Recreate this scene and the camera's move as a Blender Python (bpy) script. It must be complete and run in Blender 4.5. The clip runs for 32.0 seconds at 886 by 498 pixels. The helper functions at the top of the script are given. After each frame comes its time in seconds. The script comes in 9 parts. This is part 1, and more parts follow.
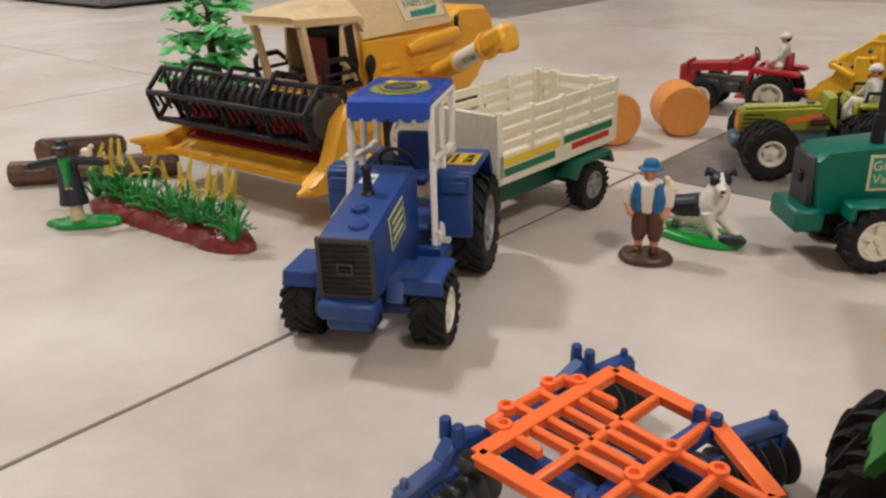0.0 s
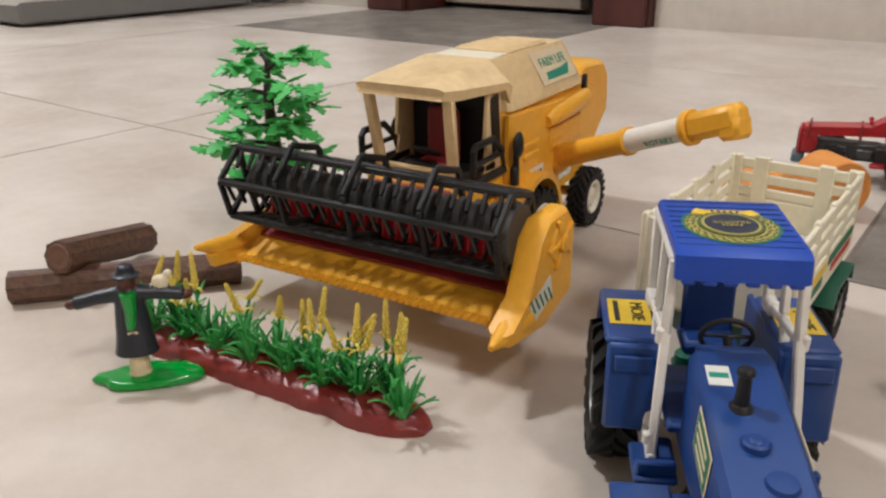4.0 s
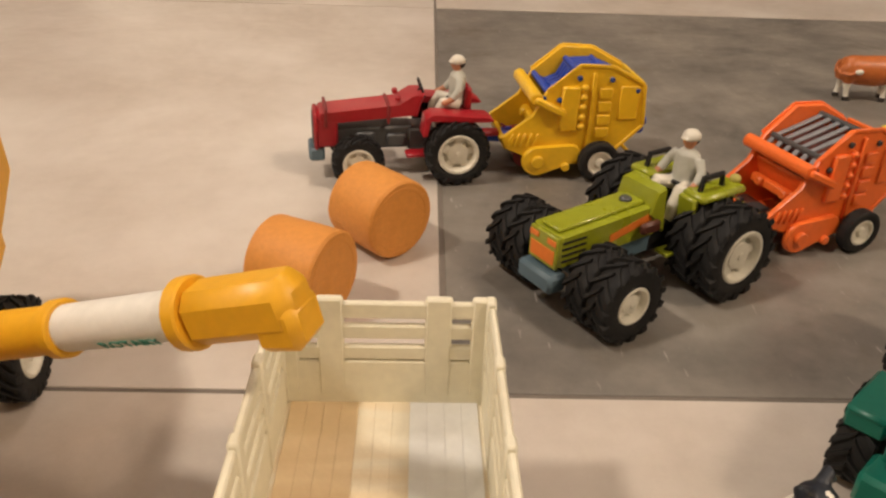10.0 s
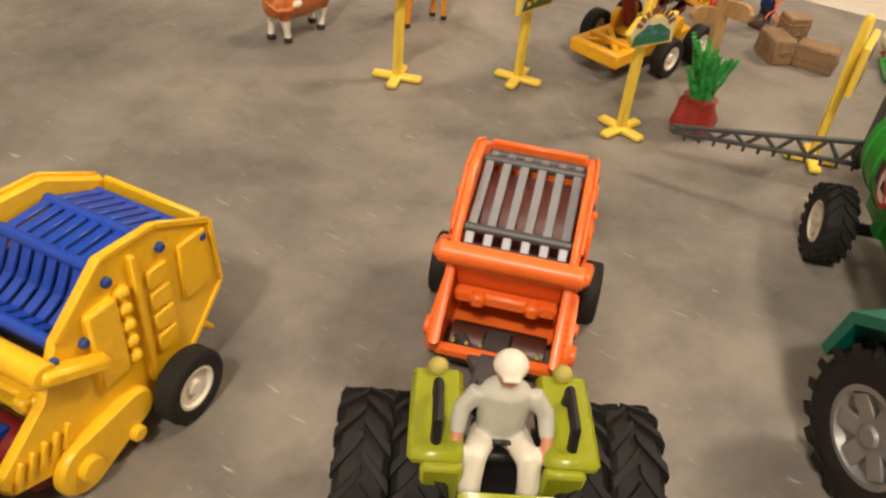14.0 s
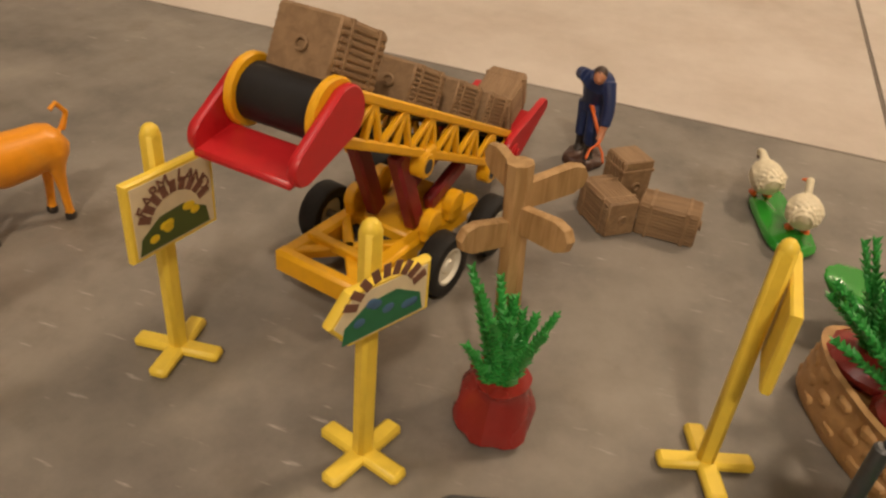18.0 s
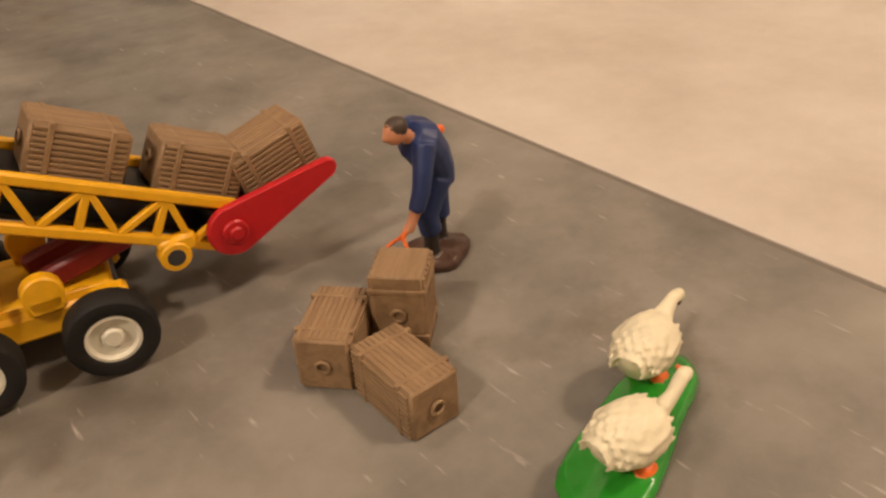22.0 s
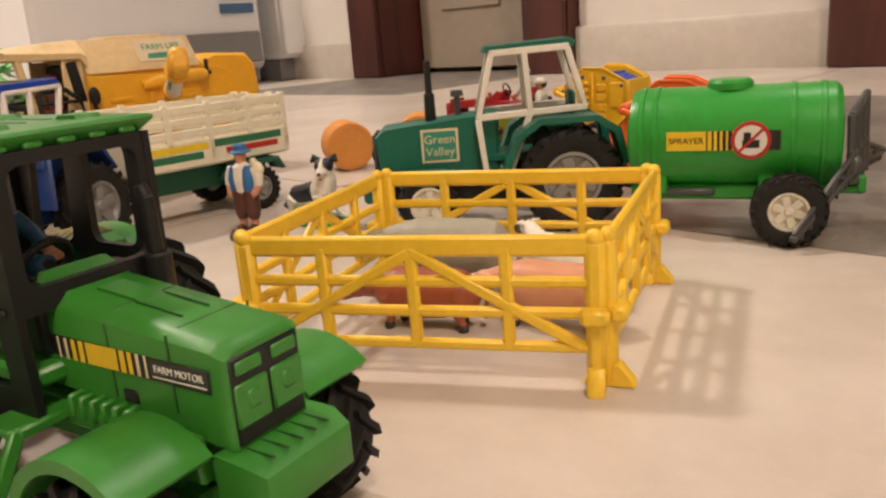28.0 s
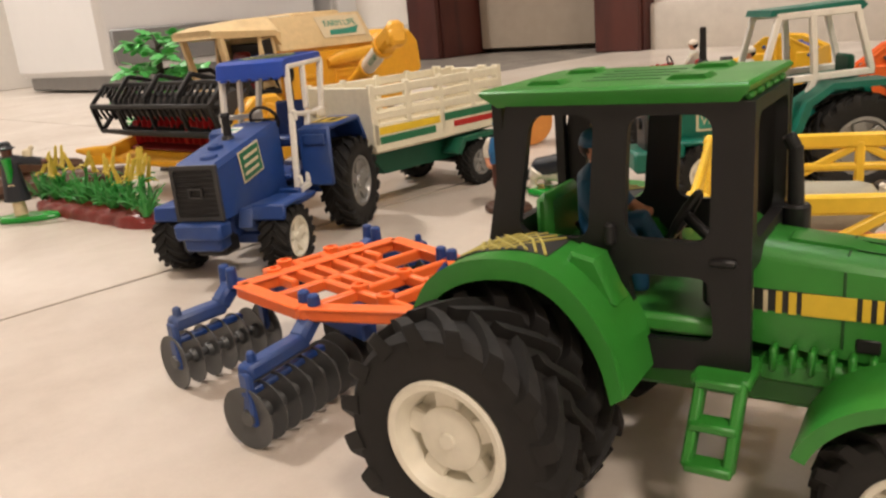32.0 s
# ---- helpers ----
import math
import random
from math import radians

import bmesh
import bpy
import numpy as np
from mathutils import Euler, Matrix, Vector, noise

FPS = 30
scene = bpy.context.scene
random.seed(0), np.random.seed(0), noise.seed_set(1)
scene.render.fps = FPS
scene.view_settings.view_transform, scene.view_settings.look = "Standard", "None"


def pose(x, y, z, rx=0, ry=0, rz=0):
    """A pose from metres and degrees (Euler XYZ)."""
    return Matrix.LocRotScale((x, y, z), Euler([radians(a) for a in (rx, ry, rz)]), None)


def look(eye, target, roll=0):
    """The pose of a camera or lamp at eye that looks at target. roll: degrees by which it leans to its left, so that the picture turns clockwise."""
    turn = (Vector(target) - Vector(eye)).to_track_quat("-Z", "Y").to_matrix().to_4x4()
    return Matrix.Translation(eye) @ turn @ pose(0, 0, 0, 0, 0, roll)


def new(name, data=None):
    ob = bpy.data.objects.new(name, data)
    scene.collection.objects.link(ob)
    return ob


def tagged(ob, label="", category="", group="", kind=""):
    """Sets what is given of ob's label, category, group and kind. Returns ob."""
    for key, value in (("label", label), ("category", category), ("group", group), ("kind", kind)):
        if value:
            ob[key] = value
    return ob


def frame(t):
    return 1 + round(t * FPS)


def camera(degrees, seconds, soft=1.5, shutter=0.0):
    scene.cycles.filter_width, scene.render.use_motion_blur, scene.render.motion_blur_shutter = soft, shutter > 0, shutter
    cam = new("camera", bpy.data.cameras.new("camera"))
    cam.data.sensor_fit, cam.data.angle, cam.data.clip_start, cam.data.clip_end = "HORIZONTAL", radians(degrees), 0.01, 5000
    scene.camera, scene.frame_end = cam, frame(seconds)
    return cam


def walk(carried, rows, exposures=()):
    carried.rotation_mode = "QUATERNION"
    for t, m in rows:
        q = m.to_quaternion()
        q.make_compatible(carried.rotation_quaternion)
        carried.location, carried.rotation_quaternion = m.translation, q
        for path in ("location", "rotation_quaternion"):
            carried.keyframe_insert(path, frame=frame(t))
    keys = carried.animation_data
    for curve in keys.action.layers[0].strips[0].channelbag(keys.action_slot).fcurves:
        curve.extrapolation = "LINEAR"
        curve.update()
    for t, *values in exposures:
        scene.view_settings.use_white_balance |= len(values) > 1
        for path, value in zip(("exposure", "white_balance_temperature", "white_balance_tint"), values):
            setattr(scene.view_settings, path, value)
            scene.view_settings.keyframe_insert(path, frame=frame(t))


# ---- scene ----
from mathutils.bvhtree import BVHTree

U = 0.01  # centimetres to metres
cam = camera(58.13, 32.0, soft=2.4)
# seconds, eye in cm, yaw / pitch / roll in degrees
PATH = [
    (0, 25.29, -44.46, 15.96, 44.15, -22.74, -2.34),
    (0.5, 22.83, -44.72, 16.08, 44.02, -22.77, -2.11),
    (1, 20.76, -44.60, 16.08, 44.07, -22.40, -2.12),
    (1.5, 18.67, -44.54, 15.85, 43.62, -22.10, -1.93),
    (2, 16.65, -44.52, 16.06, 43.37, -22.39, -1.55),
    (2.5, 14.69, -44.30, 16.15, 41.35, -22.84, -0.44),
    (3, 11.94, -43.83, 16.15, 39.04, -22.13, 0.55),
    (3.5, 8.85, -43.69, 16.63, 37.81, -21.62, 0.16),
    (5.5, 1.74, -39.49, 17.59, 32.27, -25.84, 0.35),
    (6, 1.05, -38.32, 17.79, 31.46, -27.74, 0.28),
    (6.5, 0.82, -36.41, 18.81, 30.82, -28.80, -0.54),
    (7, 1.14, -33.54, 19.61, 29.28, -29.07, -0.91),
    (7.5, 0.89, -31.25, 19.42, 24.92, -28.30, -0.61),
    (8, 0.25, -29.35, 19.40, 20.34, -28.16, -0.41),
    (8.5, 0.16, -27.66, 19.10, 15.21, -28.35, -0.54),
    (9, -0.11, -25.80, 18.86, 10.27, -29.05, 0.85),
    (9.5, -0.64, -24.06, 18.72, 4.56, -29.56, 1.93),
    (10, -1.01, -22.15, 18.44, -1.89, -29.45, 2.12),
    (10.5, -1.59, -20.00, 19.09, -9.20, -29.83, 1.82),
    (11, -2.19, -15.27, 19.20, -17.72, -32.84, 0.55),
    (11.5, -3.96, -11.66, 19.04, -24.63, -35.45, 1.17),
    (12, -4.98, -9.53, 19.44, -28.56, -38.60, 1.20),
    (12.5, -5.46, -6.13, 19.08, -36.78, -40.51, 1.82),
    (13, -5.24, -1.96, 19.18, -45.11, -40.38, 2.66),
    (13.5, -2.92, 2.51, 18.57, -53.88, -39.21, 4.50),
    (14, -0.99, 5.17, 18.76, -60.14, -37.85, 5.57),
    (14.5, 0.22, 6.72, 18.73, -63.91, -37.37, 5.71),
    (15, 2.39, 8.89, 18.45, -67.24, -35.95, 6.01),
    (15.5, 5.31, 10.22, 18.05, -71.09, -34.47, 6.85),
    (17.5, 17.80, 10.30, 16.85, -73.42, -34.30, 6.24),
    (18, 20.40, 9.97, 16.19, -72.90, -34.16, 5.78),
    (18.5, 23.40, 9.38, 15.44, -72.55, -33.59, 5.96),
    (19, 26.25, 8.15, 14.44, -71.82, -33.69, 5.64),
    (19.5, 28.50, 6.87, 13.80, -68.49, -33.81, 4.08),
    (20, 31.19, 5.38, 13.38, -64.19, -34.01, 2.19),
    (20.5, 33.60, 3.26, 13.39, -59.00, -33.87, 0.57),
    (21, 35.12, 2.27, 12.99, -51.66, -34.86, -1.67),
    (21.5, 37.71, 0.23, 13.02, -44.84, -33.88, -2.89),
    (22, 40.88, -1.75, 12.86, -37.57, -32.85, -4.09),
    (22.5, 42.24, -4.31, 12.57, -27.49, -33.18, -3.66),
    (23, 44.18, -8.21, 12.96, -18.15, -31.84, -4.51),
    (23.5, 46.08, -12.48, 12.67, -7.17, -28.43, -5.55),
    (24, 47.38, -15.84, 12.02, -1.03, -24.93, -4.06),
    (24.5, 47.90, -19.71, 10.75, 7.02, -22.42, -3.64),
    (25, 48.10, -22.70, 10.05, 13.89, -20.40, -2.17),
    (25.5, 47.54, -24.88, 9.70, 19.77, -18.45, -1.94),
    (26, 47.12, -26.44, 9.45, 25.56, -17.13, -2.66),
    (26.5, 46.76, -28.44, 9.68, 31.47, -15.61, -3.13),
    (28.5, 43.89, -35.57, 9.97, 47.90, -15.97, -4.59),
    (29, 42.99, -37.32, 10.03, 48.43, -16.80, -4.74),
    (29.5, 42.00, -38.81, 10.08, 48.92, -17.19, -4.98),
    (30, 40.95, -39.81, 10.07, 48.59, -17.62, -5.08),
    (30.5, 39.85, -40.73, 10.12, 48.14, -18.23, -5.14),
    (31, 38.18, -41.71, 10.11, 47.84, -18.17, -5.57),
    (31.5, 36.71, -42.43, 10.10, 46.69, -17.10, -5.18),
    (32, 35.07, -43.11, 10.26, 46.60, -16.23, -5.38),
]
walk(cam, [(t, look((x * U, y * U, z * U),
                    ((x - 10 * math.sin(radians(a)) * math.cos(radians(b))) * U,
                     (y + 10 * math.cos(radians(a)) * math.cos(radians(b))) * U,
                     (z + 10 * math.sin(radians(b))) * U), r)) for t, x, y, z, a, b, r in PATH],
     exposures=[(0, -0.09, 5250, 11), (3.5, -0.02, 5200, 10), (7, 0.08, 5350, 12), (9.5, -0.02, 6350, 14), (11.5, 0.12, 6250, 13), (13.5, 0.46, 6350, 11), (15.5, 0.23, 6550, 11),
                (18, -0.14, 6900, 14), (22, 0.11, 6950, 17), (25, 0.12, 6700, 21), (27.5, 0.08, 6350, 19), (29.5, 0.34, 6050, 15), (32, 0.27, 5800, 13)])

# ---- light: a room lit by ceiling lamps ----
world = bpy.data.worlds.new("world")
scene.world = world
world.use_nodes = True
world.node_tree.nodes["Background"].inputs["Color"].default_value = (1.0, 0.85, 0.68, 1)
world.node_tree.nodes["Background"].inputs["Strength"].default_value = 0.08


def ceiling_lamp(x, y, z, size, watts, color):
    data = bpy.data.lights.new("lamp_light", "AREA")
    data.shape, data.size, data.energy, data.color = "DISK", size, watts, color
    ob = new("lamp_light", data)
    ob.matrix_world = pose(x, y, z)
    return ob


ceiling_lamp(-1.50, -0.45, 2.35, 0.28, 52, (1.0, 0.86, 0.69))
ceiling_lamp(1.70, -0.95, 2.40, 0.42, 41, (1.0, 0.80, 0.59))
# weak fill light added to the north; no such lamp is known
ceiling_lamp(0.15, 0.90, 2.35, 0.30, 8, (1.0, 0.90, 0.80))

# ---- materials ----


def material(name, color, rough=0.4, metal=0.0, vary=0.12, grain=300.0, bump=0.05, dirt=0.15, dirt_color=(0.08, 0.06, 0.04),
             spec=0.5, random=0.0, coat=0.0):
    """Plastic, paint, rubber or stone: a base colour with fine grain, broad stains and slight relief."""
    m = bpy.data.materials.new(name)
    m.use_nodes = True
    nt = m.node_tree
    n, link = nt.nodes, nt.links.new
    b = n["Principled BSDF"]
    b.inputs["Roughness"].default_value = rough
    b.inputs["Metallic"].default_value = metal
    b.inputs["Specular IOR Level"].default_value = spec
    b.inputs["Coat Weight"].default_value = coat
    tc = n.new("ShaderNodeTexCoord")
    fine = n.new("ShaderNodeTexNoise")
    fine.inputs["Scale"].default_value, fine.inputs["Detail"].default_value = grain, 6
    broad = n.new("ShaderNodeTexNoise")
    broad.inputs["Scale"].default_value, broad.inputs["Detail"].default_value = grain / 9, 5
    link(tc.outputs["Object"], fine.inputs["Vector"])
    link(tc.outputs["Object"], broad.inputs["Vector"])
    ramp = n.new("ShaderNodeMapRange")
    ramp.inputs["From Min"].default_value, ramp.inputs["From Max"].default_value = 0.52, 0.75
    ramp.inputs["To Max"].default_value = dirt
    link(broad.outputs["Fac"], ramp.inputs["Value"])
    hsv = n.new("ShaderNodeHueSaturation")
    hsv.inputs["Color"].default_value = (*color, 1)
    val = n.new("ShaderNodeMapRange")
    val.inputs["To Min"].default_value, val.inputs["To Max"].default_value = 1 - vary, 1 + vary
    link(fine.outputs["Fac"], val.inputs["Value"])
    last = val.outputs["Result"]
    if random:
        info = n.new("ShaderNodeObjectInfo")
        rv = n.new("ShaderNodeMapRange")
        rv.inputs["To Min"].default_value, rv.inputs["To Max"].default_value = 1 - random, 1 + random
        link(info.outputs["Random"], rv.inputs["Value"])
        mul = n.new("ShaderNodeMath")
        mul.operation = "MULTIPLY"
        link(last, mul.inputs[0])
        link(rv.outputs["Result"], mul.inputs[1])
        last = mul.outputs["Value"]
    link(last, hsv.inputs["Value"])
    mix = n.new("ShaderNodeMix")
    mix.data_type = "RGBA"
    mix.inputs["B"].default_value = (*dirt_color, 1)
    link(ramp.outputs["Result"], mix.inputs["Factor"])
    link(hsv.outputs["Color"], mix.inputs["A"])
    link(mix.outputs["Result"], b.inputs["Base Color"])
    rr = n.new("ShaderNodeMapRange")
    rr.inputs["To Min"].default_value, rr.inputs["To Max"].default_value = max(rough - 0.1, 0.05), min(rough + 0.15, 1)
    link(broad.outputs["Fac"], rr.inputs["Value"])
    link(rr.outputs["Result"], b.inputs["Roughness"])
    bp = n.new("ShaderNodeBump")
    bp.inputs["Strength"].default_value, bp.inputs["Distance"].default_value = bump, 0.0006
    link(fine.outputs["Fac"], bp.inputs["Height"])
    link(bp.outputs["Normal"], b.inputs["Normal"])
    return m


def floor_material(name, base, tint, rough, scratch, cloud_scale=5.0, mottle=0.05, smear=0.0):
    """Glazed porcelain: cloudy tone, fine specks and pale scuffs."""
    m = material(name, base, rough, 0, 0.05, 900, 0.02, 0.0)
    nt = m.node_tree
    n, link = nt.nodes, nt.links.new
    b = n["Principled BSDF"]
    old = b.inputs["Base Color"].links[0].from_socket
    tc = n.new("ShaderNodeTexCoord")
    cloud = n.new("ShaderNodeTexNoise")
    cloud.inputs["Scale"].default_value, cloud.inputs["Detail"].default_value = cloud_scale, 8
    cloud.inputs["Roughness"].default_value = 0.62
    link(tc.outputs["Object"], cloud.inputs["Vector"])
    mr = n.new("ShaderNodeMapRange")
    mr.inputs["From Min"].default_value, mr.inputs["From Max"].default_value = 0.35, 0.7
    mr.inputs["To Max"].default_value = 0.85
    link(cloud.outputs["Fac"], mr.inputs["Value"])
    mix = n.new("ShaderNodeMix")
    mix.data_type = "RGBA"
    mix.inputs["B"].default_value = (*tint, 1)
    link(mr.outputs["Result"], mix.inputs["Factor"])
    # mottled glaze a few millimetres across, and faint darker smears
    spot = n.new("ShaderNodeTexNoise")
    spot.inputs["Scale"].default_value, spot.inputs["Detail"].default_value = 70.0, 7
    spot.inputs["Roughness"].default_value = 0.7
    link(tc.outputs["Object"], spot.inputs["Vector"])
    tone = n.new("ShaderNodeMapRange")
    tone.inputs["From Min"].default_value, tone.inputs["From Max"].default_value = 0.3, 0.7
    tone.inputs["To Min"].default_value, tone.inputs["To Max"].default_value = 1 - mottle, 1 + mottle
    link(spot.outputs["Fac"], tone.inputs["Value"])
    shade = n.new("ShaderNodeHueSaturation")
    link(tone.outputs["Result"], shade.inputs["Value"])
    link(old, shade.inputs["Color"])
    link(shade.outputs["Color"], mix.inputs["A"])
    # brownish smears left by shoes
    blot = n.new("ShaderNodeTexNoise")
    blot.inputs["Scale"].default_value, blot.inputs["Detail"].default_value = 16.0, 6
    blot.inputs["Roughness"].default_value = 0.65
    link(tc.outputs["Object"], blot.inputs["Vector"])
    br = n.new("ShaderNodeMapRange")
    br.inputs["From Min"].default_value, br.inputs["From Max"].default_value = 0.56, 0.74
    br.inputs["To Max"].default_value = smear
    link(blot.outputs["Fac"], br.inputs["Value"])
    stain = n.new("ShaderNodeMix")
    stain.data_type = "RGBA"
    stain.inputs["B"].default_value = (base[0] * 0.8, base[1] * 0.7, base[2] * 0.55, 1)
    link(br.outputs["Result"], stain.inputs["Factor"])
    link(mix.outputs["Result"], stain.inputs["A"])
    # pale scuffs: stretched noise, only its peaks
    mp = n.new("ShaderNodeMapping")
    mp.inputs["Scale"].default_value = (380, 70, 70)
    mp.inputs["Rotation"].default_value = (0, 0, 0.9)
    link(tc.outputs["Object"], mp.inputs["Vector"])
    sc = n.new("ShaderNodeTexNoise")
    sc.inputs["Scale"].default_value, sc.inputs["Detail"].default_value = 1.0, 3
    link(mp.outputs["Vector"], sc.inputs["Vector"])
    sr = n.new("ShaderNodeMapRange")
    sr.inputs["From Min"].default_value, sr.inputs["From Max"].default_value = 0.665, 0.78
    sr.inputs["To Max"].default_value = scratch
    link(sc.outputs["Fac"], sr.inputs["Value"])
    mix2 = n.new("ShaderNodeMix")
    mix2.data_type = "RGBA"
    mix2.inputs["B"].default_value = (0.62, 0.58, 0.52, 1)
    link(sr.outputs["Result"], mix2.inputs["Factor"])
    link(stain.outputs["Result"], mix2.inputs["A"])
    link(mix2.outputs["Result"], b.inputs["Base Color"])
    return m


def wood_material(name, dark, light, scale=(30, 500, 500), rough=0.6):
    m = material(name, light, rough, 0, 0.08, 500, 0.2, 0.1)
    nt = m.node_tree
    n, link = nt.nodes, nt.links.new
    b = n["Principled BSDF"]
    old = b.inputs["Base Color"].links[0].from_socket
    tc = n.new("ShaderNodeTexCoord")
    mp = n.new("ShaderNodeMapping")
    mp.inputs["Scale"].default_value = scale
    link(tc.outputs["Object"], mp.inputs["Vector"])
    w = n.new("ShaderNodeTexNoise")
    w.inputs["Scale"].default_value, w.inputs["Detail"].default_value, w.inputs["Distortion"].default_value = 1.0, 5, 0.6
    link(mp.outputs["Vector"], w.inputs["Vector"])
    mr = n.new("ShaderNodeMapRange")
    mr.inputs["From Min"].default_value, mr.inputs["From Max"].default_value, mr.inputs["To Max"].default_value = 0.4, 0.65, 0.8
    link(w.outputs["Fac"], mr.inputs["Value"])
    mix = n.new("ShaderNodeMix")
    mix.data_type = "RGBA"
    mix.inputs["B"].default_value = (*dark, 1)
    link(mr.outputs["Result"], mix.inputs["Factor"])
    link(old, mix.inputs["A"])
    link(mix.outputs["Result"], b.inputs["Base Color"])
    return m


BLUE = material("blue_plastic", (0.012, 0.048, 0.215), 0.44, dirt=0.5, dirt_color=(0.11, 0.135, 0.19))
BLUE_DK = material("dark_blue_plastic", (0.015, 0.055, 0.24), 0.5)
BLUE_BRIGHT = material("bright_blue_plastic", (0.012, 0.06, 0.42), 0.35)
CAB_WHITE = material("white_plastic", (0.78, 0.76, 0.70), 0.4, dirt=0.1)
CREAM_AGED = material("yellowed_cream_plastic", (0.72, 0.56, 0.30), 0.48, vary=0.18, grain=220, dirt=0.6, dirt_color=(0.36, 0.23, 0.09))
CREAM_LT = material("pale_cream_plastic", (0.76, 0.72, 0.56), 0.45, dirt=0.25, dirt_color=(0.5, 0.4, 0.22))
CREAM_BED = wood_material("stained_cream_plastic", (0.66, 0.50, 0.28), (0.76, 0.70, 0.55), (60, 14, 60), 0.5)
YELLOW = material("harvester_yellow_plastic", (0.780, 0.403, 0.015), 0.38, dirt=0.15, dirt_color=(0.4, 0.2, 0.03))
YELLOW_B = material("baler_yellow_plastic", (0.83, 0.50, 0.012), 0.35, dirt=0.08)
YELLOW_F = material("fence_yellow_plastic", (0.85, 0.56, 0.03), 0.4, dirt=0.06)
YELLOW_S = material("sign_yellow_plastic", (0.85, 0.62, 0.07), 0.42, dirt=0.06)
YELLOW_C = material("conveyor_yellow_plastic", (0.82, 0.42, 0.012), 0.38, dirt=0.08)
RED = material("red_paint", (0.37, 0.012, 0.02), 0.34, dirt=0.35, dirt_color=(0.11, 0.02, 0.02))
RED_P = material("red_plastic", (0.50, 0.015, 0.02), 0.32, dirt=0.06)
RUST_RED = material("rust_red_plastic", (0.13, 0.03, 0.02), 0.5, dirt=0.3)
RED_DK = material("dark_red_plastic", (0.22, 0.018, 0.02), 0.4)
ORANGE = material("orange_plastic", (0.90, 0.17, 0.025), 0.35, dirt=0.08)
BALE = material("ochre_bale_plastic", (0.66, 0.275, 0.05), 0.6, vary=0.15, grain=500, bump=0.3, dirt=0.25, dirt_color=(0.5, 0.18, 0.03))
GREEN = material("green_plastic", (0.035, 0.22, 0.024), 0.35, dirt=0.12, dirt_color=(0.02, 0.09, 0.015))
GREEN_DK = material("seam_green_plastic", (0.012, 0.075, 0.012), 0.5)
GREEN_TANK = material("tank_green_plastic", (0.02, 0.30, 0.03), 0.33, dirt=0.06)
GREEN_BASE = material("glossy_green_paint", (0.012, 0.27, 0.022), 0.18, dirt=0.25, dirt_color=(0.01, 0.14, 0.01), coat=0.3)
TEAL = material("teal_plastic", (0.0, 0.125, 0.085), 0.38, dirt=0.1)
TEAL_DK = material("dark_green_plastic", (0.008, 0.10, 0.055), 0.42, dirt=0.1)
OLIVE = material("olive_green_paint", (0.28, 0.31, 0.012), 0.28, dirt=0.15, dirt_color=(0.15, 0.16, 0.02), coat=0.3)
RUBBER = material("black_rubber", (0.012, 0.0115, 0.011), 0.66, spec=0.3, vary=0.25, bump=0.2, dirt=0.25, dirt_color=(0.05, 0.045, 0.04))
BLACK = material("black_plastic", (0.010, 0.010, 0.011), 0.45, spec=0.35, dirt=0.2, dirt_color=(0.05, 0.045, 0.04))
CHARCOAL = material("charcoal_plastic", (0.035, 0.035, 0.036), 0.5, dirt=0.2, dirt_color=(0.09, 0.08, 0.07))
GREY_P = material("grey_plastic", (0.20, 0.20, 0.20), 0.4, dirt=0.1)
GREY_DK = material("gunmetal_plastic", (0.075, 0.078, 0.08), 0.4, 0.2, dirt=0.2)
SILVER = material("silver_plastic", (0.27, 0.28, 0.30), 0.45, 0.35)
STEEL_BLUE = material("grey_blue_paint", (0.09, 0.15, 0.19), 0.45, dirt=0.2)
RIM = material("ivory_rim_plastic", (0.72, 0.69, 0.58), 0.42, dirt=0.15, dirt_color=(0.35, 0.3, 0.2))
RIM_GREY = material("grey_rim_plastic", (0.26, 0.26, 0.25), 0.4, 0.3)
TAN = wood_material("tan_wood_plastic", (0.30, 0.17, 0.06), (0.46, 0.29, 0.13), (500, 500, 60))
CRATE = wood_material("brown_crate_plastic", (0.20, 0.12, 0.06), (0.30, 0.19, 0.10), (40, 300, 300))
LOG = wood_material("brown_log_plastic", (0.045, 0.022, 0.015), (0.12, 0.06, 0.035), (40, 400, 400), 0.4)
LOG_END = material("log_end_plastic", (0.14, 0.07, 0.04), 0.5)
SOIL = material("red_brown_soil_plastic", (0.19, 0.022, 0.018), 0.3, vary=0.2, bump=0.5, dirt=0.3, dirt_color=(0.07, 0.01, 0.01))
CLAY = material("glossy_red_sack_plastic", (0.28, 0.025, 0.02), 0.25, bump=0.3, dirt=0.3, dirt_color=(0.10, 0.012, 0.01))
PLANTER = material("tan_stone_plastic", (0.50, 0.29, 0.12), 0.45, vary=0.2, bump=0.6, dirt=0.35, dirt_color=(0.28, 0.14, 0.05))
TREE_LEAF = material("bright_leaf_plastic", (0.10, 0.47, 0.10), 0.42, dirt=0.4, dirt_color=(0.02, 0.17, 0.03))
BED_TAN = wood_material("tan_bed", (0.58, 0.42, 0.22), (0.72, 0.57, 0.35), (60, 14, 60), 0.5)
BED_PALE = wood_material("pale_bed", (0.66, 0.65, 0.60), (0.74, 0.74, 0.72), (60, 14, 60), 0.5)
LEAF = material("leaf_green_plastic", (0.026, 0.29, 0.05), 0.42, random=0.15, dirt=0.3, dirt_color=(0.01, 0.12, 0.02))
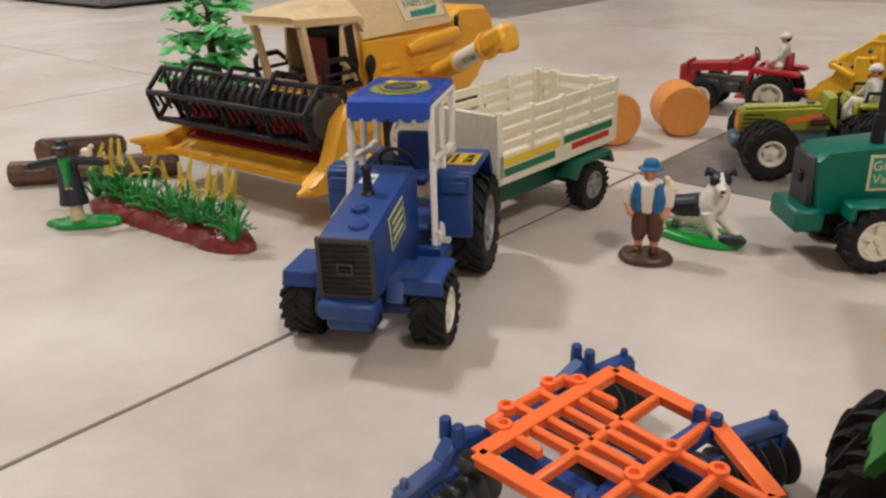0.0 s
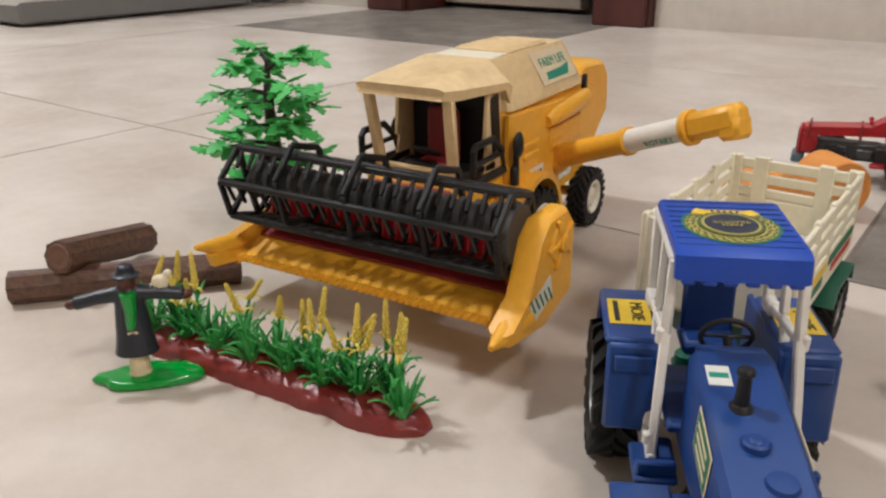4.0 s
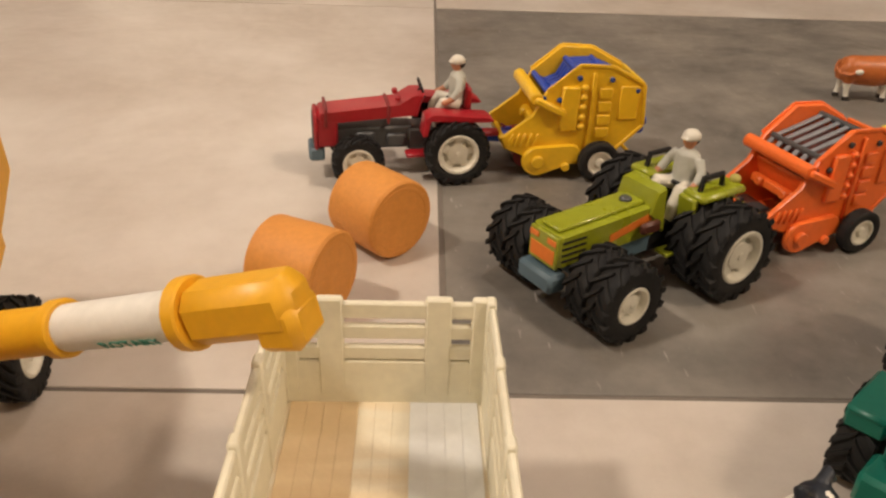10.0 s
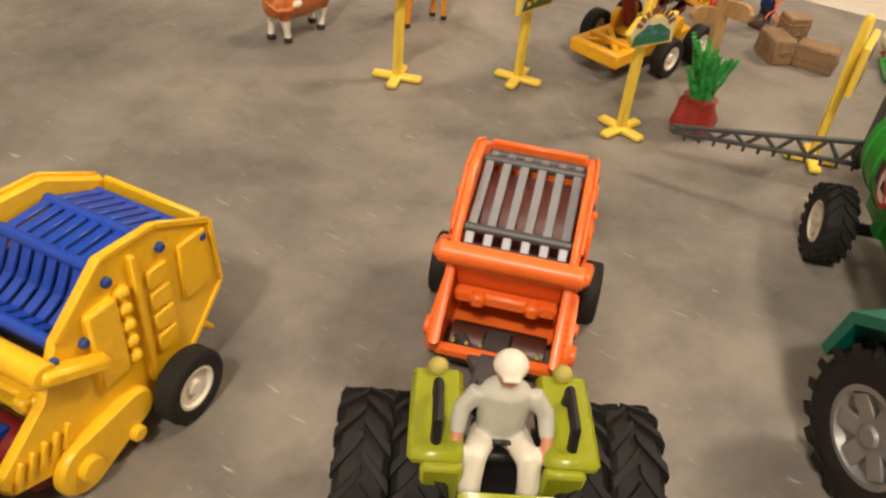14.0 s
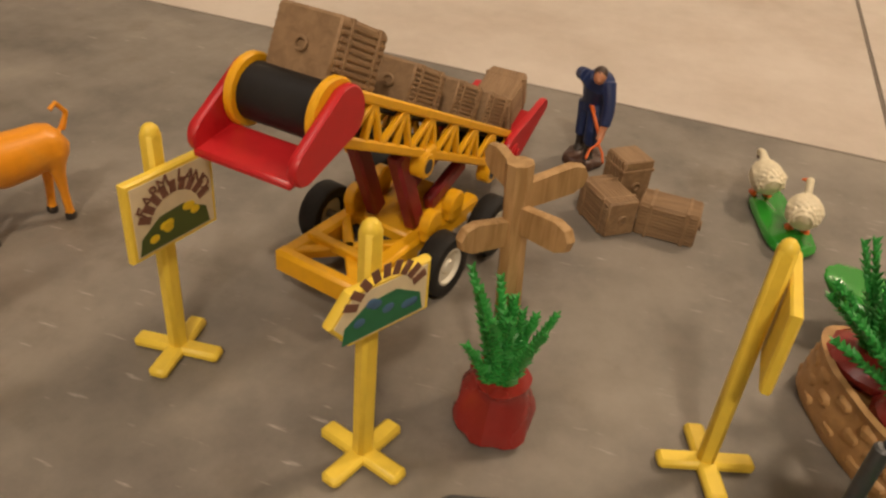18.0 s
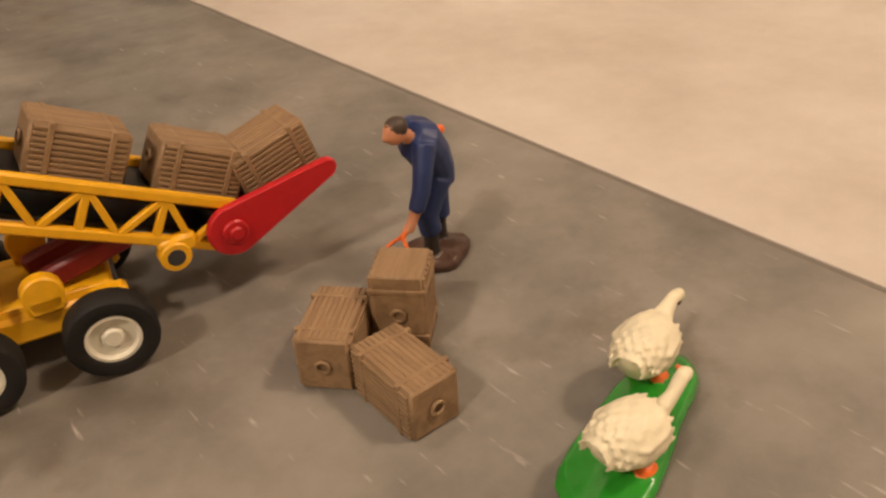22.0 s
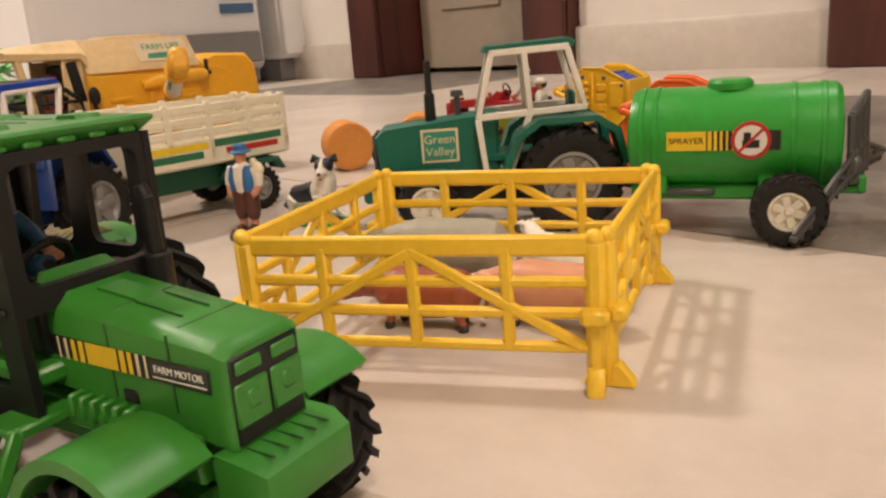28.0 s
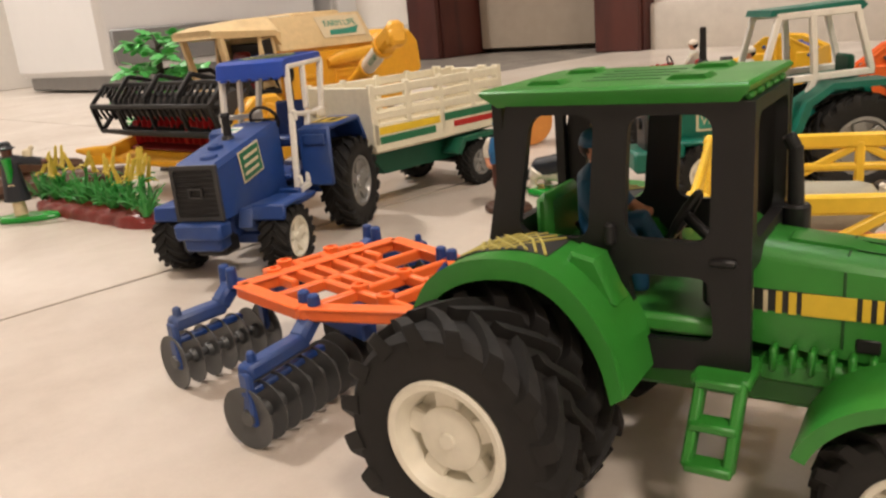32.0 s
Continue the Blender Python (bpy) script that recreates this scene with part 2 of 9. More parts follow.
WHEAT_LEAF = material("wheat_leaf_plastic", (0.055, 0.30, 0.055), 0.42, dirt=0.35, dirt_color=(0.02, 0.14, 0.02))
WHEAT_EAR = material("yellow_wheat_plastic", (0.60, 0.47, 0.05), 0.45, dirt=0.4, dirt_color=(0.3, 0.27, 0.03))
BARK = material("dark_trunk_plastic", (0.03, 0.022, 0.018), 0.5)
SKIN = material("painted_skin", (0.55, 0.24, 0.13), 0.5)
BOOT = material("dark_boot_paint", (0.03, 0.022, 0.018), 0.5)
HAIR = material("dark_hair_paint", (0.05, 0.03, 0.02), 0.5)
OVERALL = material("navy_overall_paint", (0.010, 0.028, 0.115), 0.45)
BROWN = material("brown_paint", (0.085, 0.025, 0.015), 0.4)
BROWN_BASE = material("brown_base_paint", (0.07, 0.032, 0.02), 0.35)
WHITE_FIG = material("white_figure_plastic", (0.72, 0.68, 0.58), 0.5, dirt=0.15, dirt_color=(0.4, 0.35, 0.25))
GREY_FIG = material("pale_grey_paint", (0.50, 0.50, 0.44), 0.5)
GOOSE = material("cream_feather_paint", (0.74, 0.67, 0.48), 0.5, vary=0.25, grain=170, bump=1.0, dirt=0.4, dirt_color=(0.45, 0.34, 0.16))
BEAK = material("orange_beak_paint", (0.75, 0.14, 0.02), 0.4)
GOAT = material("cream_goat_paint", (0.66, 0.55, 0.34), 0.45, vary=0.15, bump=0.3, dirt=0.3, dirt_color=(0.4, 0.28, 0.12))
GOAT_BROWN = material("goat_saddle_paint", (0.33, 0.12, 0.03), 0.35)
GOAT_DARK = material("dark_saddle_paint", (0.11, 0.025, 0.02), 0.3)
COW_BROWN = material("brown_cow_paint", (0.46, 0.13, 0.028), 0.36, vary=0.2, dirt=0.45, dirt_color=(0.26, 0.06, 0.015))
COW_GOLD = material("golden_calf_paint", (0.78, 0.30, 0.015), 0.35, dirt=0.4, dirt_color=(0.8, 0.55, 0.15))
HOOF = material("dark_hoof_paint", (0.03, 0.025, 0.022), 0.4)
PIG_PINK = material("pink_pig_paint", (0.62, 0.30, 0.17), 0.4, dirt=0.2)
PIG_RED = material("red_brown_pig_paint", (0.30, 0.075, 0.03), 0.4, dirt=0.2)
SHEEP = material("white_sheep_paint", (0.76, 0.73, 0.64), 0.5, bump=0.5, grain=250)
SHEEP_GREY = material("grey_sheep_paint", (0.34, 0.33, 0.26), 0.5, bump=0.5, grain=250)
PAPER = material("cream_sticker_paper", (0.70, 0.60, 0.40), 0.6, dirt=0.1)
PAPER_WHITE = material("white_sticker_paper", (0.70, 0.70, 0.64), 0.5, dirt=0.1)
PRINT_GREEN = material("printed_green", (0.02, 0.16, 0.07), 0.5)
PRINT_TEAL = material("printed_teal", (0.03, 0.26, 0.18), 0.5)
PRINT_YELLOW = material("printed_yellow", (0.78, 0.55, 0.02), 0.45)
PRINT_BLACK = material("printed_black", (0.012, 0.012, 0.012), 0.45)
PRINT_RED = material("printed_red", (0.45, 0.02, 0.015), 0.45)
PRINT_BROWN = material("printed_brown", (0.20, 0.09, 0.06), 0.5)
PRINT_OLIVE = material("printed_olive", (0.07, 0.10, 0.02), 0.5)
PRINT_GOLD = material("printed_gold", (0.42, 0.36, 0.08), 0.5)
PRINT_BLUE = material("printed_blue", (0.06, 0.14, 0.26), 0.5)
PRINT_NAVY = material("printed_navy", (0.012, 0.02, 0.05), 0.5)
PRINT_ORANGE = material("printed_orange", (0.75, 0.20, 0.02), 0.5)
PRINT_PINK = material("printed_pink", (0.55, 0.20, 0.18), 0.5, dirt=0.6, dirt_color=(0.40, 0.05, 0.05), grain=700)
JACKET = material("blue_waistcoat_paint", (0.02, 0.13, 0.32), 0.5)
COAT = material("dark_coat_paint", (0.012, 0.016, 0.024), 0.4)
DRIVER_BLUE = material("blue_driver_plastic", (0.012, 0.075, 0.16), 0.45)
FLOOR_WHITE = floor_material("white_porcelain", (0.47, 0.41, 0.345), (0.69, 0.64, 0.58), 0.33, 0.05, 6.5, mottle=0.07, smear=0.12)
FLOOR_GREY = floor_material("grey_porcelain", (0.130, 0.119, 0.104), (0.31, 0.281, 0.240), 0.42, 0.5, 13.0, mottle=0.2, smear=0.75)
GROUT = material("dark_grout", (0.17, 0.145, 0.12), 0.9)
WALL = material("white_wall_paint", (0.72, 0.69, 0.64), 0.8, grain=60, vary=0.04, dirt=0.05)
SKIRT = material("pale_stone_skirting", (0.52, 0.48, 0.42), 0.4, grain=60)
DOOR_WOOD = wood_material("dark_red_door_wood", (0.035, 0.010, 0.008), (0.085, 0.022, 0.016), (20, 20, 3), 0.4)
DOOR_GREY = material("grey_beige_door_panel", (0.33, 0.28, 0.22), 0.5, grain=40)
UNSEEN_WALL = material("beige_wall_paint", (0.42, 0.37, 0.31), 0.8, grain=60, vary=0.04, dirt=0.05)
# near-black colour that stands in for the shade inside the passage
PASSAGE_SHADE = material("passage_shade_colour", (0.06, 0.045, 0.035), 0.8, grain=30)
ENAMEL = material("white_enamel", (0.74, 0.75, 0.76), 0.3, grain=30, vary=0.02, dirt=0.03)
GLASS_DARK = material("grey_glass_door", (0.25, 0.26, 0.27), 0.15)
CEILING = material("white_ceiling_paint", (0.60, 0.58, 0.55), 0.9, grain=40)
BOX_BLUE = material("printed_blue_card", (0.10, 0.20, 0.26), 0.4, grain=60, dirt=0.4, dirt_color=(0.25, 0.2, 0.15))

# ---- mesh building, in centimetres ----


class Shape:
    """Collects vertices and faces in centimetres."""

    def __init__(self):
        self.v, self.f = [], []

    def add(self, verts, faces):
        k = len(self.v)
        self.v += [tuple(p) for p in verts]
        self.f += [tuple(i + k for i in q) for q in faces]
        return self

    def box(self, c, s, ch=0.06, turn=None):
        """A chamfered block: centre, size, chamfer; turn: a 3 x 3 matrix or Euler degrees."""
        h = Vector(s) / 2
        ch = min(ch, 0.45 * min(s))
        rot = Euler([radians(a) for a in turn]).to_matrix() if isinstance(turn, tuple) else turn
        vs, idx = [], {}
        for sx in (-1, 1):
            for sy in (-1, 1):
                for sz in (-1, 1):
                    for ax in range(3):
                        p = [sx * (h.x - ch), sy * (h.y - ch), sz * (h.z - ch)]
                        p[ax] = (sx, sy, sz)[ax] * h[ax]
                        idx[(sx, sy, sz, ax)] = len(vs)
                        p = Vector(p)
                        vs.append((rot @ p if rot else p) + Vector(c))
        fs = []
        for ax in range(3):
            a, b = (ax + 1) % 3, (ax + 2) % 3
            for s0 in (-1, 1):
                q = []
                for sa, sb in ((-1, -1), (1, -1), (1, 1), (-1, 1)):
                    k = [0, 0, 0]
                    k[ax], k[a], k[b] = s0, sa, sb
                    q.append(idx[(*k, ax)])
                fs.append(q if s0 > 0 else q[::-1])
            for sa in (-1, 1):
                for sb in (-1, 1):
                    q = []
                    for s0, other in ((-1, a), (-1, b), (1, b), (1, a)):
                        k = [0, 0, 0]
                        k[ax], k[a], k[b] = s0, sa, sb
                        q.append(idx[(*k, other)])
                    fs.append(q if sa * sb < 0 else q[::-1])
        for key in [(x, y, z) for x in (-1, 1) for y in (-1, 1) for z in (-1, 1)]:
            q = [idx[(*key, ax)] for ax in range(3)]
            fs.append(q if key[0] * key[1] * key[2] > 0 else q[::-1])
        return self.add(vs, fs)

    def beam(self, a, b, w, h=None, ch=0.05, up=(0, 0, 1)):
        """A square bar from a to b."""
        a, b = Vector(a), Vector(b)
        x = (b - a).normalized()
        y = Vector(up).cross(x)
        y = y.normalized() if y.length > 1e-4 else Vector((0, 1, 0)).cross(x).normalized()
        z = x.cross(y)
        m = Matrix((x, y, z)).transposed()
        return self.box((a + b) / 2, ((b - a).length, w, h or w), ch, m)

    def lathe(self, prof, a=(0, 0, 0), axis=(0, 0, 1), n=24, flat=1.0, caps=True):
        """Turns (radius, distance along the axis) rows round the axis that starts at a."""
        z = Vector(axis).normalized()
        x = Vector((1, 0, 0)) if abs(z.x) < 0.8 else Vector((0, 1, 0))
        y = z.cross(x).normalized()
        x = y.cross(z)
        vs, fs = [], []
        for r, d in prof:
            for i in range(n):
                t = 2 * math.pi * i / n
                vs.append(Vector(a) + z * d + (x * math.cos(t) + y * math.sin(t) * flat) * r)
        for k in range(len(prof) - 1):
            for i in range(n):
                j = (i + 1) % n
                fs.append((k * n + i, k * n + j, k * n + n + j, k * n + n + i))
        if caps:
            fs.append(tuple(range(n))[::-1])
            fs.append(tuple((len(prof) - 1) * n + i for i in range(n)))
        return self.add(vs, fs)

    def cyl(self, a, b, r, r2=None, n=20, ch=0.05):
        a, b = Vector(a), Vector(b)
        r2 = r if r2 is None else r2
        d = (b - a).length
        ch = min(ch, 0.4 * d, 0.6 * min(r, r2) if min(r, r2) > 0 else ch)
        return self.lathe([(max(r - ch, 0), 0), (r, ch), (r2, d - ch), (max(r2 - ch, 0), d)], a, b - a, n)

    def tube(self, pts, radii, n=10, flat=1.0):
        """A rounded sweep through pts; radii: one number or one a point."""
        pts = [Vector(p) for p in pts]
        radii = [radii] * len(pts) if isinstance(radii, (int, float)) else radii
        vs, fs = [], []
        d0 = (pts[1] - pts[0]).normalized()
        ref = Vector((0, 0, 1)) if abs(d0.z) < 0.9 else Vector((1, 0, 0))
        for k, p in enumerate(pts):
            d = (pts[min(k + 1, len(pts) - 1)] - pts[max(k - 1, 0)]).normalized()
            u = ref.cross(d).normalized()
            w = d.cross(u)
            ref = w
            for i in range(n):
                t = 2 * math.pi * i / n
                vs.append(p + (u * math.cos(t) + w * math.sin(t) * flat) * radii[k])
        for k in range(len(pts) - 1):
            for i in range(n):
                j = (i + 1) % n
                fs.append((k * n + i, k * n + j, k * n + n + j, k * n + n + i))
        fs.append(tuple(range(n))[::-1])
        fs.append(tuple((len(pts) - 1) * n + i for i in range(n)))
        return self.add(vs, fs)

    def ball(self, c, s, n=14, lump=0.0, seed=0.0, turn=None):
        """An ellipsoid of half sizes s, with lumps."""
        vs, fs = [], []
        rings = max(6, n * 2 // 3)
        rot = Euler([radians(a) for a in turn]).to_matrix() if turn else None
        for k in range(1, rings):
            a = math.pi * k / rings
            for i in range(n):
                t = 2 * math.pi * i / n
                d = Vector((math.sin(a) * math.cos(t), math.sin(a) * math.sin(t), math.cos(a)))
                q = 1 + lump * noise.noise(d * 2.2 + Vector((seed, seed * 1.7, 3))) if lump else 1
                p = Vector((d.x * s[0], d.y * s[1], d.z * s[2])) * q
                vs.append((rot @ p if rot else p) + Vector(c))
        top, bot = Vector((0, 0, s[2])), Vector((0, 0, -s[2]))
        vs += [(rot @ top if rot else top) + Vector(c), (rot @ bot if rot else bot) + Vector(c)]
        m = (rings - 1) * n
        for k in range(rings - 2):
            for i in range(n):
                j = (i + 1) % n
                fs.append((k * n + i, k * n + n + i, k * n + n + j, k * n + j))
        for i in range(n):
            j = (i + 1) % n
            fs.append((m, i, j))
            fs.append((m + 1, (rings - 2) * n + j, (rings - 2) * n + i))
        return self.add(vs, fs)

    def prism(self, poly, y0, y1, ch=0.08, axes=(0, 2, 1), taper=1.0):
        """A polygon in the plane of axes[0], axes[1], pulled along axes[2] from y0 to y1, with chamfered ends."""
        n = len(poly)
        cx, cy = sum(p[0] for p in poly) / n, sum(p[1] for p in poly) / n
        w = max(max(abs(p[0] - cx), abs(p[1] - cy)) for p in poly)
        sg = 1 if y1 > y0 else -1
        ch = min(ch, 0.4 * abs(y1 - y0))
        vs = []
        for y, k in ((y0, 1 - ch / w), (y0 + sg * ch, 1.0), (y1 - sg * ch, taper), (y1, taper * (1 - ch / w))):
            for p in poly:
                q = [0, 0, 0]
                q[axes[0]], q[axes[1]], q[axes[2]] = cx + (p[0] - cx) * k, cy + (p[1] - cy) * k, y
                vs.append(q)
        fs = [tuple(range(n))[::-1], tuple(3 * n + i for i in range(n))]
        for k in range(3):
            for i in range(n):
                j = (i + 1) % n
                fs.append((k * n + i, k * n + j, k * n + n + j, k * n + n + i))
        return self.add(vs, fs)

    def moved(self, m, since=0):
        for i in range(since, len(self.v)):
            self.v[i] = tuple(m @ Vector(self.v[i]))
        return self


def polar(a):
    """The level unit vector at the angle a."""
    return Vector((math.cos(a), math.sin(a), 0))


def teardrop(a, r0, b, r1, n=18):
    """The outline of a plate that is round at both ends, from a to b in x, z."""
    t = math.atan2(b[1] - a[1], b[0] - a[0])
    out = [(b[0] + r1 * math.cos(t - 1.5 + 3.0 * k / n), b[1] + r1 * math.sin(t - 1.5 + 3.0 * k / n)) for k in range(n + 1)]
    return out + [(a[0] + r0 * math.cos(t + 1.6 + 3.08 * k / n), a[1] + r0 * math.sin(t + 1.6 + 3.08 * k / n)) for k in range(n + 1)]


def loft(s, rows):
    """A skin through rows of points, closed round and at both ends."""
    n = len(rows[0])
    fs = [tuple(range(n))[::-1], tuple((len(rows) - 1) * n + i for i in range(n))]
    for k in range(len(rows) - 1):
        fs += [(k * n + i, k * n + (i + 1) % n, k * n + n + (i + 1) % n, k * n + n + i) for i in range(n)]
    return s.add([p for r in rows for p in r], fs)


def mesh_of(name, sh, mat, sharp=38):
    me = bpy.data.meshes.new(name)
    me.from_pydata([(x * U, y * U, z * U) for x, y, z in sh.v], [], sh.f)
    bm = bmesh.new()
    bm.from_mesh(me)
    bmesh.ops.remove_doubles(bm, verts=bm.verts, dist=1e-6)
    bmesh.ops.recalc_face_normals(bm, faces=bm.faces)
    bm.to_mesh(me)
    bm.free()
    me.polygons.foreach_set("use_smooth", [True] * len(me.polygons))
    me.set_sharp_from_angle(angle=radians(sharp))
    me.materials.append(mat)
    return me


def part(name, sh, mat, parent, label="", sharp=38):
    ob = new(name, mesh_of(name, sh, mat, sharp))
    ob.parent = parent
    return tagged(ob, label)


def thing(name, label, category, x, y, heading=0.0, z=0.0, group="", turn=None, size=1.0):
    """An empty at the base of a thing; x, y, z in cm; its front looks along heading (degrees from +x)."""
    ob = new(name)
    ob.empty_display_size = 0.01
    ob.matrix_world = (turn if turn is not None else pose(x * U, y * U, z * U, 0, 0, heading)) @ Matrix.Scale(size, 4)
    return tagged(ob, label, category, group)


def solo(name, sh, mat, label, category, x=0, y=0, heading=0, z=0, group="", kind="", sharp=38, size=1.0):
    """A thing of one mesh."""
    ob = new(name, mesh_of(name, sh, mat, sharp))
    ob.matrix_world = pose(x * U, y * U, z * U, 0, 0, heading) @ Matrix.Scale(size, 4)
    return tagged(ob, label, category, group, kind)


def painted(ob, mats, rule):
    """More materials on one mesh: rule(centre of the face in cm, normal) gives the slot."""
    for m in mats:
        ob.data.materials.append(m)
    for p in ob.data.polygons:
        p.material_index = rule(p.center / U, p.normal)
    return ob


def lettering(name, text, size, mat, parent, m, depth=0.012, label=""):
    """Raised print in the built-in font; m: the pose of its centre under the parent, in metres."""
    cu = bpy.data.curves.new(name, "FONT")
    cu.body, cu.size, cu.align_x, cu.align_y, cu.extrude = text, size * U, "CENTER", "CENTER", depth * U
    cu.resolution_u = 3
    tmp = bpy.data.objects.new("tmp", cu)
    scene.collection.objects.link(tmp)
    me = bpy.data.meshes.new_from_object(tmp)
    bpy.data.objects.remove(tmp)
    me.materials.clear()
    me.materials.append(mat)
    ob = new(name, me)
    ob.parent = parent
    ob.matrix_basis = m
    return tagged(ob, label)


LUGS = {}


def lug_mesh(r, h, core, lug_h, chevron, sd):
    """One bar of a tread, from the middle of the tyre over its shoulder; built at angle zero."""
    key = (round(r, 3), round(h, 3), round(lug_h, 3), chevron, sd)
    if key not in LUGS:
        wl = 0.057 * r + 0.028
        sw = 0.38 * r if chevron else 0.0
        rows = []
        for f, drop, fat in ((0.0, 0.05, 0.75), (0.25, 0.0, 0.85), (0.5, 0.0, 0.95), (0.76, 0.06, 1.05), (0.96, 0.25, 1.15), (1.03, 0.6, 1.2)):
            top = r - drop * lug_h * 1.6
            t = sw * (0.5 - f ** 0.85)
            y = sd * h * f
            lo = core - 0.05 * r - (0.09 * r if f > 0.9 else 0)
            rows.append([(lo, y, t - wl * fat), (top, y, t - wl * fat * 0.8), (top, y, t + wl * fat * 0.8), (lo, y, t + wl * fat)])
        LUGS[key] = mesh_of("tread_lug", loft(Shape(), rows), RUBBER)
    return LUGS[key]


def tyre(parent, c, r, w, rim, lugs=18, rim_r=0.55, side=1, spokes=5, lug_h=0.14, hub=0.3, chevron=True, name="tyre", dish=False):
    """A tyre with slanted lugs round the y axis at c, and its rim as a part of it; side: where its outer face looks."""
    s = Shape()
    cx, cy, cz = c
    h = w / 2
    core = r - (lug_h if lugs else 0)
    ri = r * rim_r
    s.lathe([(ri, -h * 0.8), (ri * 1.12, -h * 0.93), (core * 0.84, -h), (core * 0.94, -h * 0.94), (core, -h * 0.72), (core, h * 0.72), (core * 0.94, h * 0.94),
             (core * 0.84, h), (ri * 1.12, h * 0.93), (ri, h * 0.8), (ri * 0.97, 0), (ri, -h * 0.8)], (cx, cy, cz), (0, 1, 0), 40, caps=False)
    ob = part(name, s, RUBBER, parent)
    for i in range(lugs):
        for sd in (-1, 1):
            t = 2 * math.pi * (i + (0.5 if sd > 0 else 0)) / lugs
            lug = new("tread_lug", lug_mesh(r, h, core, lug_h, chevron, sd))
            lug.parent = ob
            lug.matrix_basis = Matrix.Translation(Vector(c) * U) @ Matrix.Rotation(-t, 4, "Y")
    g = Shape()
    o = side
    if dish:
        g.lathe([(ri * 1.02, -o * h * 0.3), (ri * 1.05, o * h * 0.9), (ri * 1.0, o * h * 0.97), (ri * 0.9, o * h * 0.94), (ri * 0.77, o * h * 0.55), (ri * 0.74, o * h * 0.2), (ri * 0.62, o * h * 0.18),
                 (ri * 0.56, o * h * 0.3), (ri * 0.53, o * h * 0.62), (ri * 0.3, o * h * 0.7), (ri * 0.12, o * h * 0.72)], (cx, cy, cz), (0, 1, 0), 36)
        g.cyl((cx, cy, cz), (cx, cy + o * h * 0.8, cz), ri * 0.14, None, 12, 0.02)
        for i in range(spokes):
            t = 2 * math.pi * (i + 0.3) / spokes
            d = Vector((math.cos(t), 0, math.sin(t)))
            y = Vector((0, o * h * 0.36, 0))
            g.beam(Vector(c) + d * ri * 0.4 + y, Vector(c) + d * ri * 0.8 + y, ri * 0.42, h * 0.4, 0.04, up=(0, 1, 0))
        part("rim", g, rim, ob)
        return ob
    g.lathe([(ri * 1.02, -o * h * 0.3), (ri * 1.04, o * h * 0.84), (ri * 0.92, o * h * 0.86), (ri * 0.84, o * h * 0.55), (ri * 0.30, o * h * 0.42)],
            (cx, cy, cz), (0, 1, 0), 32)
    g.cyl((cx, cy, cz), (cx, cy + o * h * 0.8, cz), ri * hub, ri * hub * 0.8, 16)
    for i in range(spokes):
        t = 2 * math.pi * (i + 0.3) / spokes
        p = Vector((cx + ri * 0.58 * math.cos(t), cy + o * h * 0.5, cz + ri * 0.58 * math.sin(t)))
        q = Vector((cx + ri * 0.86 * math.cos(t), cy + o * h * 0.66, cz + ri * 0.86 * math.sin(t)))
        g.beam(Vector((cx + ri * 0.2 * math.cos(t), cy + o * h * 0.52, cz + ri * 0.2 * math.sin(t))), q, ri * 0.42, h * 0.26, 0.03, up=(0, 1, 0))
        g.cyl(p, p + Vector((0, o * h * 0.1, 0)), ri * 0.06, None, 8, 0.01)
    part("rim", g, rim, ob)
    return ob


def arch(r0, r1, a0, a1, n=12, cx=0.0, cz=0.0):
    """An arch outline in x, z between two radii and two angles in degrees."""
    out = [(cx + r1 * math.cos(radians(a0 + (a1 - a0) * i / n)), cz + r1 * math.sin(radians(a0 + (a1 - a0) * i / n))) for i in range(n + 1)]
    return out + [(cx + r0 * math.cos(radians(a1 - (a1 - a0) * i / n)), cz + r0 * math.sin(radians(a1 - (a1 - a0) * i / n))) for i in range(n + 1)]


def eased(pts, m=4):
    """More points along a line of points, on a smooth curve through them."""
    out = []
    for i in range(len(pts) - 1):
        a, b, c, d = (Vector(pts[min(max(i + j, 0), len(pts) - 1)]) for j in (-1, 0, 1, 2))
        for k in range(m):
            t = k / m
            out.append(tuple(0.5 * (2 * b + (c - a) * t + (2 * a - 5 * b + 4 * c - d) * t * t + (3 * b - a - 3 * c + d) * t ** 3)))
    return out + [tuple(pts[-1])]


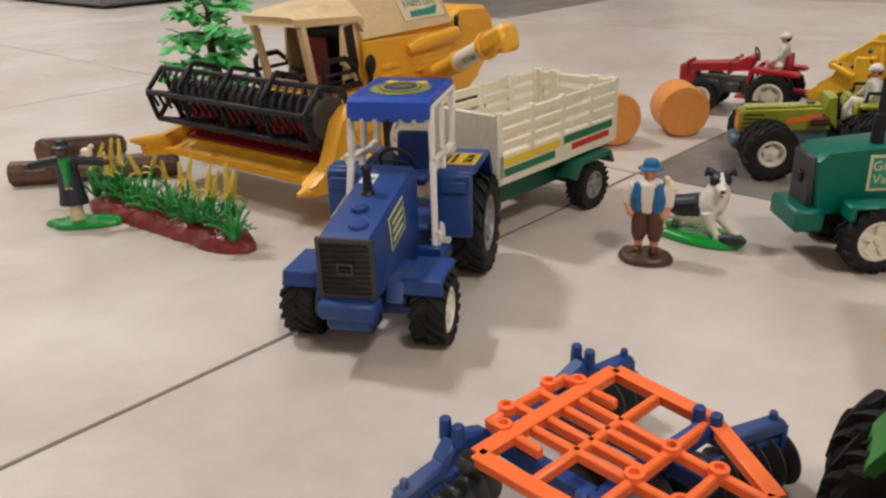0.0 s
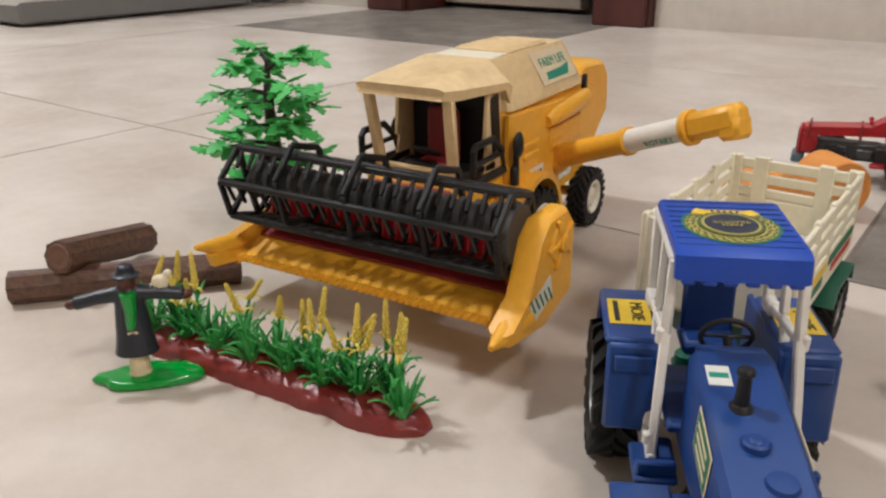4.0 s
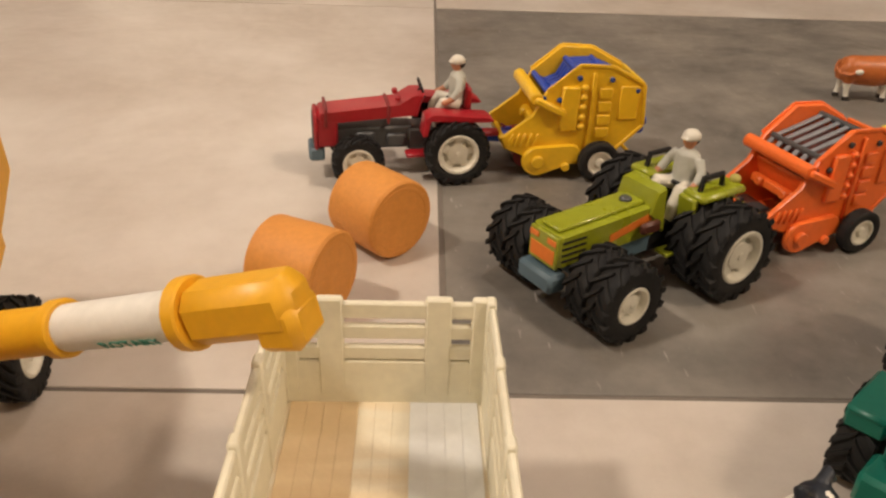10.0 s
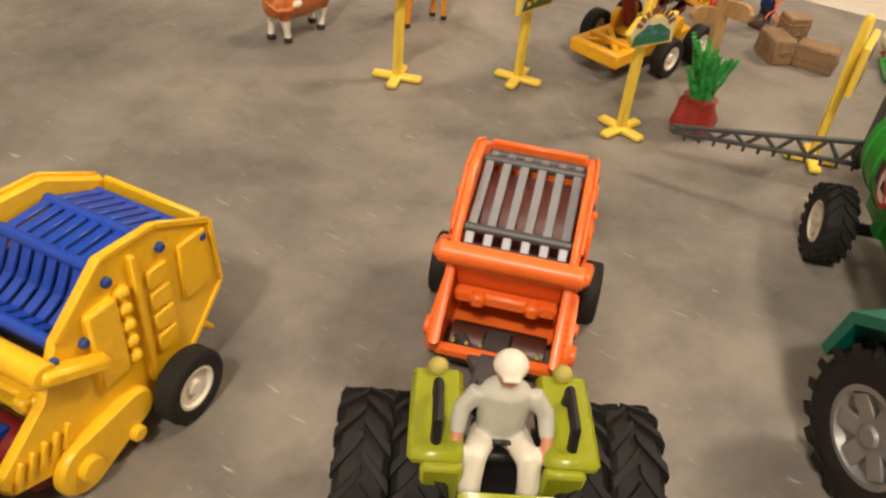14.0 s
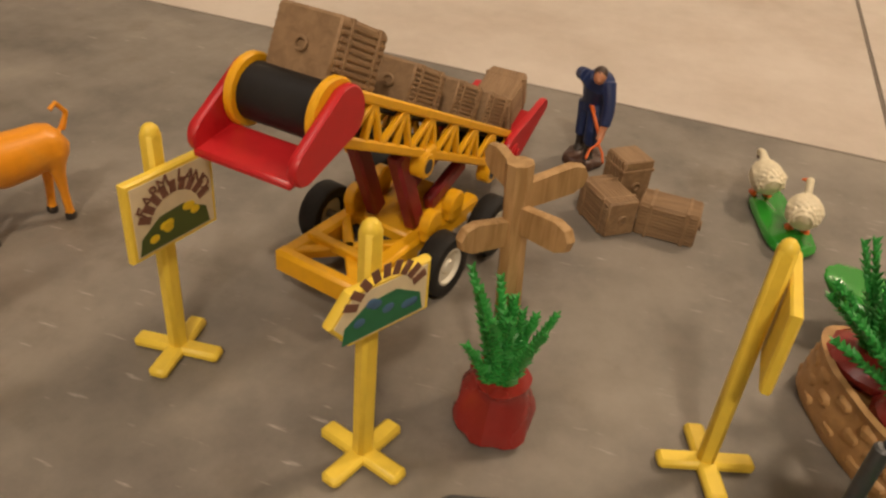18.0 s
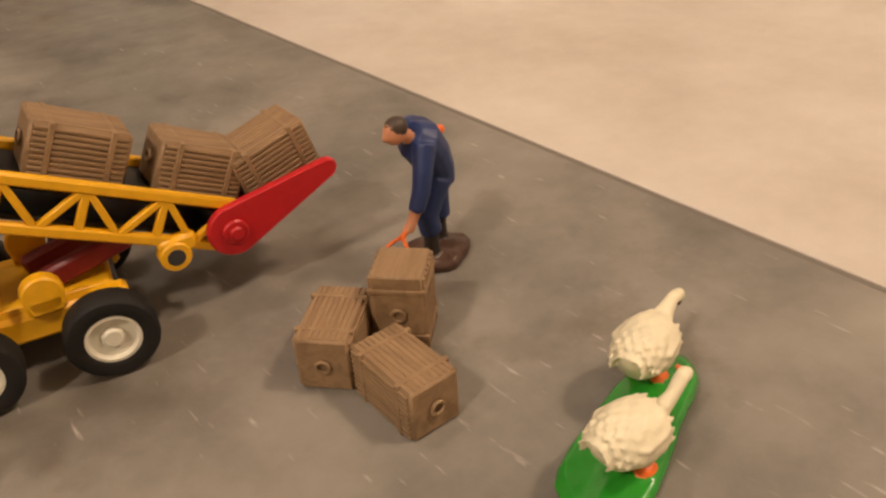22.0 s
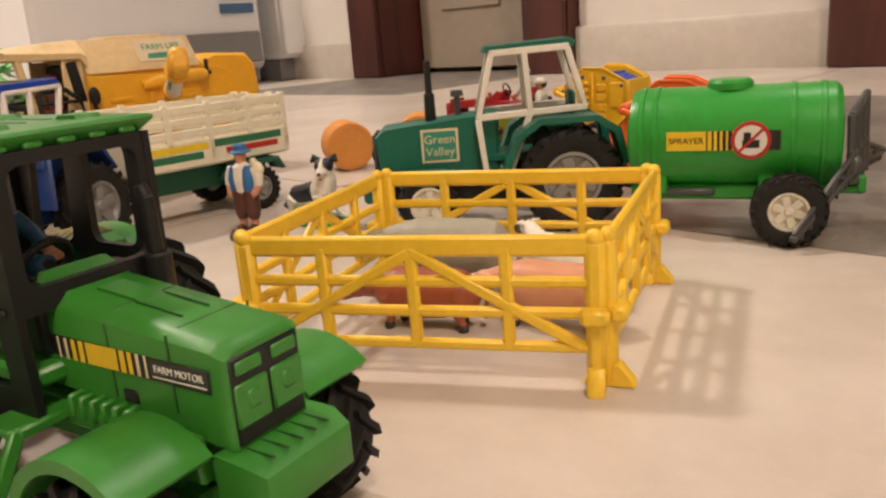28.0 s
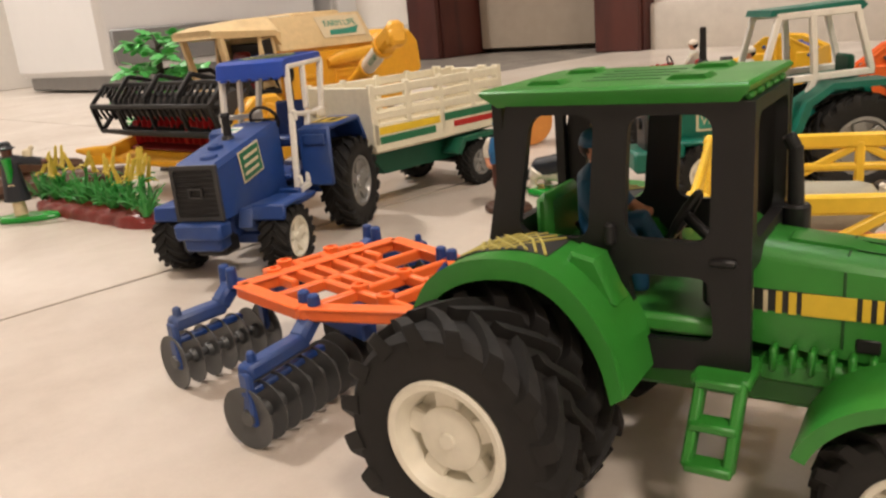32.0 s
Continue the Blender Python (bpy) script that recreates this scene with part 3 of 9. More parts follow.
def window_plate(s, quad, m, y0, y1, r=0.3, axes=(0, 2, 1)):
    """A plate with one round-cornered opening; quad: four corners anticlockwise; m: margins (left, bottom, right, top)."""
    (ax, az), (bx, bz), (cx, cz), (dx, dz) = quad
    w, h = (bx - ax + cx - dx) / 2, (dz - az + cz - bz) / 2
    u0, v0, u1, v1, ru, rv = m[0] / w, m[1] / h, 1 - m[2] / w, 1 - m[3] / h, r / w, r / h

    def at(u, v):
        return ((ax * (1 - u) + bx * u) * (1 - v) + (dx * (1 - u) + cx * u) * v, (az * (1 - u) + bz * u) * (1 - v) + (dz * (1 - u) + cz * u) * v)

    inner, rim = [], []
    for u, v, a, su, sv in ((u0, v0, 180, 1, 1), (u1, v0, 270, -1, 1), (u1, v1, 0, -1, -1), (u0, v1, 90, 1, -1)):
        for k in range(5):
            t = radians(a + 22.5 * k)
            p = (u + su * ru + ru * math.cos(t), v + sv * rv + rv * math.sin(t))
            inner.append(at(*p))
            eu, ev = (0 if su > 0 else 1), (0 if sv > 0 else 1)
            first_u = a in (180, 0)
            on_u = (k < 2) == first_u
            rim.append(at(eu, ev) if k == 2 else at(eu, p[1]) if on_u else at(p[0], ev))
    n = len(inner)
    vs = []
    for y in (y0, y1):
        for p in inner + rim:
            q = [0, 0, 0]
            q[axes[0]], q[axes[1]], q[axes[2]] = p[0], p[1], y
            vs.append(tuple(q))
    fs = []
    for i in range(n):
        j = (i + 1) % n
        fs += [(i, j, n + j, n + i), (2 * n + j, 2 * n + i, 3 * n + i, 3 * n + j), (j, i, 2 * n + i, 2 * n + j), (n + i, n + j, 3 * n + j, 3 * n + i)]
    return s.add(vs, fs)


def hollow_prism(s, outer, y0, y1):
    """An arch outline pulled along y, quad by quad, so that no face is concave."""
    n = len(outer) // 2
    for i in range(n - 1):
        a, b, c, d = outer[i], outer[i + 1], outer[-2 - i], outer[-1 - i]
        vs = [(p[0], y, p[1]) for y in (y0, y1) for p in (a, b, c, d)]
        fs = [(0, 1, 2, 3), (7, 6, 5, 4), (0, 4, 5, 1), (2, 6, 7, 3)]
        if i == 0:
            fs.append((3, 7, 4, 0))
        if i == n - 2:
            fs.append((1, 5, 6, 2))
        s.add(vs, fs)
    return s


def sticker(name, parent, c, size, mat, normal="y+", label="", turn=0.0, thick=0.02):
    """A thin label on a face that looks along normal."""
    s = Shape()
    w, h = size
    dim = {"x": (thick, w, h), "y": (w, thick, h), "z": (w, h, thick)}[normal[0]]
    rot = {"x": (turn, 0, 0), "y": (0, turn, 0), "z": (0, 0, turn)}[normal[0]]
    s.box(c, dim, 0.005, rot)
    return part(name, s, mat, parent, label)


def on_face(c, normal, turn=0.0):
    """The pose of print that lies on a face at c (cm) and looks along normal; turn: degrees round it."""
    m = {"y+": pose(0, 0, 0, 90, 0, 180), "y-": pose(0, 0, 0, 90, 0, 0), "x+": pose(0, 0, 0, 90, 0, 90),
         "x-": pose(0, 0, 0, 90, 0, -90), "z+": pose(0, 0, 0)}[normal]
    return Matrix.Translation(Vector(c) * U) @ m @ pose(0, 0, 0, 0, 0, turn)
# ---- the room ----
floor = solo("floor", Shape().box((-40, -20, -1.08), (560, 520, 2.0), 0.1), GROUT, "large square porcelain floor tiles with thin dark joints", "floor", kind="structure")
TILE = 60.0
tile_sh = Shape().box((0, 0, -0.2), (TILE - 0.26, TILE - 0.26, 0.4), 0.03)
tile_me = {False: mesh_of("tile", tile_sh, FLOOR_WHITE), True: mesh_of("tile", tile_sh, FLOOR_GREY)}
for i in range(-5, 4):
    for j in range(-4, 4):
        if j > 1 and not -3 <= i <= -1:
            continue
        t = new("tile", tile_me[(i, j) in ((0, 0), (-2, 1))])
        t.parent = floor
        t.location = ((i + 0.5) * TILE * U, (j + 0.5) * TILE * U, random.uniform(-0.0002, 0.0))
        if (i, j) in ((0, 0), (-2, 1)):
            tagged(t, "grey stone-look tile with pale scuffs")

WALL_Y = 104.0


def wall(name, x0, x1, y0, y1, z0=0.0, z1=250.0, mat=None, label="white painted wall with a stone skirting"):
    return solo(name, Shape().box(((x0 + x1) / 2, (y0 + y1) / 2, (z0 + z1) / 2), (abs(x1 - x0), abs(y1 - y0), z1 - z0), 0.2), mat or WALL,
                label, "wall", kind="structure")


def skirting(x0, x1, y, d):
    """A stone skirting strip with a rounded top, along the foot of a wall that looks to -y."""
    s = Shape().prism([(y, 0), (y - d, 0), (y - d, 8.4), (y - d + 0.35, 9.0), (y, 9.0)], x0, x1, 0.1, (1, 2, 0))
    solo("skirting", s, SKIRT, "pale stone skirting along the wall", "skirting", kind="structure")


wall("wall_north_1", -53, -4, WALL_Y, WALL_Y + 14)
skirting(-53, -4, WALL_Y, 1.3)
wall("wall_north_2", -170, -122, WALL_Y, WALL_Y + 14)
skirting(-170, -122, WALL_Y, 1.3)
wall("wall_north_3", 92, 190, WALL_Y, WALL_Y + 14)
skirting(92, 190, WALL_Y, 1.3)
wall("wall_west", -262, -250, -220, 190)
# east and south walls are out of view, added to close the room
wall("wall_east", 190, 202, -220, 190)
# the south one is toned down so that it bounces less light
wall("wall_south", -262, 202, -232, -220, mat=UNSEEN_WALL, label="unseen beige wall added to close the room")
# the passage's lack of light is put into its wall colour
wall("wall_passage_back", -262, 202, 240, 252, mat=PASSAGE_SHADE, label="end wall of the passage, coloured dark for its shade")
wall("wall_passage_left", -180, -172, WALL_Y + 14, 240, mat=PASSAGE_SHADE, label="passage side wall, coloured dark for its shade")
wall("wall_passage_right", 100, 108, WALL_Y + 14, 240, mat=PASSAGE_SHADE, label="passage side wall, coloured dark for its shade")
wall("lintel_north", -122, 92, WALL_Y, WALL_Y + 14, 208, 250, label="white wall over the doorways")
# unseen ceiling, added to keep world light out; greyed to bounce less
solo("ceiling", Shape().box((-30, 0, 256), (480, 520, 12), 0.2), CEILING, "unseen off-white ceiling added to close the room", "ceiling", kind="structure")


def door_frame(x0, x1):
    """A dark wooden door lining: two jambs with a stop and an architrave."""
    s = Shape()
    s.box(((x0 + x1) / 2, WALL_Y + 6, 104), (x1 - x0, 18, 208), 0.3)
    s.box(((x0 + x1) / 2, WALL_Y - 3.6, 103), (x1 - x0 - 1.2, 1.4, 206), 0.3)
    solo("door_frame", s, DOOR_WOOD, "dark red-brown wooden door frame", "door frame", kind="structure")


door_frame(-65, -53.2)
door_frame(-121.8, -110)
door_frame(-3.8, 8.5)
door_frame(80, 91.8)


def door_leaf(name, x0, x1, y, mat, label):
    d = thing(name, label, "door", (x0 + x1) / 2, y)
    w = x1 - x0
    part("leaf", Shape().box((0, 0, 103), (w, 3.6, 204), 0.3), mat, d)
    for z in (55, 150):
        part("panel", Shape().box((0, -2.0, z), (w - 16, 0.8, 80), 0.4), mat, d)
    part("handle", Shape().cyl((w / 2 - 6, -1.8, 100), (w / 2 - 6, -6, 100), 0.9).cyl((w / 2 - 6, -6, 100), (w / 2 - 17, -6, 100), 0.8), SILVER, d)
    d["kind"] = "structure"
    return d


door_leaf("door_1", -109.5, -74, WALL_Y + 12, DOOR_GREY, "grey-beige door standing half across the doorway")
door_leaf("door_2", 20, 60, WALL_Y + 40, DOOR_GREY, "grey-beige cupboard door in the dim passage")

# white washing machine against the far wall
wm = thing("washing_machine", "white front-loading washing machine with a round glass door", "washing machine", -178, 62, 0)
part("body", Shape().box((0, 0, 45), (60, 60, 82), 1.5), ENAMEL, wm)
part("plinth", Shape().box((1, 0, 3), (56, 56, 5), 0.5), GREY_P, wm)
dr = part("door", Shape().lathe([(19, 0), (21, 1.5), (17.5, 3), (16.5, 2)], (30, 0, 45), (1, 0, 0), 40), ENAMEL, wm, "round porthole door")
part("glass", Shape().lathe([(16.5, 1.0), (12, 3.0), (4, 4.0)], (30, 0, 45), (1, 0, 0), 32), GLASS_DARK, dr, "grey domed glass")
part("control_panel", Shape().box((30.5, 6, 78), (1, 40, 9), 0.3), ENAMEL, wm)
part("drawer", Shape().box((30.6, -20, 78), (1.2, 14, 9), 0.4), ENAMEL, wm)
part("kick_panel", Shape().box((30.6, 0, 10), (1.2, 56, 8), 0.4), GREY_P, wm, "grey lower strip")
part("badge", Shape().box((30.8, 22, 20), (0.4, 10, 2.4), 0.1), PRINT_BLUE, wm, "small dark blue plate")
cb = thing("cabinet", "white glossy low cabinet beside the washing machine", "cabinet", -176, 128, 0)
part("body", Shape().box((0, 0, 47), (56, 62, 82), 0.8), ENAMEL, cb)
part("plinth", Shape().box((-1, 0, 3), (52, 60, 6), 0.4), GREY_P, cb)
for y in (-15.6, 15.6):
    d = part("cabinet_door", Shape().box((28.8, y, 47), (1.8, 30.4, 80), 0.5), ENAMEL, cb)
    part("handle", Shape().box((30.4, y * 0.2, 70), (1.6, 1.2, 12), 0.4), SILVER, d)

# printed toy box by the far wall
tb = thing("cardboard_box", "pale blue printed toy box with dark end panels", "box", 74.2, 80.0, -2)
part("carton", Shape().box((0, 0, 8), (28, 15, 16), 0.25), BOX_BLUE, tb)
for sd in (-1, 1):
    end = sticker("end_print", tb, (sd * 14.02, 0, 8), (14.4, 15.4), PRINT_NAVY, "x+" if sd > 0 else "x-", "dark printed end panel")
    sticker("end_picture", end, (sd * 14.04, 0, 8.6), (11.0, 11.0), BROWN, "x+" if sd > 0 else "x-")
    sticker("yellow_print", end, (sd * 14.06, -2.0, 4.4), (3.0, 2.0), PRINT_YELLOW, "x+" if sd > 0 else "x-")
win = sticker("window_print", tb, (-1.2, -7.52, 10.5), (6.6, 10), PRINT_GOLD, "y-", "framed picture print")
sticker("picture", win, (-1.2, -7.54, 10.5), (5.0, 8.4), BROWN, "y-")
sticker("red_print", tb, (8.6, -7.52, 8.6), (10, 13.6), PRINT_RED, "y-")
sticker("picture", tb, (8.9, -7.54, 8.9), (9.0, 12.6), PRINT_NAVY, "y-")
for k in range(5):
    sticker("groove_print", tb, (-8.6, -7.52, 2.6 + 2.9 * k), (9.6, 0.25), PRINT_TEAL, "y-")

# ---- blue tractor ----
bt = thing("toy_tractor", "dusty blue plastic toy tractor with a white open cab", "toy tractor", -0.22, -20.2, -61, size=1.02)
part("chassis", Shape().box((3.0, 0, 2.2), (8.2, 1.5, 1.3), 0.12).box((6.05, 0, 1.5), (1.0, 4.2, 0.5), 0.1).box((-1.25, 0, 2.35), (1.4, 4.6, 0.9), 0.1), BLUE_DK, bt)
hb_rows = []
for x, w, zb, zs, zt in ((2.6, 1.12, 2.9, 5.75, 6.0), (2.8, 1.14, 2.9, 5.78, 6.04), (7.95, 1.1, 2.75, 4.96, 5.16), (8.2, 1.06, 2.75, 4.86, 5.06)):
    hb_rows.append([(x, -w, zb), (x, -w, zs), (x, -w * 0.84, zt), (x, w * 0.84, zt), (x, w, zs), (x, w, zb)])
hood = part("hood", loft(Shape(), hb_rows), BLUE, bt, "dusty blue bonnet")
part("filler_cap", Shape().cyl((6.2, -0.1, 5.3), (6.2, -0.1, 5.62), 0.34, None, 16).cyl((6.2, -0.1, 5.55), (6.2, -0.1, 5.68), 0.2, None, 12), BLUE, hood)
part("vent", Shape().lathe([(0.4, 0), (0.36, 0.12), (0.2, 0.14)], (7.35, 0.25, 5.24), (0.1, 0, 1), 16), BLUE, hood)
part("exhaust_stub", Shape().cyl((4.9, -0.2, 5.5), (4.9, -0.2, 6.75), 0.2, 0.17, 12).cyl((4.9, -0.2, 5.5), (4.9, -0.2, 5.8), 0.36, 0.28, 12).cyl((4.9, -0.2, 6.6), (4.9, -0.2, 6.8), 0.24, 0.22, 12), BLACK, hood, "black exhaust stub")
gr = part("grille", window_plate(Shape(), [(-1.12, 2.75), (1.12, 2.75), (1.1, 5.1), (-1.1, 5.1)], (0.16, 0.16, 0.16, 0.16), 8.2, 8.38, 0.12, (1, 2, 0)), CHARCOAL, bt, "black radiator grille")
part("grille_mesh", Shape().box((8.26, 0, 3.9), (0.1, 2.0, 2.1), 0.02), BLACK, gr)
for k in range(9):
    part("grille_slat", Shape().box((8.33, 0, 3.05 + 0.21 * k), (0.05, 1.9, 0.12), 0.02), BLACK, gr)
part("badge_slot", window_plate(Shape(), [(-0.32, 3.72), (0.32, 3.72), (0.32, 4.16), (-0.32, 4.16)], (0.07, 0.07, 0.07, 0.07), 8.3, 8.45, 0.05, (1, 2, 0)), CHARCOAL, gr)
part("bumper", Shape().box((8.3, 0, 2.35), (1.0, 2.24, 0.72), 0.12).box((8.1, 0, 1.75), (0.9, 1.8, 0.6), 0.12), BLUE, bt)
part("front_axle_block", Shape().box((7.4, 0, 1.5), (1.2, 1.5, 0.8), 0.1), BLACK, bt)
for sd in (-1, 1):
    fm = part("front_mudguard", Shape().box((5.9, sd * 2.45, 2.98), (2.3, 1.6, 0.2), 0.08), BLUE, bt)
    part("mudguard_flap", Shape().box((7.0, sd * 2.45, 2.72), (0.22, 1.6, 0.62), 0.08, (0, -14, 0)), BLUE, fm)
    part("mudguard_arm", Shape().prism([(4.9, 2.9), (7.1, 2.95), (7.4, 2.2), (6.9, 1.9), (5.9, 2.6), (5.1, 2.3)], sd * 1.1, sd * 1.75, 0.08), BLUE, fm)
    part("foot_step", Shape().box((3.2, sd * 1.9, 2.55), (1.8, 1.2, 0.22), 0.07).box((3.8, sd * 1.9, 2.85), (0.3, 1.1, 0.5), 0.07).box((2.4, sd * 1.5, 2.3), (1.2, 0.6, 0.5), 0.07), BLUE, bt)
    mg = part("rear_mudguard", Shape().box((-0.3, sd * 2.5, 5.5), (3.6, 1.65, 0.24), 0.1), BLUE, bt)
    part("front_flap", Shape().box((1.72, sd * 2.45, 4.15), (0.26, 1.65, 2.8), 0.1, (0, -4, 0)), BLUE, mg)
    part("flap_rib", Shape().box((1.88, sd * 2.5, 5.0), (0.12, 1.1, 0.5), 0.04), BLUE, mg)
    part("rear_flap", Shape().beam((-1.95, sd * 2.5, 5.52), (-3.0, sd * 2.45, 4.0), 1.65, 0.24, 0.08), BLUE, mg)
    part("inner_web", Shape().box((-0.4, sd * 1.65, 4.3), (4.2, 0.2, 2.4), 0.06), BLUE, mg)
    ns = sticker("number_sticker", mg, (-0.3, sd * 2.5, 5.64), (1.75, 1.3), PRINT_YELLOW, "z+", "yellow sticker with black print")
    lettering("lettering", "MOIE", 0.55, PRINT_BLACK, ns, Matrix.Translation((-0.003, sd * 0.025 + 0.0022, 0.0566)))
    sticker("print_bar", ns, (-0.3, sd * 2.5 - 0.4, 5.655), (1.4, 0.16), PRINT_BLACK, "z+")
    ss = sticker("side_sticker", hood, (5.55, sd * 1.14, 4.72), (1.85, 1.4), PAPER, "y+", "green and cream side sticker", 10)
    sticker("sticker_field", ss, (5.55, sd * 1.155, 4.72), (1.65, 1.22), PRINT_GREEN, "y+", "", 10)
    for k in range(3):
        sticker("print_bar", ss, (5.55, sd * 1.17, 5.05 - 0.34 * k), (1.25, 0.14), PAPER, "y+", "", 10)
    # white cab side: posts that splay outwards to the foot steps
    y, yl = sd * 1.72, sd * 1.95
    part("front_post", Shape().beam((2.15, y, 8.48), (2.35, sd * 1.78, 6.3), 0.28, 0.26).beam((2.35, sd * 1.78, 6.36), (3.15, yl, 2.75), 0.28, 0.26), CAB_WHITE, bt)
    part("middle_post", Shape().beam((0.5, y, 8.53), (0.75, sd * 1.78, 6.35), 0.26, 0.24), CAB_WHITE, bt)
    part("rear_post", Shape().beam((-1.6, y, 8.58), (-0.85, sd * 1.78, 5.9), 0.28, 0.26), CAB_WHITE, bt)
    part("waist_rail", Shape().beam((-0.9, sd * 1.78, 5.98), (2.35, sd * 1.78, 6.3), 0.26, 0.24).box((-0.6, sd * 1.78, 6.0), (0.9, 0.36, 0.5), 0.08), CAB_WHITE, bt)
    part("door_bar", Shape().beam((0.75, sd * 1.8, 6.3), (1.95, yl, 2.95), 0.26, 0.24).beam((1.85, yl, 2.9), (3.3, yl, 2.75), 0.28, 0.3), CAB_WHITE, bt)
    part("hinge", Shape().cyl((2.35, sd * 1.93, 6.0), (2.4, sd * 1.93, 6.5), 0.13, None, 10), CAB_WHITE, bt)
    part("hinge", Shape().cyl((3.0, sd * 2.1, 3.1), (3.05, sd * 2.1, 3.5), 0.13, None, 10), CAB_WHITE, bt)
    part("roof_rail", Shape().beam((-1.65, y, 8.56), (2.2, y, 8.46), 0.26, 0.22), CAB_WHITE, bt)
roof = part("cab_roof", Shape().prism([(-1.8, 8.5), (-1.75, 8.78), (-1.6, 8.95), (2.2, 8.88), (2.55, 8.74), (2.68, 8.08), (2.48, 8.03), (2.32, 8.5)], -1.76, 1.76, 0.12), BLUE_BRIGHT, bt, "bright blue cab roof with a farm tractor emblem")
for k in range(9):
    part("roof_rib", Shape().box((-1.35 + 0.42 * k, 0, 8.980 - 0.0112 * k), (0.05, 3.3, 0.03), 0.01), BLUE_DK, roof)
for k in range(6):
    part("lip_tooth", Shape().box((2.58, -1.4 + 0.56 * k, 8.02), (0.2, 0.36, 0.14), 0.04), BLUE_BRIGHT, roof)
tilt = Matrix.Translation((0.55, 0, 8.925)) @ Matrix.Rotation(0.022, 4, "Y")
part("emblem_outline", Shape().prism(arch(0.9, 1.38, -152, 152, 30), 0.0, 0.012, 0.002, (0, 1, 2)).moved(tilt), PRINT_GREEN, roof, "green outline print")
wreath = part("emblem_wreath", Shape().prism(arch(0.85, 1.28, -150, 150, 30), 0.0, 0.02, 0.002, (0, 1, 2)).moved(tilt), PRINT_GOLD, roof, "gold leaf wreath print")
for k in range(44):
    a = -2.55 + 5.1 * k / 43
    o = 1.12 + (0.09 if k % 2 else -0.07)
    part("leaf_print", Shape().box((0, 0, 0), (0.24, 0.07, 0.012), 0.004).moved(tilt @ Matrix.Translation((o * math.cos(a), o * math.sin(a), 0.022)) @ Matrix.Rotation(a + 1.2, 4, "Z")), PRINT_OLIVE, wreath)
part("emblem_inner", Shape().lathe([(0.93, 0), (0.93, 0.05)], (0.55, 0, 8.935), (0.03, 0, 1), 36), PRINT_OLIVE, roof)
part("emblem_ring", Shape().lathe([(0.82, 0), (0.82, 0.05)], (0.55, 0, 8.943), (0.03, 0, 1), 36), PRINT_GOLD, roof)
part("emblem_field", Shape().lathe([(0.74, 0), (0.74, 0.05)], (0.55, 0, 8.951), (0.03, 0, 1), 36), PRINT_NAVY, roof)
lettering("emblem_lettering", "FARM\nTRACTOR", 0.23, PRINT_GOLD, roof, Matrix.Translation((0.0058, 0, 0.0901)) @ pose(0, 0, 0, 0, 2, -90))
part("emblem_ribbon", Shape().box((-0.45, 0, 8.990), (0.3, 1.1, 0.02), 0.008).box((-0.42, 0.72, 8.990), (0.44, 0.4, 0.02), 0.008, (0, 0, 25)).box((-0.42, -0.72, 8.990), (0.44, 0.4, 0.02), 0.008, (0, 0, -25)), PRINT_YELLOW, roof)
for k in range(5):
    part("ribbon_print", Shape().box((-0.45, -0.36 + 0.18 * k, 9.005), (0.16, 0.09, 0.01), 0.004), PRINT_BLACK, roof)
part("seat", Shape().box((-0.5, 0, 4.7), (1.5, 1.7, 0.5), 0.15).box((-1.0, 0, 5.7), (0.35, 1.6, 1.9), 0.12, (0, -6, 0)), BLUE_DK, bt)
part("cab_floor", Shape().box((0.9, 0, 3.4), (3.6, 3.0, 0.3), 0.08), BLUE_DK, bt)
part("dashboard", Shape().box((2.5, 0, 5.6), (0.4, 1.9, 0.9), 0.1), BLUE_DK, bt)
wheel_s = Shape()
wheel_s.tube([(1.8 + 0.25 * math.sin(a), 0.72 * math.cos(a), 6.05 + 0.62 * math.sin(a)) for a in [2 * math.pi * k / 20 for k in range(21)]], 0.08, 8)
wheel_s.beam((1.8, -0.7, 6.05), (1.8, 0.7, 6.05), 0.12).cyl((1.8, 0, 6.05), (2.4, 0, 5.7), 0.12)
part("steering_wheel", wheel_s, BLACK, bt)
ds = part("dash_sticker", Shape().box((3.75, -0.55, 5.88), (0.8, 0.62, 0.03), 0.01, (0, 9.6, 0)), PAPER_WHITE, hood, "small white and grey sticker")
part("print_bar", Shape().box((3.75, -0.55, 5.9), (0.2, 0.5, 0.02), 0.005, (0, 9.6, 0)), PRINT_TEAL, ds)
part("drawbar", Shape().box((-3.0, 0, 1.9), (2.4, 0.7, 0.3), 0.08).cyl((-3.9, 0, 1.9), (-3.9, 0, 2.5), 0.2), TEAL_DK, bt)
for sd in (-1, 1):
    tyre(bt, (-1.25, sd * 2.75, 2.3), 2.3, 1.5, RIM_GREY, 18, 0.55, sd)
    tyre(bt, (6.05, sd * 2.65, 1.42), 1.42, 1.4, RIM, 16, 0.62, sd, lug_h=0.12)

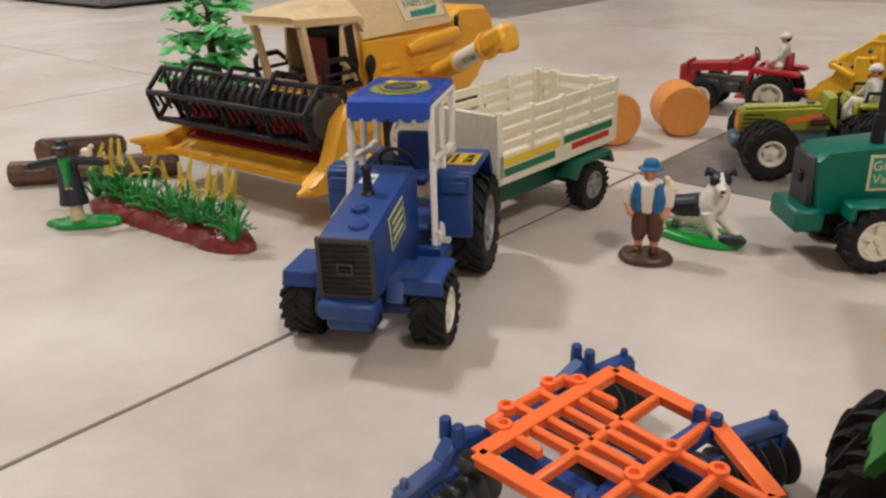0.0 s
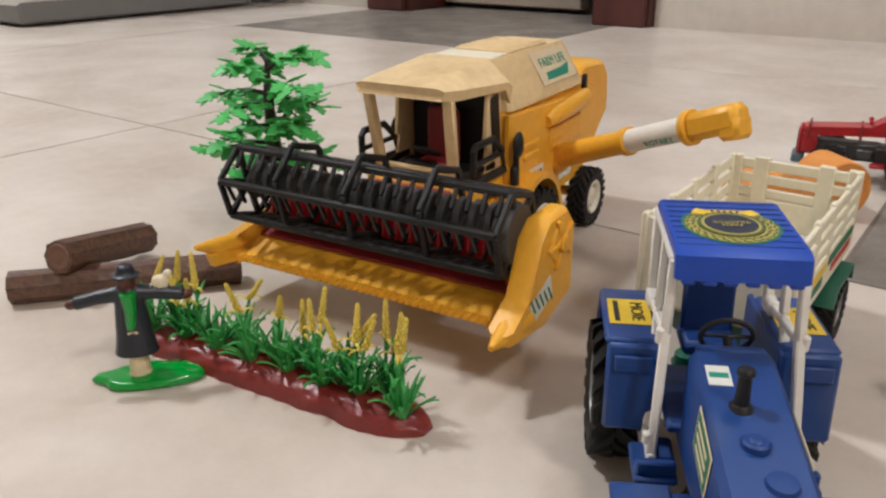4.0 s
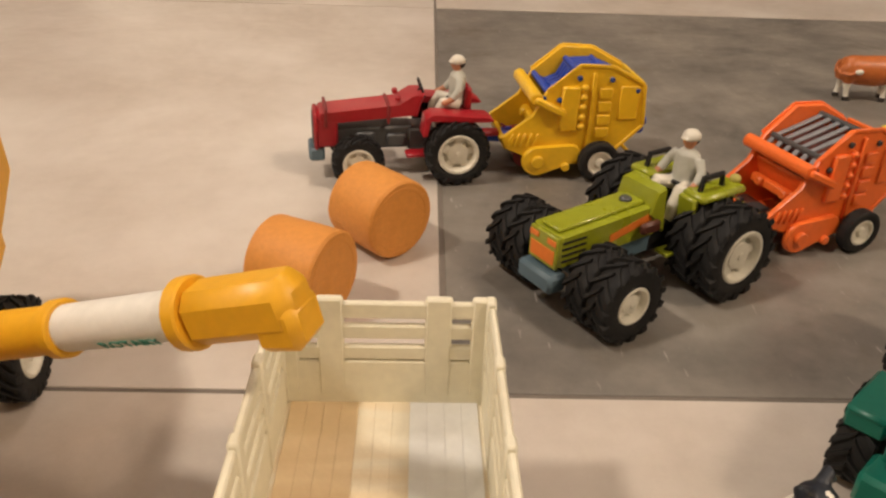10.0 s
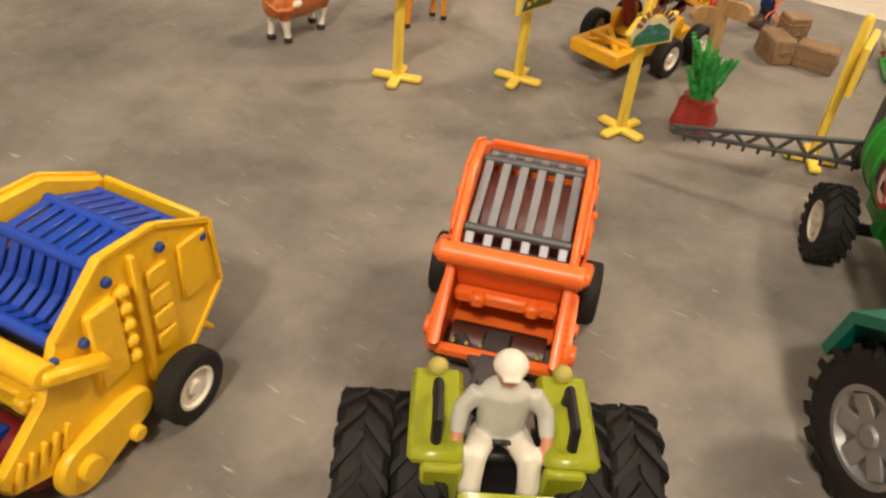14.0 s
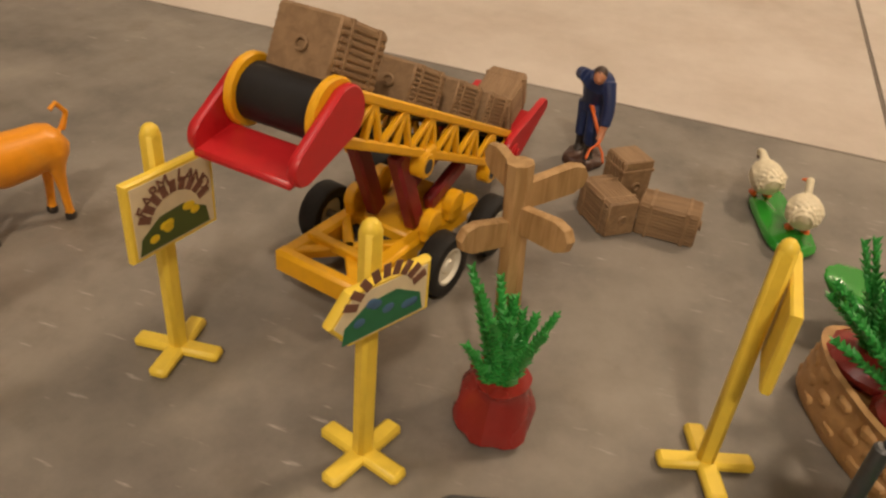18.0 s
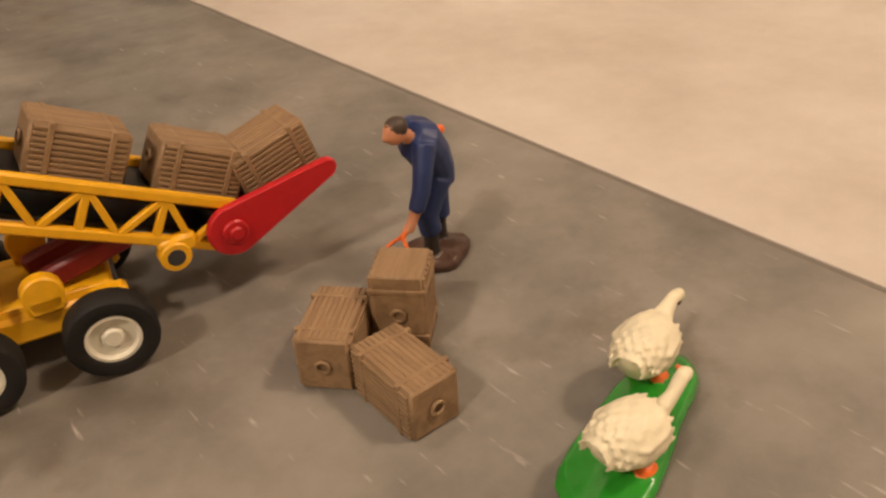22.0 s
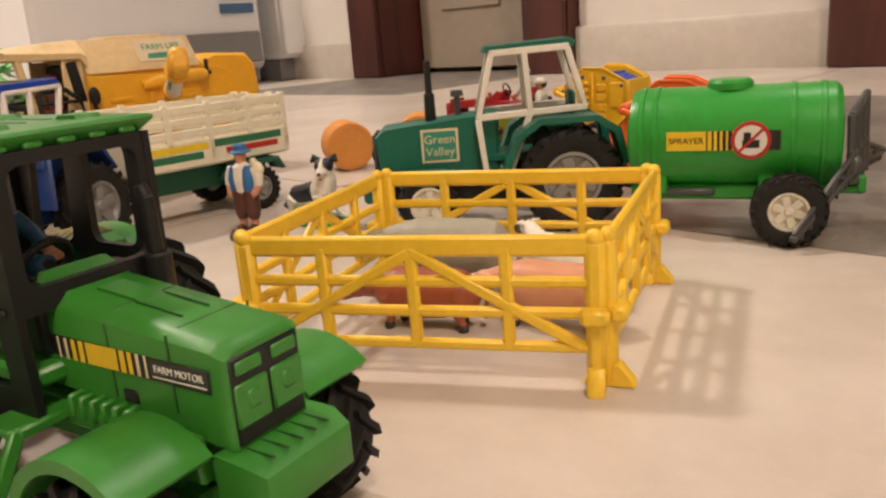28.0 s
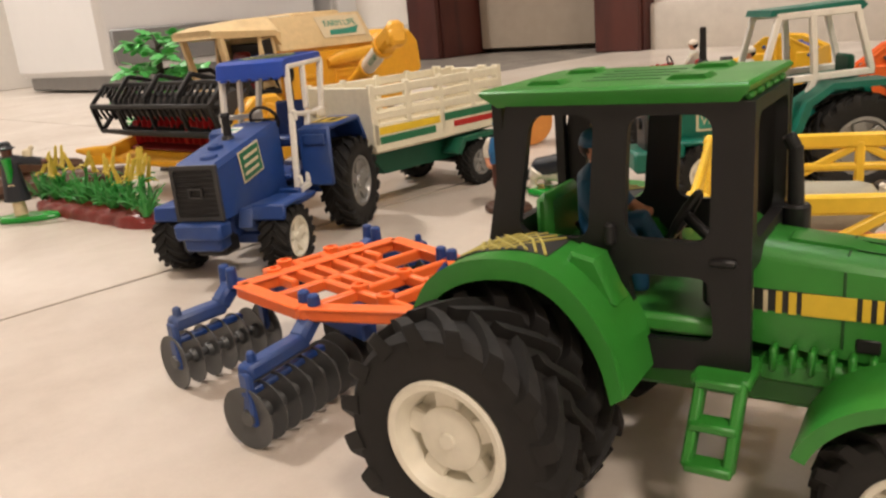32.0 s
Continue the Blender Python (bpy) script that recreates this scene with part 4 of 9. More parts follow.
# ---- farm trailer ----
tr = thing("toy_trailer", "cream slatted toy farm trailer on a green chassis", "toy trailer", -1.88, -9.92, -89.6, size=1.03)
L, W, Z0, Z1 = 5.2, 2.75, 3.3, 6.8
part("bed", Shape().box((0, 0, 3.3), (10.3, 5.4, 0.3), 0.06), CREAM_BED, tr, "stained cream bed with plank grooves")
# planks go from tan through cream to pale across the bed
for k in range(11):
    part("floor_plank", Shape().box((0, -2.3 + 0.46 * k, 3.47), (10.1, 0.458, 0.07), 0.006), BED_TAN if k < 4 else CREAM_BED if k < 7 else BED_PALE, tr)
for sd in (-1, 1):
    sp = part("side_panel", Shape().box((0, sd * W, 4.0), (10.5, 0.22, 1.5), 0.05), CREAM_LT, tr, "cream side board with a striped sticker")
    for k in range(3):
        part("slat", Shape().box((0, sd * W, 5.15 + 0.66 * k), (10.5, 0.2, 0.46 if k < 2 else 0.5), 0.06), CREAM_LT, sp)
    for x in (-5.1, -2.6, 0, 2.6, 5.1):
        part("side_post", Shape().box((x, sd * (W - 0.02), 5.2), (0.42, 0.26, 3.3), 0.06), CREAM_LT, sp)
    sticker("yellow_stripe", sp, (2.6, sd * (W + 0.125), 4.35), (4.6, 0.4), PRINT_YELLOW, "y+")
    sticker("green_stripe", sp, (2.8, sd * (W + 0.125), 3.85), (4.2, 0.4), PRINT_GREEN, "y+")
    sticker("green_stripe", sp, (-2.4, sd * (W + 0.125), 4.4), (4.6, 0.42), PRINT_GREEN, "y+")
    sticker("red_name_print", sp, (-2.6, sd * (W + 0.13), 3.9), (3.6, 0.34), PRINT_RED, "y+", "red printed bar")
for x, nm in ((L - 0.05, "front_board"), (-L + 0.05, "tailboard")):
    b = part(nm, Shape().box((x, 0, 4.1), (0.22, 5.3, 1.6), 0.05), CREAM_LT, tr)
    if nm == "front_board":
        part("panel", Shape().box((x, 0, 5.75), (0.22, 5.3, 1.9), 0.05), CREAM_LT, b)
    else:
        for k in range(3):
            part("slat", Shape().box((x, 0, 5.15 + 0.66 * k), (0.2, 5.3, 0.46 if k < 2 else 0.5), 0.06), CREAM_LT, b)
        for y in (-2.45, -1.4, 1.4, 2.45):
            part("upright", Shape().box((x, y, 5.3), (0.26, 0.7 if abs(y) < 2 else 0.4, 3.1), 0.06), CREAM_LT, b)
part("chassis", Shape().prism([(-4.6, 3.1), (4.9, 3.1), (3.9, 1.75), (-3.6, 1.7)], -1.7, 1.7, 0.1).box((5.6, 0, 2.4), (3.2, 0.8, 0.4), 0.1), TEAL_DK, tr, "dark green chassis")
part("tow_eye", Shape().cyl((7.2, 0, 2.2), (7.2, 0, 2.7), 0.4, None, 14), TEAL_DK, tr)
part("hitch_pin", Shape().cyl((3.6, 1.3, 3.1), (3.6, 1.3, 3.6), 0.3), TEAL_DK, tr)
for sd in (-1, 1):
    part("mudguard", Shape().prism([(-4.5, 2.3), (-4.1, 3.05), (-1.1, 3.05), (-0.55, 2.2), (-0.75, 2.1), (-1.25, 2.8), (-3.95, 2.8), (-4.3, 2.25)], sd * 1.9, sd * 3.3, 0.04), TEAL_DK, tr)
    tyre(tr, (-2.6, sd * 2.75, 1.35), 1.35, 1.1, RIM_GREY, 20, 0.55, sd, lug_h=0.07)
part("axle", Shape().cyl((-2.6, -2.6, 1.35), (-2.6, 2.6, 1.35), 0.2), BLACK, tr)
# ---- combine harvester ----
ch = thing("toy_combine_harvester", "yellow toy combine harvester with a cream roof and black reel", "toy harvester", -17.0, -8.6, -84.4)
part("body", Shape().prism([(4.2, 2.6), (4.2, 4.3), (2.4, 4.5), (2.4, 8.3), (1.6, 8.6), (-7.0, 8.6), (-10.4, 7.6), (-10.6, 4.2), (-8.0, 2.9)], -2.75, 2.75, 0.2), YELLOW, ch, "yellow harvester body")
part("rear_hood", Shape().prism([(-7.0, 8.4), (-8.4, 9.1), (-12.0, 8.9), (-12.9, 8.0), (-13.1, 5.8), (-11.0, 4.2), (-7.0, 4.4)], -2.5, 2.5, 0.35), YELLOW, ch)
for sd in (-1, 1):
    part("side_panel", Shape().prism([(2.5, 4.4), (2.5, 8.2), (-6.6, 7.9), (-6.9, 5.2), (-4.0, 4.0)], sd * 2.7, sd * 3.2, 0.15), YELLOW, ch)
    part("side_duct", Shape().tube([(-1.6, sd * 3.25, 7.2), (-2.6, sd * 3.3, 7.4), (-6.6, sd * 3.25, 7.6), (-7.2, sd * 3.1, 7.6)], [0.3, 0.5, 0.5, 0.42], 12), YELLOW, ch)
    part("louvre_frame", Shape().box((-4.3, sd * 3.2, 6.2), (4.2, 0.24, 1.2), 0.06), YELLOW, ch)
    for k in range(3):
        part("louvre", Shape().box((-4.3, sd * 3.34, 5.8 + 0.4 * k), (3.8, 0.08, 0.16), 0.03), YELLOW, ch)
    for k in range(2):
        part("rib", Shape().box((0.2, sd * 3.24, 5.9 + 0.55 * k), (1.8, 0.16, 0.32), 0.06), YELLOW, ch)
    part("wheel_arch", hollow_prism(Shape(), arch(2.45, 2.75, 30, 175, 10, 0.0, 2.3), sd * 2.5, sd * 3.9), YELLOW, ch)
    part("step_side", Shape().box((2.7, sd * 3.3, 3.9), (1.0, 1.1, 2.2), 0.1).box((2.9, sd * 3.3, 2.6), (0.4, 1.2, 0.5), 0.08), YELLOW, ch)
    for k in range(3):
        part("step", Shape().box((2.95, sd * 3.3, 2.6 + 0.6 * k), (0.3, 1.0, 0.16), 0.04), YELLOW, ch)
    h = Shape()
    h.tube([(6.1, sd * 3.1, 5.85), (6.1, sd * 3.1, 7.3), (5.9, sd * 3.1, 7.5), (4.2, sd * 3.1, 7.5), (3.3, sd * 3.1, 6.8), (3.0, sd * 3.1, 5.85), (6.1, sd * 3.1, 5.85)], 0.17, 8)
    h.beam((6.1, sd * 3.1, 6.7), (3.3, sd * 3.1, 6.7), 0.26, 0.2).beam((6.1, sd * 3.1, 5.9), (3.0, sd * 3.1, 5.9), 0.26, 0.3)
    part("handrail", h, BLACK, ch)
    m = Shape().ball((2.4, sd * 3.55, 6.9), (0.45, 0.22, 0.62), 12).cyl((2.4, sd * 3.45, 6.5), (2.4, sd * 3.45, 5.3), 0.16).box((2.4, sd * 3.4, 5.4), (0.45, 0.4, 1.1), 0.12)
    part("mirror", m, BLACK, ch)
    part("rear_lamp", Shape().box((-7.6, sd * 2.9, 8.1), (0.3, 0.3, 1.2), 0.08).box((-7.6, sd * 2.9, 7.7), (0.6, 0.5, 0.3), 0.08), BLACK, ch)
    sticker("white_code_sticker", ch, (-0.6, sd * 3.22, 4.75), (1.6, 0.9), PAPER_WHITE, "y+")
    for k in range(4):
        sticker("print_bar", ch, (-1.1 + 0.33 * k, sd * 3.24, 4.75), (0.2, 0.42), PRINT_BLUE, "y+")
    sticker("lower_sticker", ch, (-5.6, sd * 2.78, 3.9), (1.8, 1.0), PAPER_WHITE, "y+")
    tyre(ch, (0, sd * 3.35, 2.3), 2.3, 1.3, RIM, 20, 0.6, sd, lug_h=0.12, dish=True)
    tyre(ch, (-8.2, sd * 3.2, 1.8), 1.8, 1.2, RIM, 20, 0.55, sd, lug_h=0.12, dish=True)
part("rear_axle", Shape().cyl((-8.2, -3, 1.8), (-8.2, 3, 1.8), 0.3).box((-8.2, 0, 2.6), (0.9, 2.2, 1.4), 0.1), YELLOW, ch)
part("front_axle", Shape().cyl((0, -3, 2.3), (0, 3, 2.3), 0.4), BLACK, ch)
# cab
part("cab_floor", Shape().box((4.6, 0, 5.75), (3.0, 4.4, 0.3), 0.1), BLACK, ch)
part("cab_back", Shape().box((2.6, 0, 7.1), (0.3, 4.6, 3.8), 0.1), BLACK, ch, "black cab interior")
for sd in (-1, 1):
    part("cab_post", Shape().beam((5.95, sd * 2.0, 5.8), (6.7, sd * 2.15, 9.5), 0.5, 0.4), CREAM_AGED, ch)
    part("cab_post", Shape().beam((3.9, sd * 2.5, 7.0), (3.7, sd * 2.5, 9.4), 0.24, 0.22), CREAM_AGED, ch)
    part("side_rail", Shape().beam((5.9, sd * 2.2, 6.0), (3.0, sd * 2.5, 6.0), 0.3, 0.3), BLACK, ch)
    part("side_panel", Shape().prism([(2.4, 5.6), (4.1, 5.6), (3.7, 7.3), (3.75, 9.3), (2.4, 9.3)], sd * 2.42, sd * 2.56, 0.04), CREAM_AGED, ch)
    part("side_window", Shape().box((3.05, sd * 2.6, 7.9), (0.8, 0.12, 2.6), 0.1, (0, 8, 0)), BLACK, ch, "dark side window")
part("windscreen_sill", Shape().beam((5.95, -2.2, 6.0), (5.95, 2.2, 6.0), 0.4, 0.5), CREAM_AGED, ch)
part("driver_seat", Shape().box((4.2, 0, 5.9), (1.3, 1.8, 0.6), 0.15).box((3.5, 0, 7.2), (0.5, 1.8, 2.6), 0.2), RED_DK, ch, "dark red driver's seat")
part("steering_console", Shape().box((5.5, 0, 5.9), (0.5, 1.6, 1.0), 0.1).lathe([(0.7, 0), (0.7, 0.12)], (5.1, 0, 6.7), (-0.5, 0, 1), 18), BLACK, ch)
rf = Shape()
loft(rf, [[(x, -h, z0), (x, -h - 0.1, z1), (x, -t, z2), (x, t, z2), (x, h + 0.1, z1), (x, h, z0)]
          for x, h, z0, z1, t, z2 in ((7.3, 2.15, 9.7, 9.75, 2.0, 9.8), (7.4, 2.25, 9.55, 9.95, 2.05, 10.05), (6.4, 2.5, 9.45, 9.9, 1.75, 10.3), (2.6, 2.9, 9.35, 9.7, 1.7, 10.6), (2.2, 2.95, 8.7, 9.5, 1.7, 10.62))])
part("cab_roof", rf, CREAM_AGED, ch, "yellowed cream cab roof with worn paint")
tk = Shape()
tk.prism([(-3.0, 8.3), (-2.95, 8.6), (-1.7, 10.5), (1.7, 10.5), (2.95, 8.6), (3.0, 8.3)], 2.3, -7.0, 0.15, (1, 2, 0))
part("grain_tank_cover", tk, CREAM_AGED, ch, "cream grain tank cover")
lid = part("tank_lid", Shape().box((-2.6, 0, 10.56), (4.6, 3.2, 0.2), 0.06), CREAM_AGED, ch)
for k in range(7):
    part("lid_rib", Shape().box((-4.5 + 0.62 * k, 0, 10.68), (0.34, 3.0, 0.08), 0.02), CREAM_AGED, lid)
part("tank_lid", Shape().box((1.2, 0, 10.52), (2.4, 3.3, 0.1), 0.03, (0, 1, 0)), CREAM_LT, ch, "pale hatch with a taped edge")
part("platform_front", Shape().box((5.9, 0, 5.3), (1.1, 5.0, 0.85), 0.25).box((4.4, 0, 5.25), (3.4, 6.0, 0.9), 0.2), YELLOW, ch)
part("striped_sticker", Shape().box((6.46, 0, 5.3), (0.05, 4.3, 0.5), 0.01), PRINT_PINK, ch, "worn pink and red striped sticker")
for sd in (-1, 1):
    m0 = Matrix.Translation((-0.042, sd * 0.0237, 0.0957)) @ pose(0, 0, 0, 0, 0, 180 if sd > 0 else 0) @ pose(0, 0, 0, 58, 0, 0)
    st = new("farm_sticker", mesh_of("farm_sticker", Shape().box((0, 0, 0), (4.4, 1.85, 0.05), 0.02), PAPER))
    st.parent, st.matrix_basis = ch, m0
    tagged(st, "cream sticker with green lettering")
    gr = new("green_stroke", mesh_of("green_stroke", Shape().prism([(-1.5, -0.7), (1.2, -0.7), (1.75, -0.05), (0.6, -0.22), (-1.3, -0.28)], 0.03, 0.045, 0.004, (0, 1, 2)), PRINT_TEAL))
    gr.parent, gr.matrix_basis = st, Matrix()
    lettering("lettering", "FARM LIFE", 0.74, PRINT_TEAL, st, pose(0, 0.0026, 0.0004))
# unloading auger, swung out over the trailer
A, B = Vector((-3.6, 3.0, 4.95)), Vector((1.9, 14.0, 9.3))
D = (B - A).normalized()
part("auger_elbow", Shape().ball(A, (0.9, 0.9, 0.9), 16).cyl(A - Vector((0, 1.0, 1.0)), A, 0.8, 0.75), YELLOW, ch)
part("auger_tube", Shape().cyl(A, A + D * 5.8, 0.64, 0.56).cyl(A + D * 5.5, A + D * 5.9, 0.68), YELLOW, ch)
part("auger_sleeve", Shape().cyl(A + D * 5.8, A + D * 9.7, 0.54), CAB_WHITE, ch, "white band with printed lettering")
sp = Shape()
sp.cyl(A + D * 9.5, A + D * 9.9, 0.78)
up = Vector((0, 0, 1))
sp.beam(A + D * 9.7, A + D * 12.6, 1.2, 1.2, 0.3)
sp.beam(A + D * 11.6 - up * 0.35, A + D * 12.75 - up * 0.42, 1.15, 1.0, 0.2)
part("auger_spout", sp, YELLOW, ch)
side = D.cross(up).normalized()
mt = Matrix((D, (side.cross(D)), side)).transposed().to_4x4()
lettering("auger_lettering", "ROTARY", 0.46, PRINT_TEAL, ch, Matrix.Translation((A + D * 8.2 + side * 0.42 - up * 0.37) * U) @ mt @ pose(0, 0, 0, 38, 0, 0))
# header and reel
hd = part("header_trough", Shape().prism([(6.9, 3.0), (6.9, 5.6), (7.3, 5.7), (7.4, 3.9), (8.3, 3.1), (11.2, 2.5), (11.2, 2.3), (8.0, 2.5)], -7.7, 7.7, 0.1), YELLOW, ch, "raised yellow cutting header")
part("feeder_house", Shape().beam((3.4, 0, 3.6), (7.0, 0, 3.9), 3.2, 1.7, 0.2), YELLOW, ch)
for k in range(44):
    part("knife_tooth", Shape().prism([(11.0, -0.13), (11.55, 0), (11.0, 0.13)], 2.3, 2.48, 0.02, (0, 1, 2)).moved(Matrix.Translation((0, -7.4 + 0.344 * k, 0))), YELLOW, hd)
ad = part("header_auger", Shape().cyl((8.3, -7.5, 4.1), (8.3, 7.5, 4.1), 0.5, None, 16), RED_P, hd, "red auger behind the reel")
for k in range(20):
    sg = 1 if k < 10 else -1
    part("auger_flight", Shape().beam((8.3 - 0.9, -7.0 + 0.737 * k, 4.1), (8.3 + 0.9, -7.0 + 0.737 * k + 0.25 * sg, 4.1), 0.16, 1.75, 0.06), RED_P, ad)
part("inner_floor", Shape().beam((7.5, 0, 3.55), (9.4, 0, 3.02), 15.0, 0.12, 0.03), RED_DK, hd)
for k in range(9):
    part("back_slot", Shape().box((7.42, -6.4 + 1.6 * k, 4.8), (0.06, 0.9, 0.5), 0.02), CHARCOAL, hd)
for sd in (-1, 1):
    if sd < 0:
        sh = part("divider", Shape().prism([(6.7, 2.6), (6.7, 4.4), (8.2, 4.0), (11.2, 3.4), (12.6, 2.9), (12.4, 2.3), (9.5, 1.9)], -7.6, -8.2, 0.15), YELLOW, ch)
        part("divider_point", Shape().tube([(10.6, -7.9, 3.0), (12.1, -7.95, 3.2), (13.2, -8.0, 3.5)], [0.46, 0.4, 0.12], 12), YELLOW, sh)
        continue
    sh = part("divider", Shape().prism([(6.7, 2.6), (6.7, 5.8), (7.5, 6.6), (9.3, 6.6), (10.1, 6.0), (11.2, 3.7), (12.7, 2.9), (12.4, 2.3), (9.5, 1.9)], sd * 7.7, sd * 8.8, 0.22), YELLOW, ch, "yellow end divider")
    part("divider_point", Shape().tube([(10.8, sd * 8.25, 2.9), (12.2, sd * 8.25, 2.7), (13.3, sd * 8.25, 2.6)], [0.72, 0.5, 0.12], 12), YELLOW, sh)
    part("bearing_recess", Shape().cyl((8.4, sd * 8.72, 5.3), (8.4, sd * 8.92, 5.3), 0.9, 0.8, 20).cyl((8.4, sd * 8.8, 5.3), (8.4, sd * 9.15, 5.3), 0.35), YELLOW, sh)
    for k in range(5):
        a = 2 * math.pi * k / 5
        part("bearing_rib", Shape().beam((8.4, sd * 8.9, 5.3), (8.4 + 1.2 * math.cos(a), sd * 8.9, 5.3 + 1.1 * math.sin(a)), 0.22), YELLOW, sh)
    sticker("side_print", sh, (10.0, sd * 8.83, 3.4), (2.0, 1.0), PAPER_WHITE, "y+", "striped sticker", 20)
    for k in range(5):
        sticker("print_bar", sh, (9.2 + 0.4 * k, sd * 8.85, 3.4), (0.12, 0.8), PRINT_GREEN, "y+", "", 35)
RC = Vector((9.9, 0, 5.9))
rl = part("reel_shaft", Shape().cyl((9.9, -7.3, 5.9), (9.9, 7.3, 5.9), 0.46, None, 18), CHARCOAL, ch, "black pickup reel")
for k in range(20):
    y = -6.9 + 0.726 * k
    part("shaft_ring", Shape().cyl((9.9, y - 0.17, 5.9), (9.9, y + 0.17, 5.9), 0.7, None, 16), CHARCOAL, rl)
RR = 1.85
for k in range(6):
    a = 2 * math.pi * (k + 0.25) / 6
    c = RC + Vector((math.cos(a), 0, math.sin(a))) * RR
    part("reel_bar", Shape().beam(c + Vector((0, -7.5, 0)), c + Vector((0, 7.5, 0)), 0.3, 0.3, 0.06), BLACK, rl)
    b = a - math.pi / 3
    d = (RC + Vector((math.cos(b), 0, math.sin(b))) * RR - c).normalized() - Vector((math.cos(a), 0, math.sin(a))) * 0.12
    tine_me = mesh_of("tine", Shape().beam(c, c + Vector((0, 0.08, 0)) + d * 0.95, 0.19, 0.17, 0.04), BLACK)
    for j in range(21):
        tn = new("tine", tine_me)
        tn.parent = rl
        tn.location = (0, (-7.1 + 0.71 * j) * U, 0)
for y in (-7.5, -3.75, 0, 3.75, 7.5):
    for k in range(6):
        a, b = 2 * math.pi * (k + 0.25) / 6, 2 * math.pi * (k + 1.25) / 6
        p, q = (RC + Vector((math.cos(x), 0, math.sin(x))) * RR + Vector((0, y, 0)) for x in (a, b))
        part("reel_rim", Shape().beam(p, q, 0.24, 0.28, 0.05), BLACK, rl)
        if abs(y) > 7:
            part("reel_arm", Shape().beam(RC + Vector((0, y, 0)), p, 0.26, 0.3, 0.05), BLACK, rl)
part("reel_drive", Shape().cyl((9.9, 7.0, 5.9), (9.9, 7.7, 5.9), 1.4, 1.25, 20), CHARCOAL, rl)

# the body stands a little taller and the header a little narrower
for ob in ch.children_recursive:
    kind = ob.name.split(".")[0]
    if ob.type != "MESH" or kind in ("tyre", "rim", "tine", "tread_lug"):
        continue
    wide = 0.95 if max(abs(v.co.y) for v in ob.data.vertices) > 0.07 and max(v.co.x for v in ob.data.vertices) > 0.07 else 1.0
    low = kind in ("farm_sticker", "green_stroke", "lettering", "auger_lettering")
    if low:
        ob.location.z *= 1.07
        continue
    for v in ob.data.vertices:
        v.co.y *= wide
        v.co.z *= 1.0 if wide < 1 else 1.07
for ob in rl.children:
    if ob.name.startswith("tine"):
        ob.location.y *= 0.95

# ---- plastic tree ----
tree = thing("toy_tree", "small plastic tree with bright green leaf sprays", "toy tree", -28.6, -12.55)
trunk = Shape().tube([(0, 0, 0), (0.12, 0, 2.5), (-0.05, 0.12, 5), (-0.2, 0, 8), (0, 0, 10.4)], [0.6, 0.46, 0.42, 0.3, 0.12], 10)
trunk.lathe([(1.6, 0), (1.5, 0.25), (0.5, 0.6)], (0, 0, 0), (0, 0, 1), 16)
rng = random.Random(7)


def lobed_leaf(s, c, u, w, h):
    """A leaf with five lobes and a raised midrib, from its stalk c along u."""
    up = u.cross(w).normalized() * 0.05
    side = ((0.12, 0.1), (0.28, 0.42), (0.42, 0.22), (0.62, 0.46), (0.74, 0.2), (0.98, 0.22))
    rim_pts = [c] + [c + u * h * a + w * h * b for a, b in side] + [c + u * h * 1.2] + [c + u * h * a - w * h * b for a, b in side[::-1]]
    n = len(rim_pts)
    fs = [(i, (i + 1) % n, n + (i + 1) % n, n + i) for i in range(n)] + [(n + i, n + (i + 1) % n, 2 * n) for i in range(n)] + [tuple(range(n))[::-1]]
    s.add(rim_pts + [p + up for p in rim_pts] + [c + u * h * 0.5 + up * 2.6], fs)


# (height on the trunk, bearing, length, rise) of each leaf spray
sprays = []
for k in range(18):
    f = k / 17
    z = 4.2 + 6.0 * f
    ln = (3.7, 3.9, 3.3)[k % 3] * (1 if z < 8 else 1 - 0.2 * (z - 8)) * rng.uniform(0.88, 1.08)
    sprays.append((z, k * 2.4 + rng.uniform(-0.7, 0.7), ln, rng.uniform(-0.9, 1.5) if z < 8.5 else rng.uniform(0.2, 1.0)))
tr = part("trunk", trunk, BARK, tree, "dark brown bare trunk")
for z, a, ln, rise in sprays:
    d = polar(a)
    p0 = Vector((0, 0, z))
    p1 = p0 + d * ln + Vector((0, 0, rise))
    part("branch", Shape().tube([p0, p0.lerp(p1, 0.4) + Vector((0, 0, 0.3)), p1], [0.15, 0.1, 0.05], 6), BARK, tree)
    g = Shape()
    for j in range(7):
        f = 0.28 + 0.72 * j / 6
        c = p0.lerp(p1, f) + Vector((0, 0, 0.3 * math.sin(math.pi * f)))
        for sd in (-1, 1) if j < 6 else (0,):
            b = a + sd * rng.uniform(0.7, 1.25)
            u = (polar(b) + Vector((0, 0, rng.uniform(-0.8, 0.5)))).normalized()
            w = (Vector((-math.sin(b), math.cos(b), rng.uniform(-0.45, 0.45)))).normalized()
            lobed_leaf(g, c, u, w, rng.uniform(1.0, 1.5) * (1.0 - 0.15 * f))
    part("leaf_spray", g, TREE_LEAF, tree)

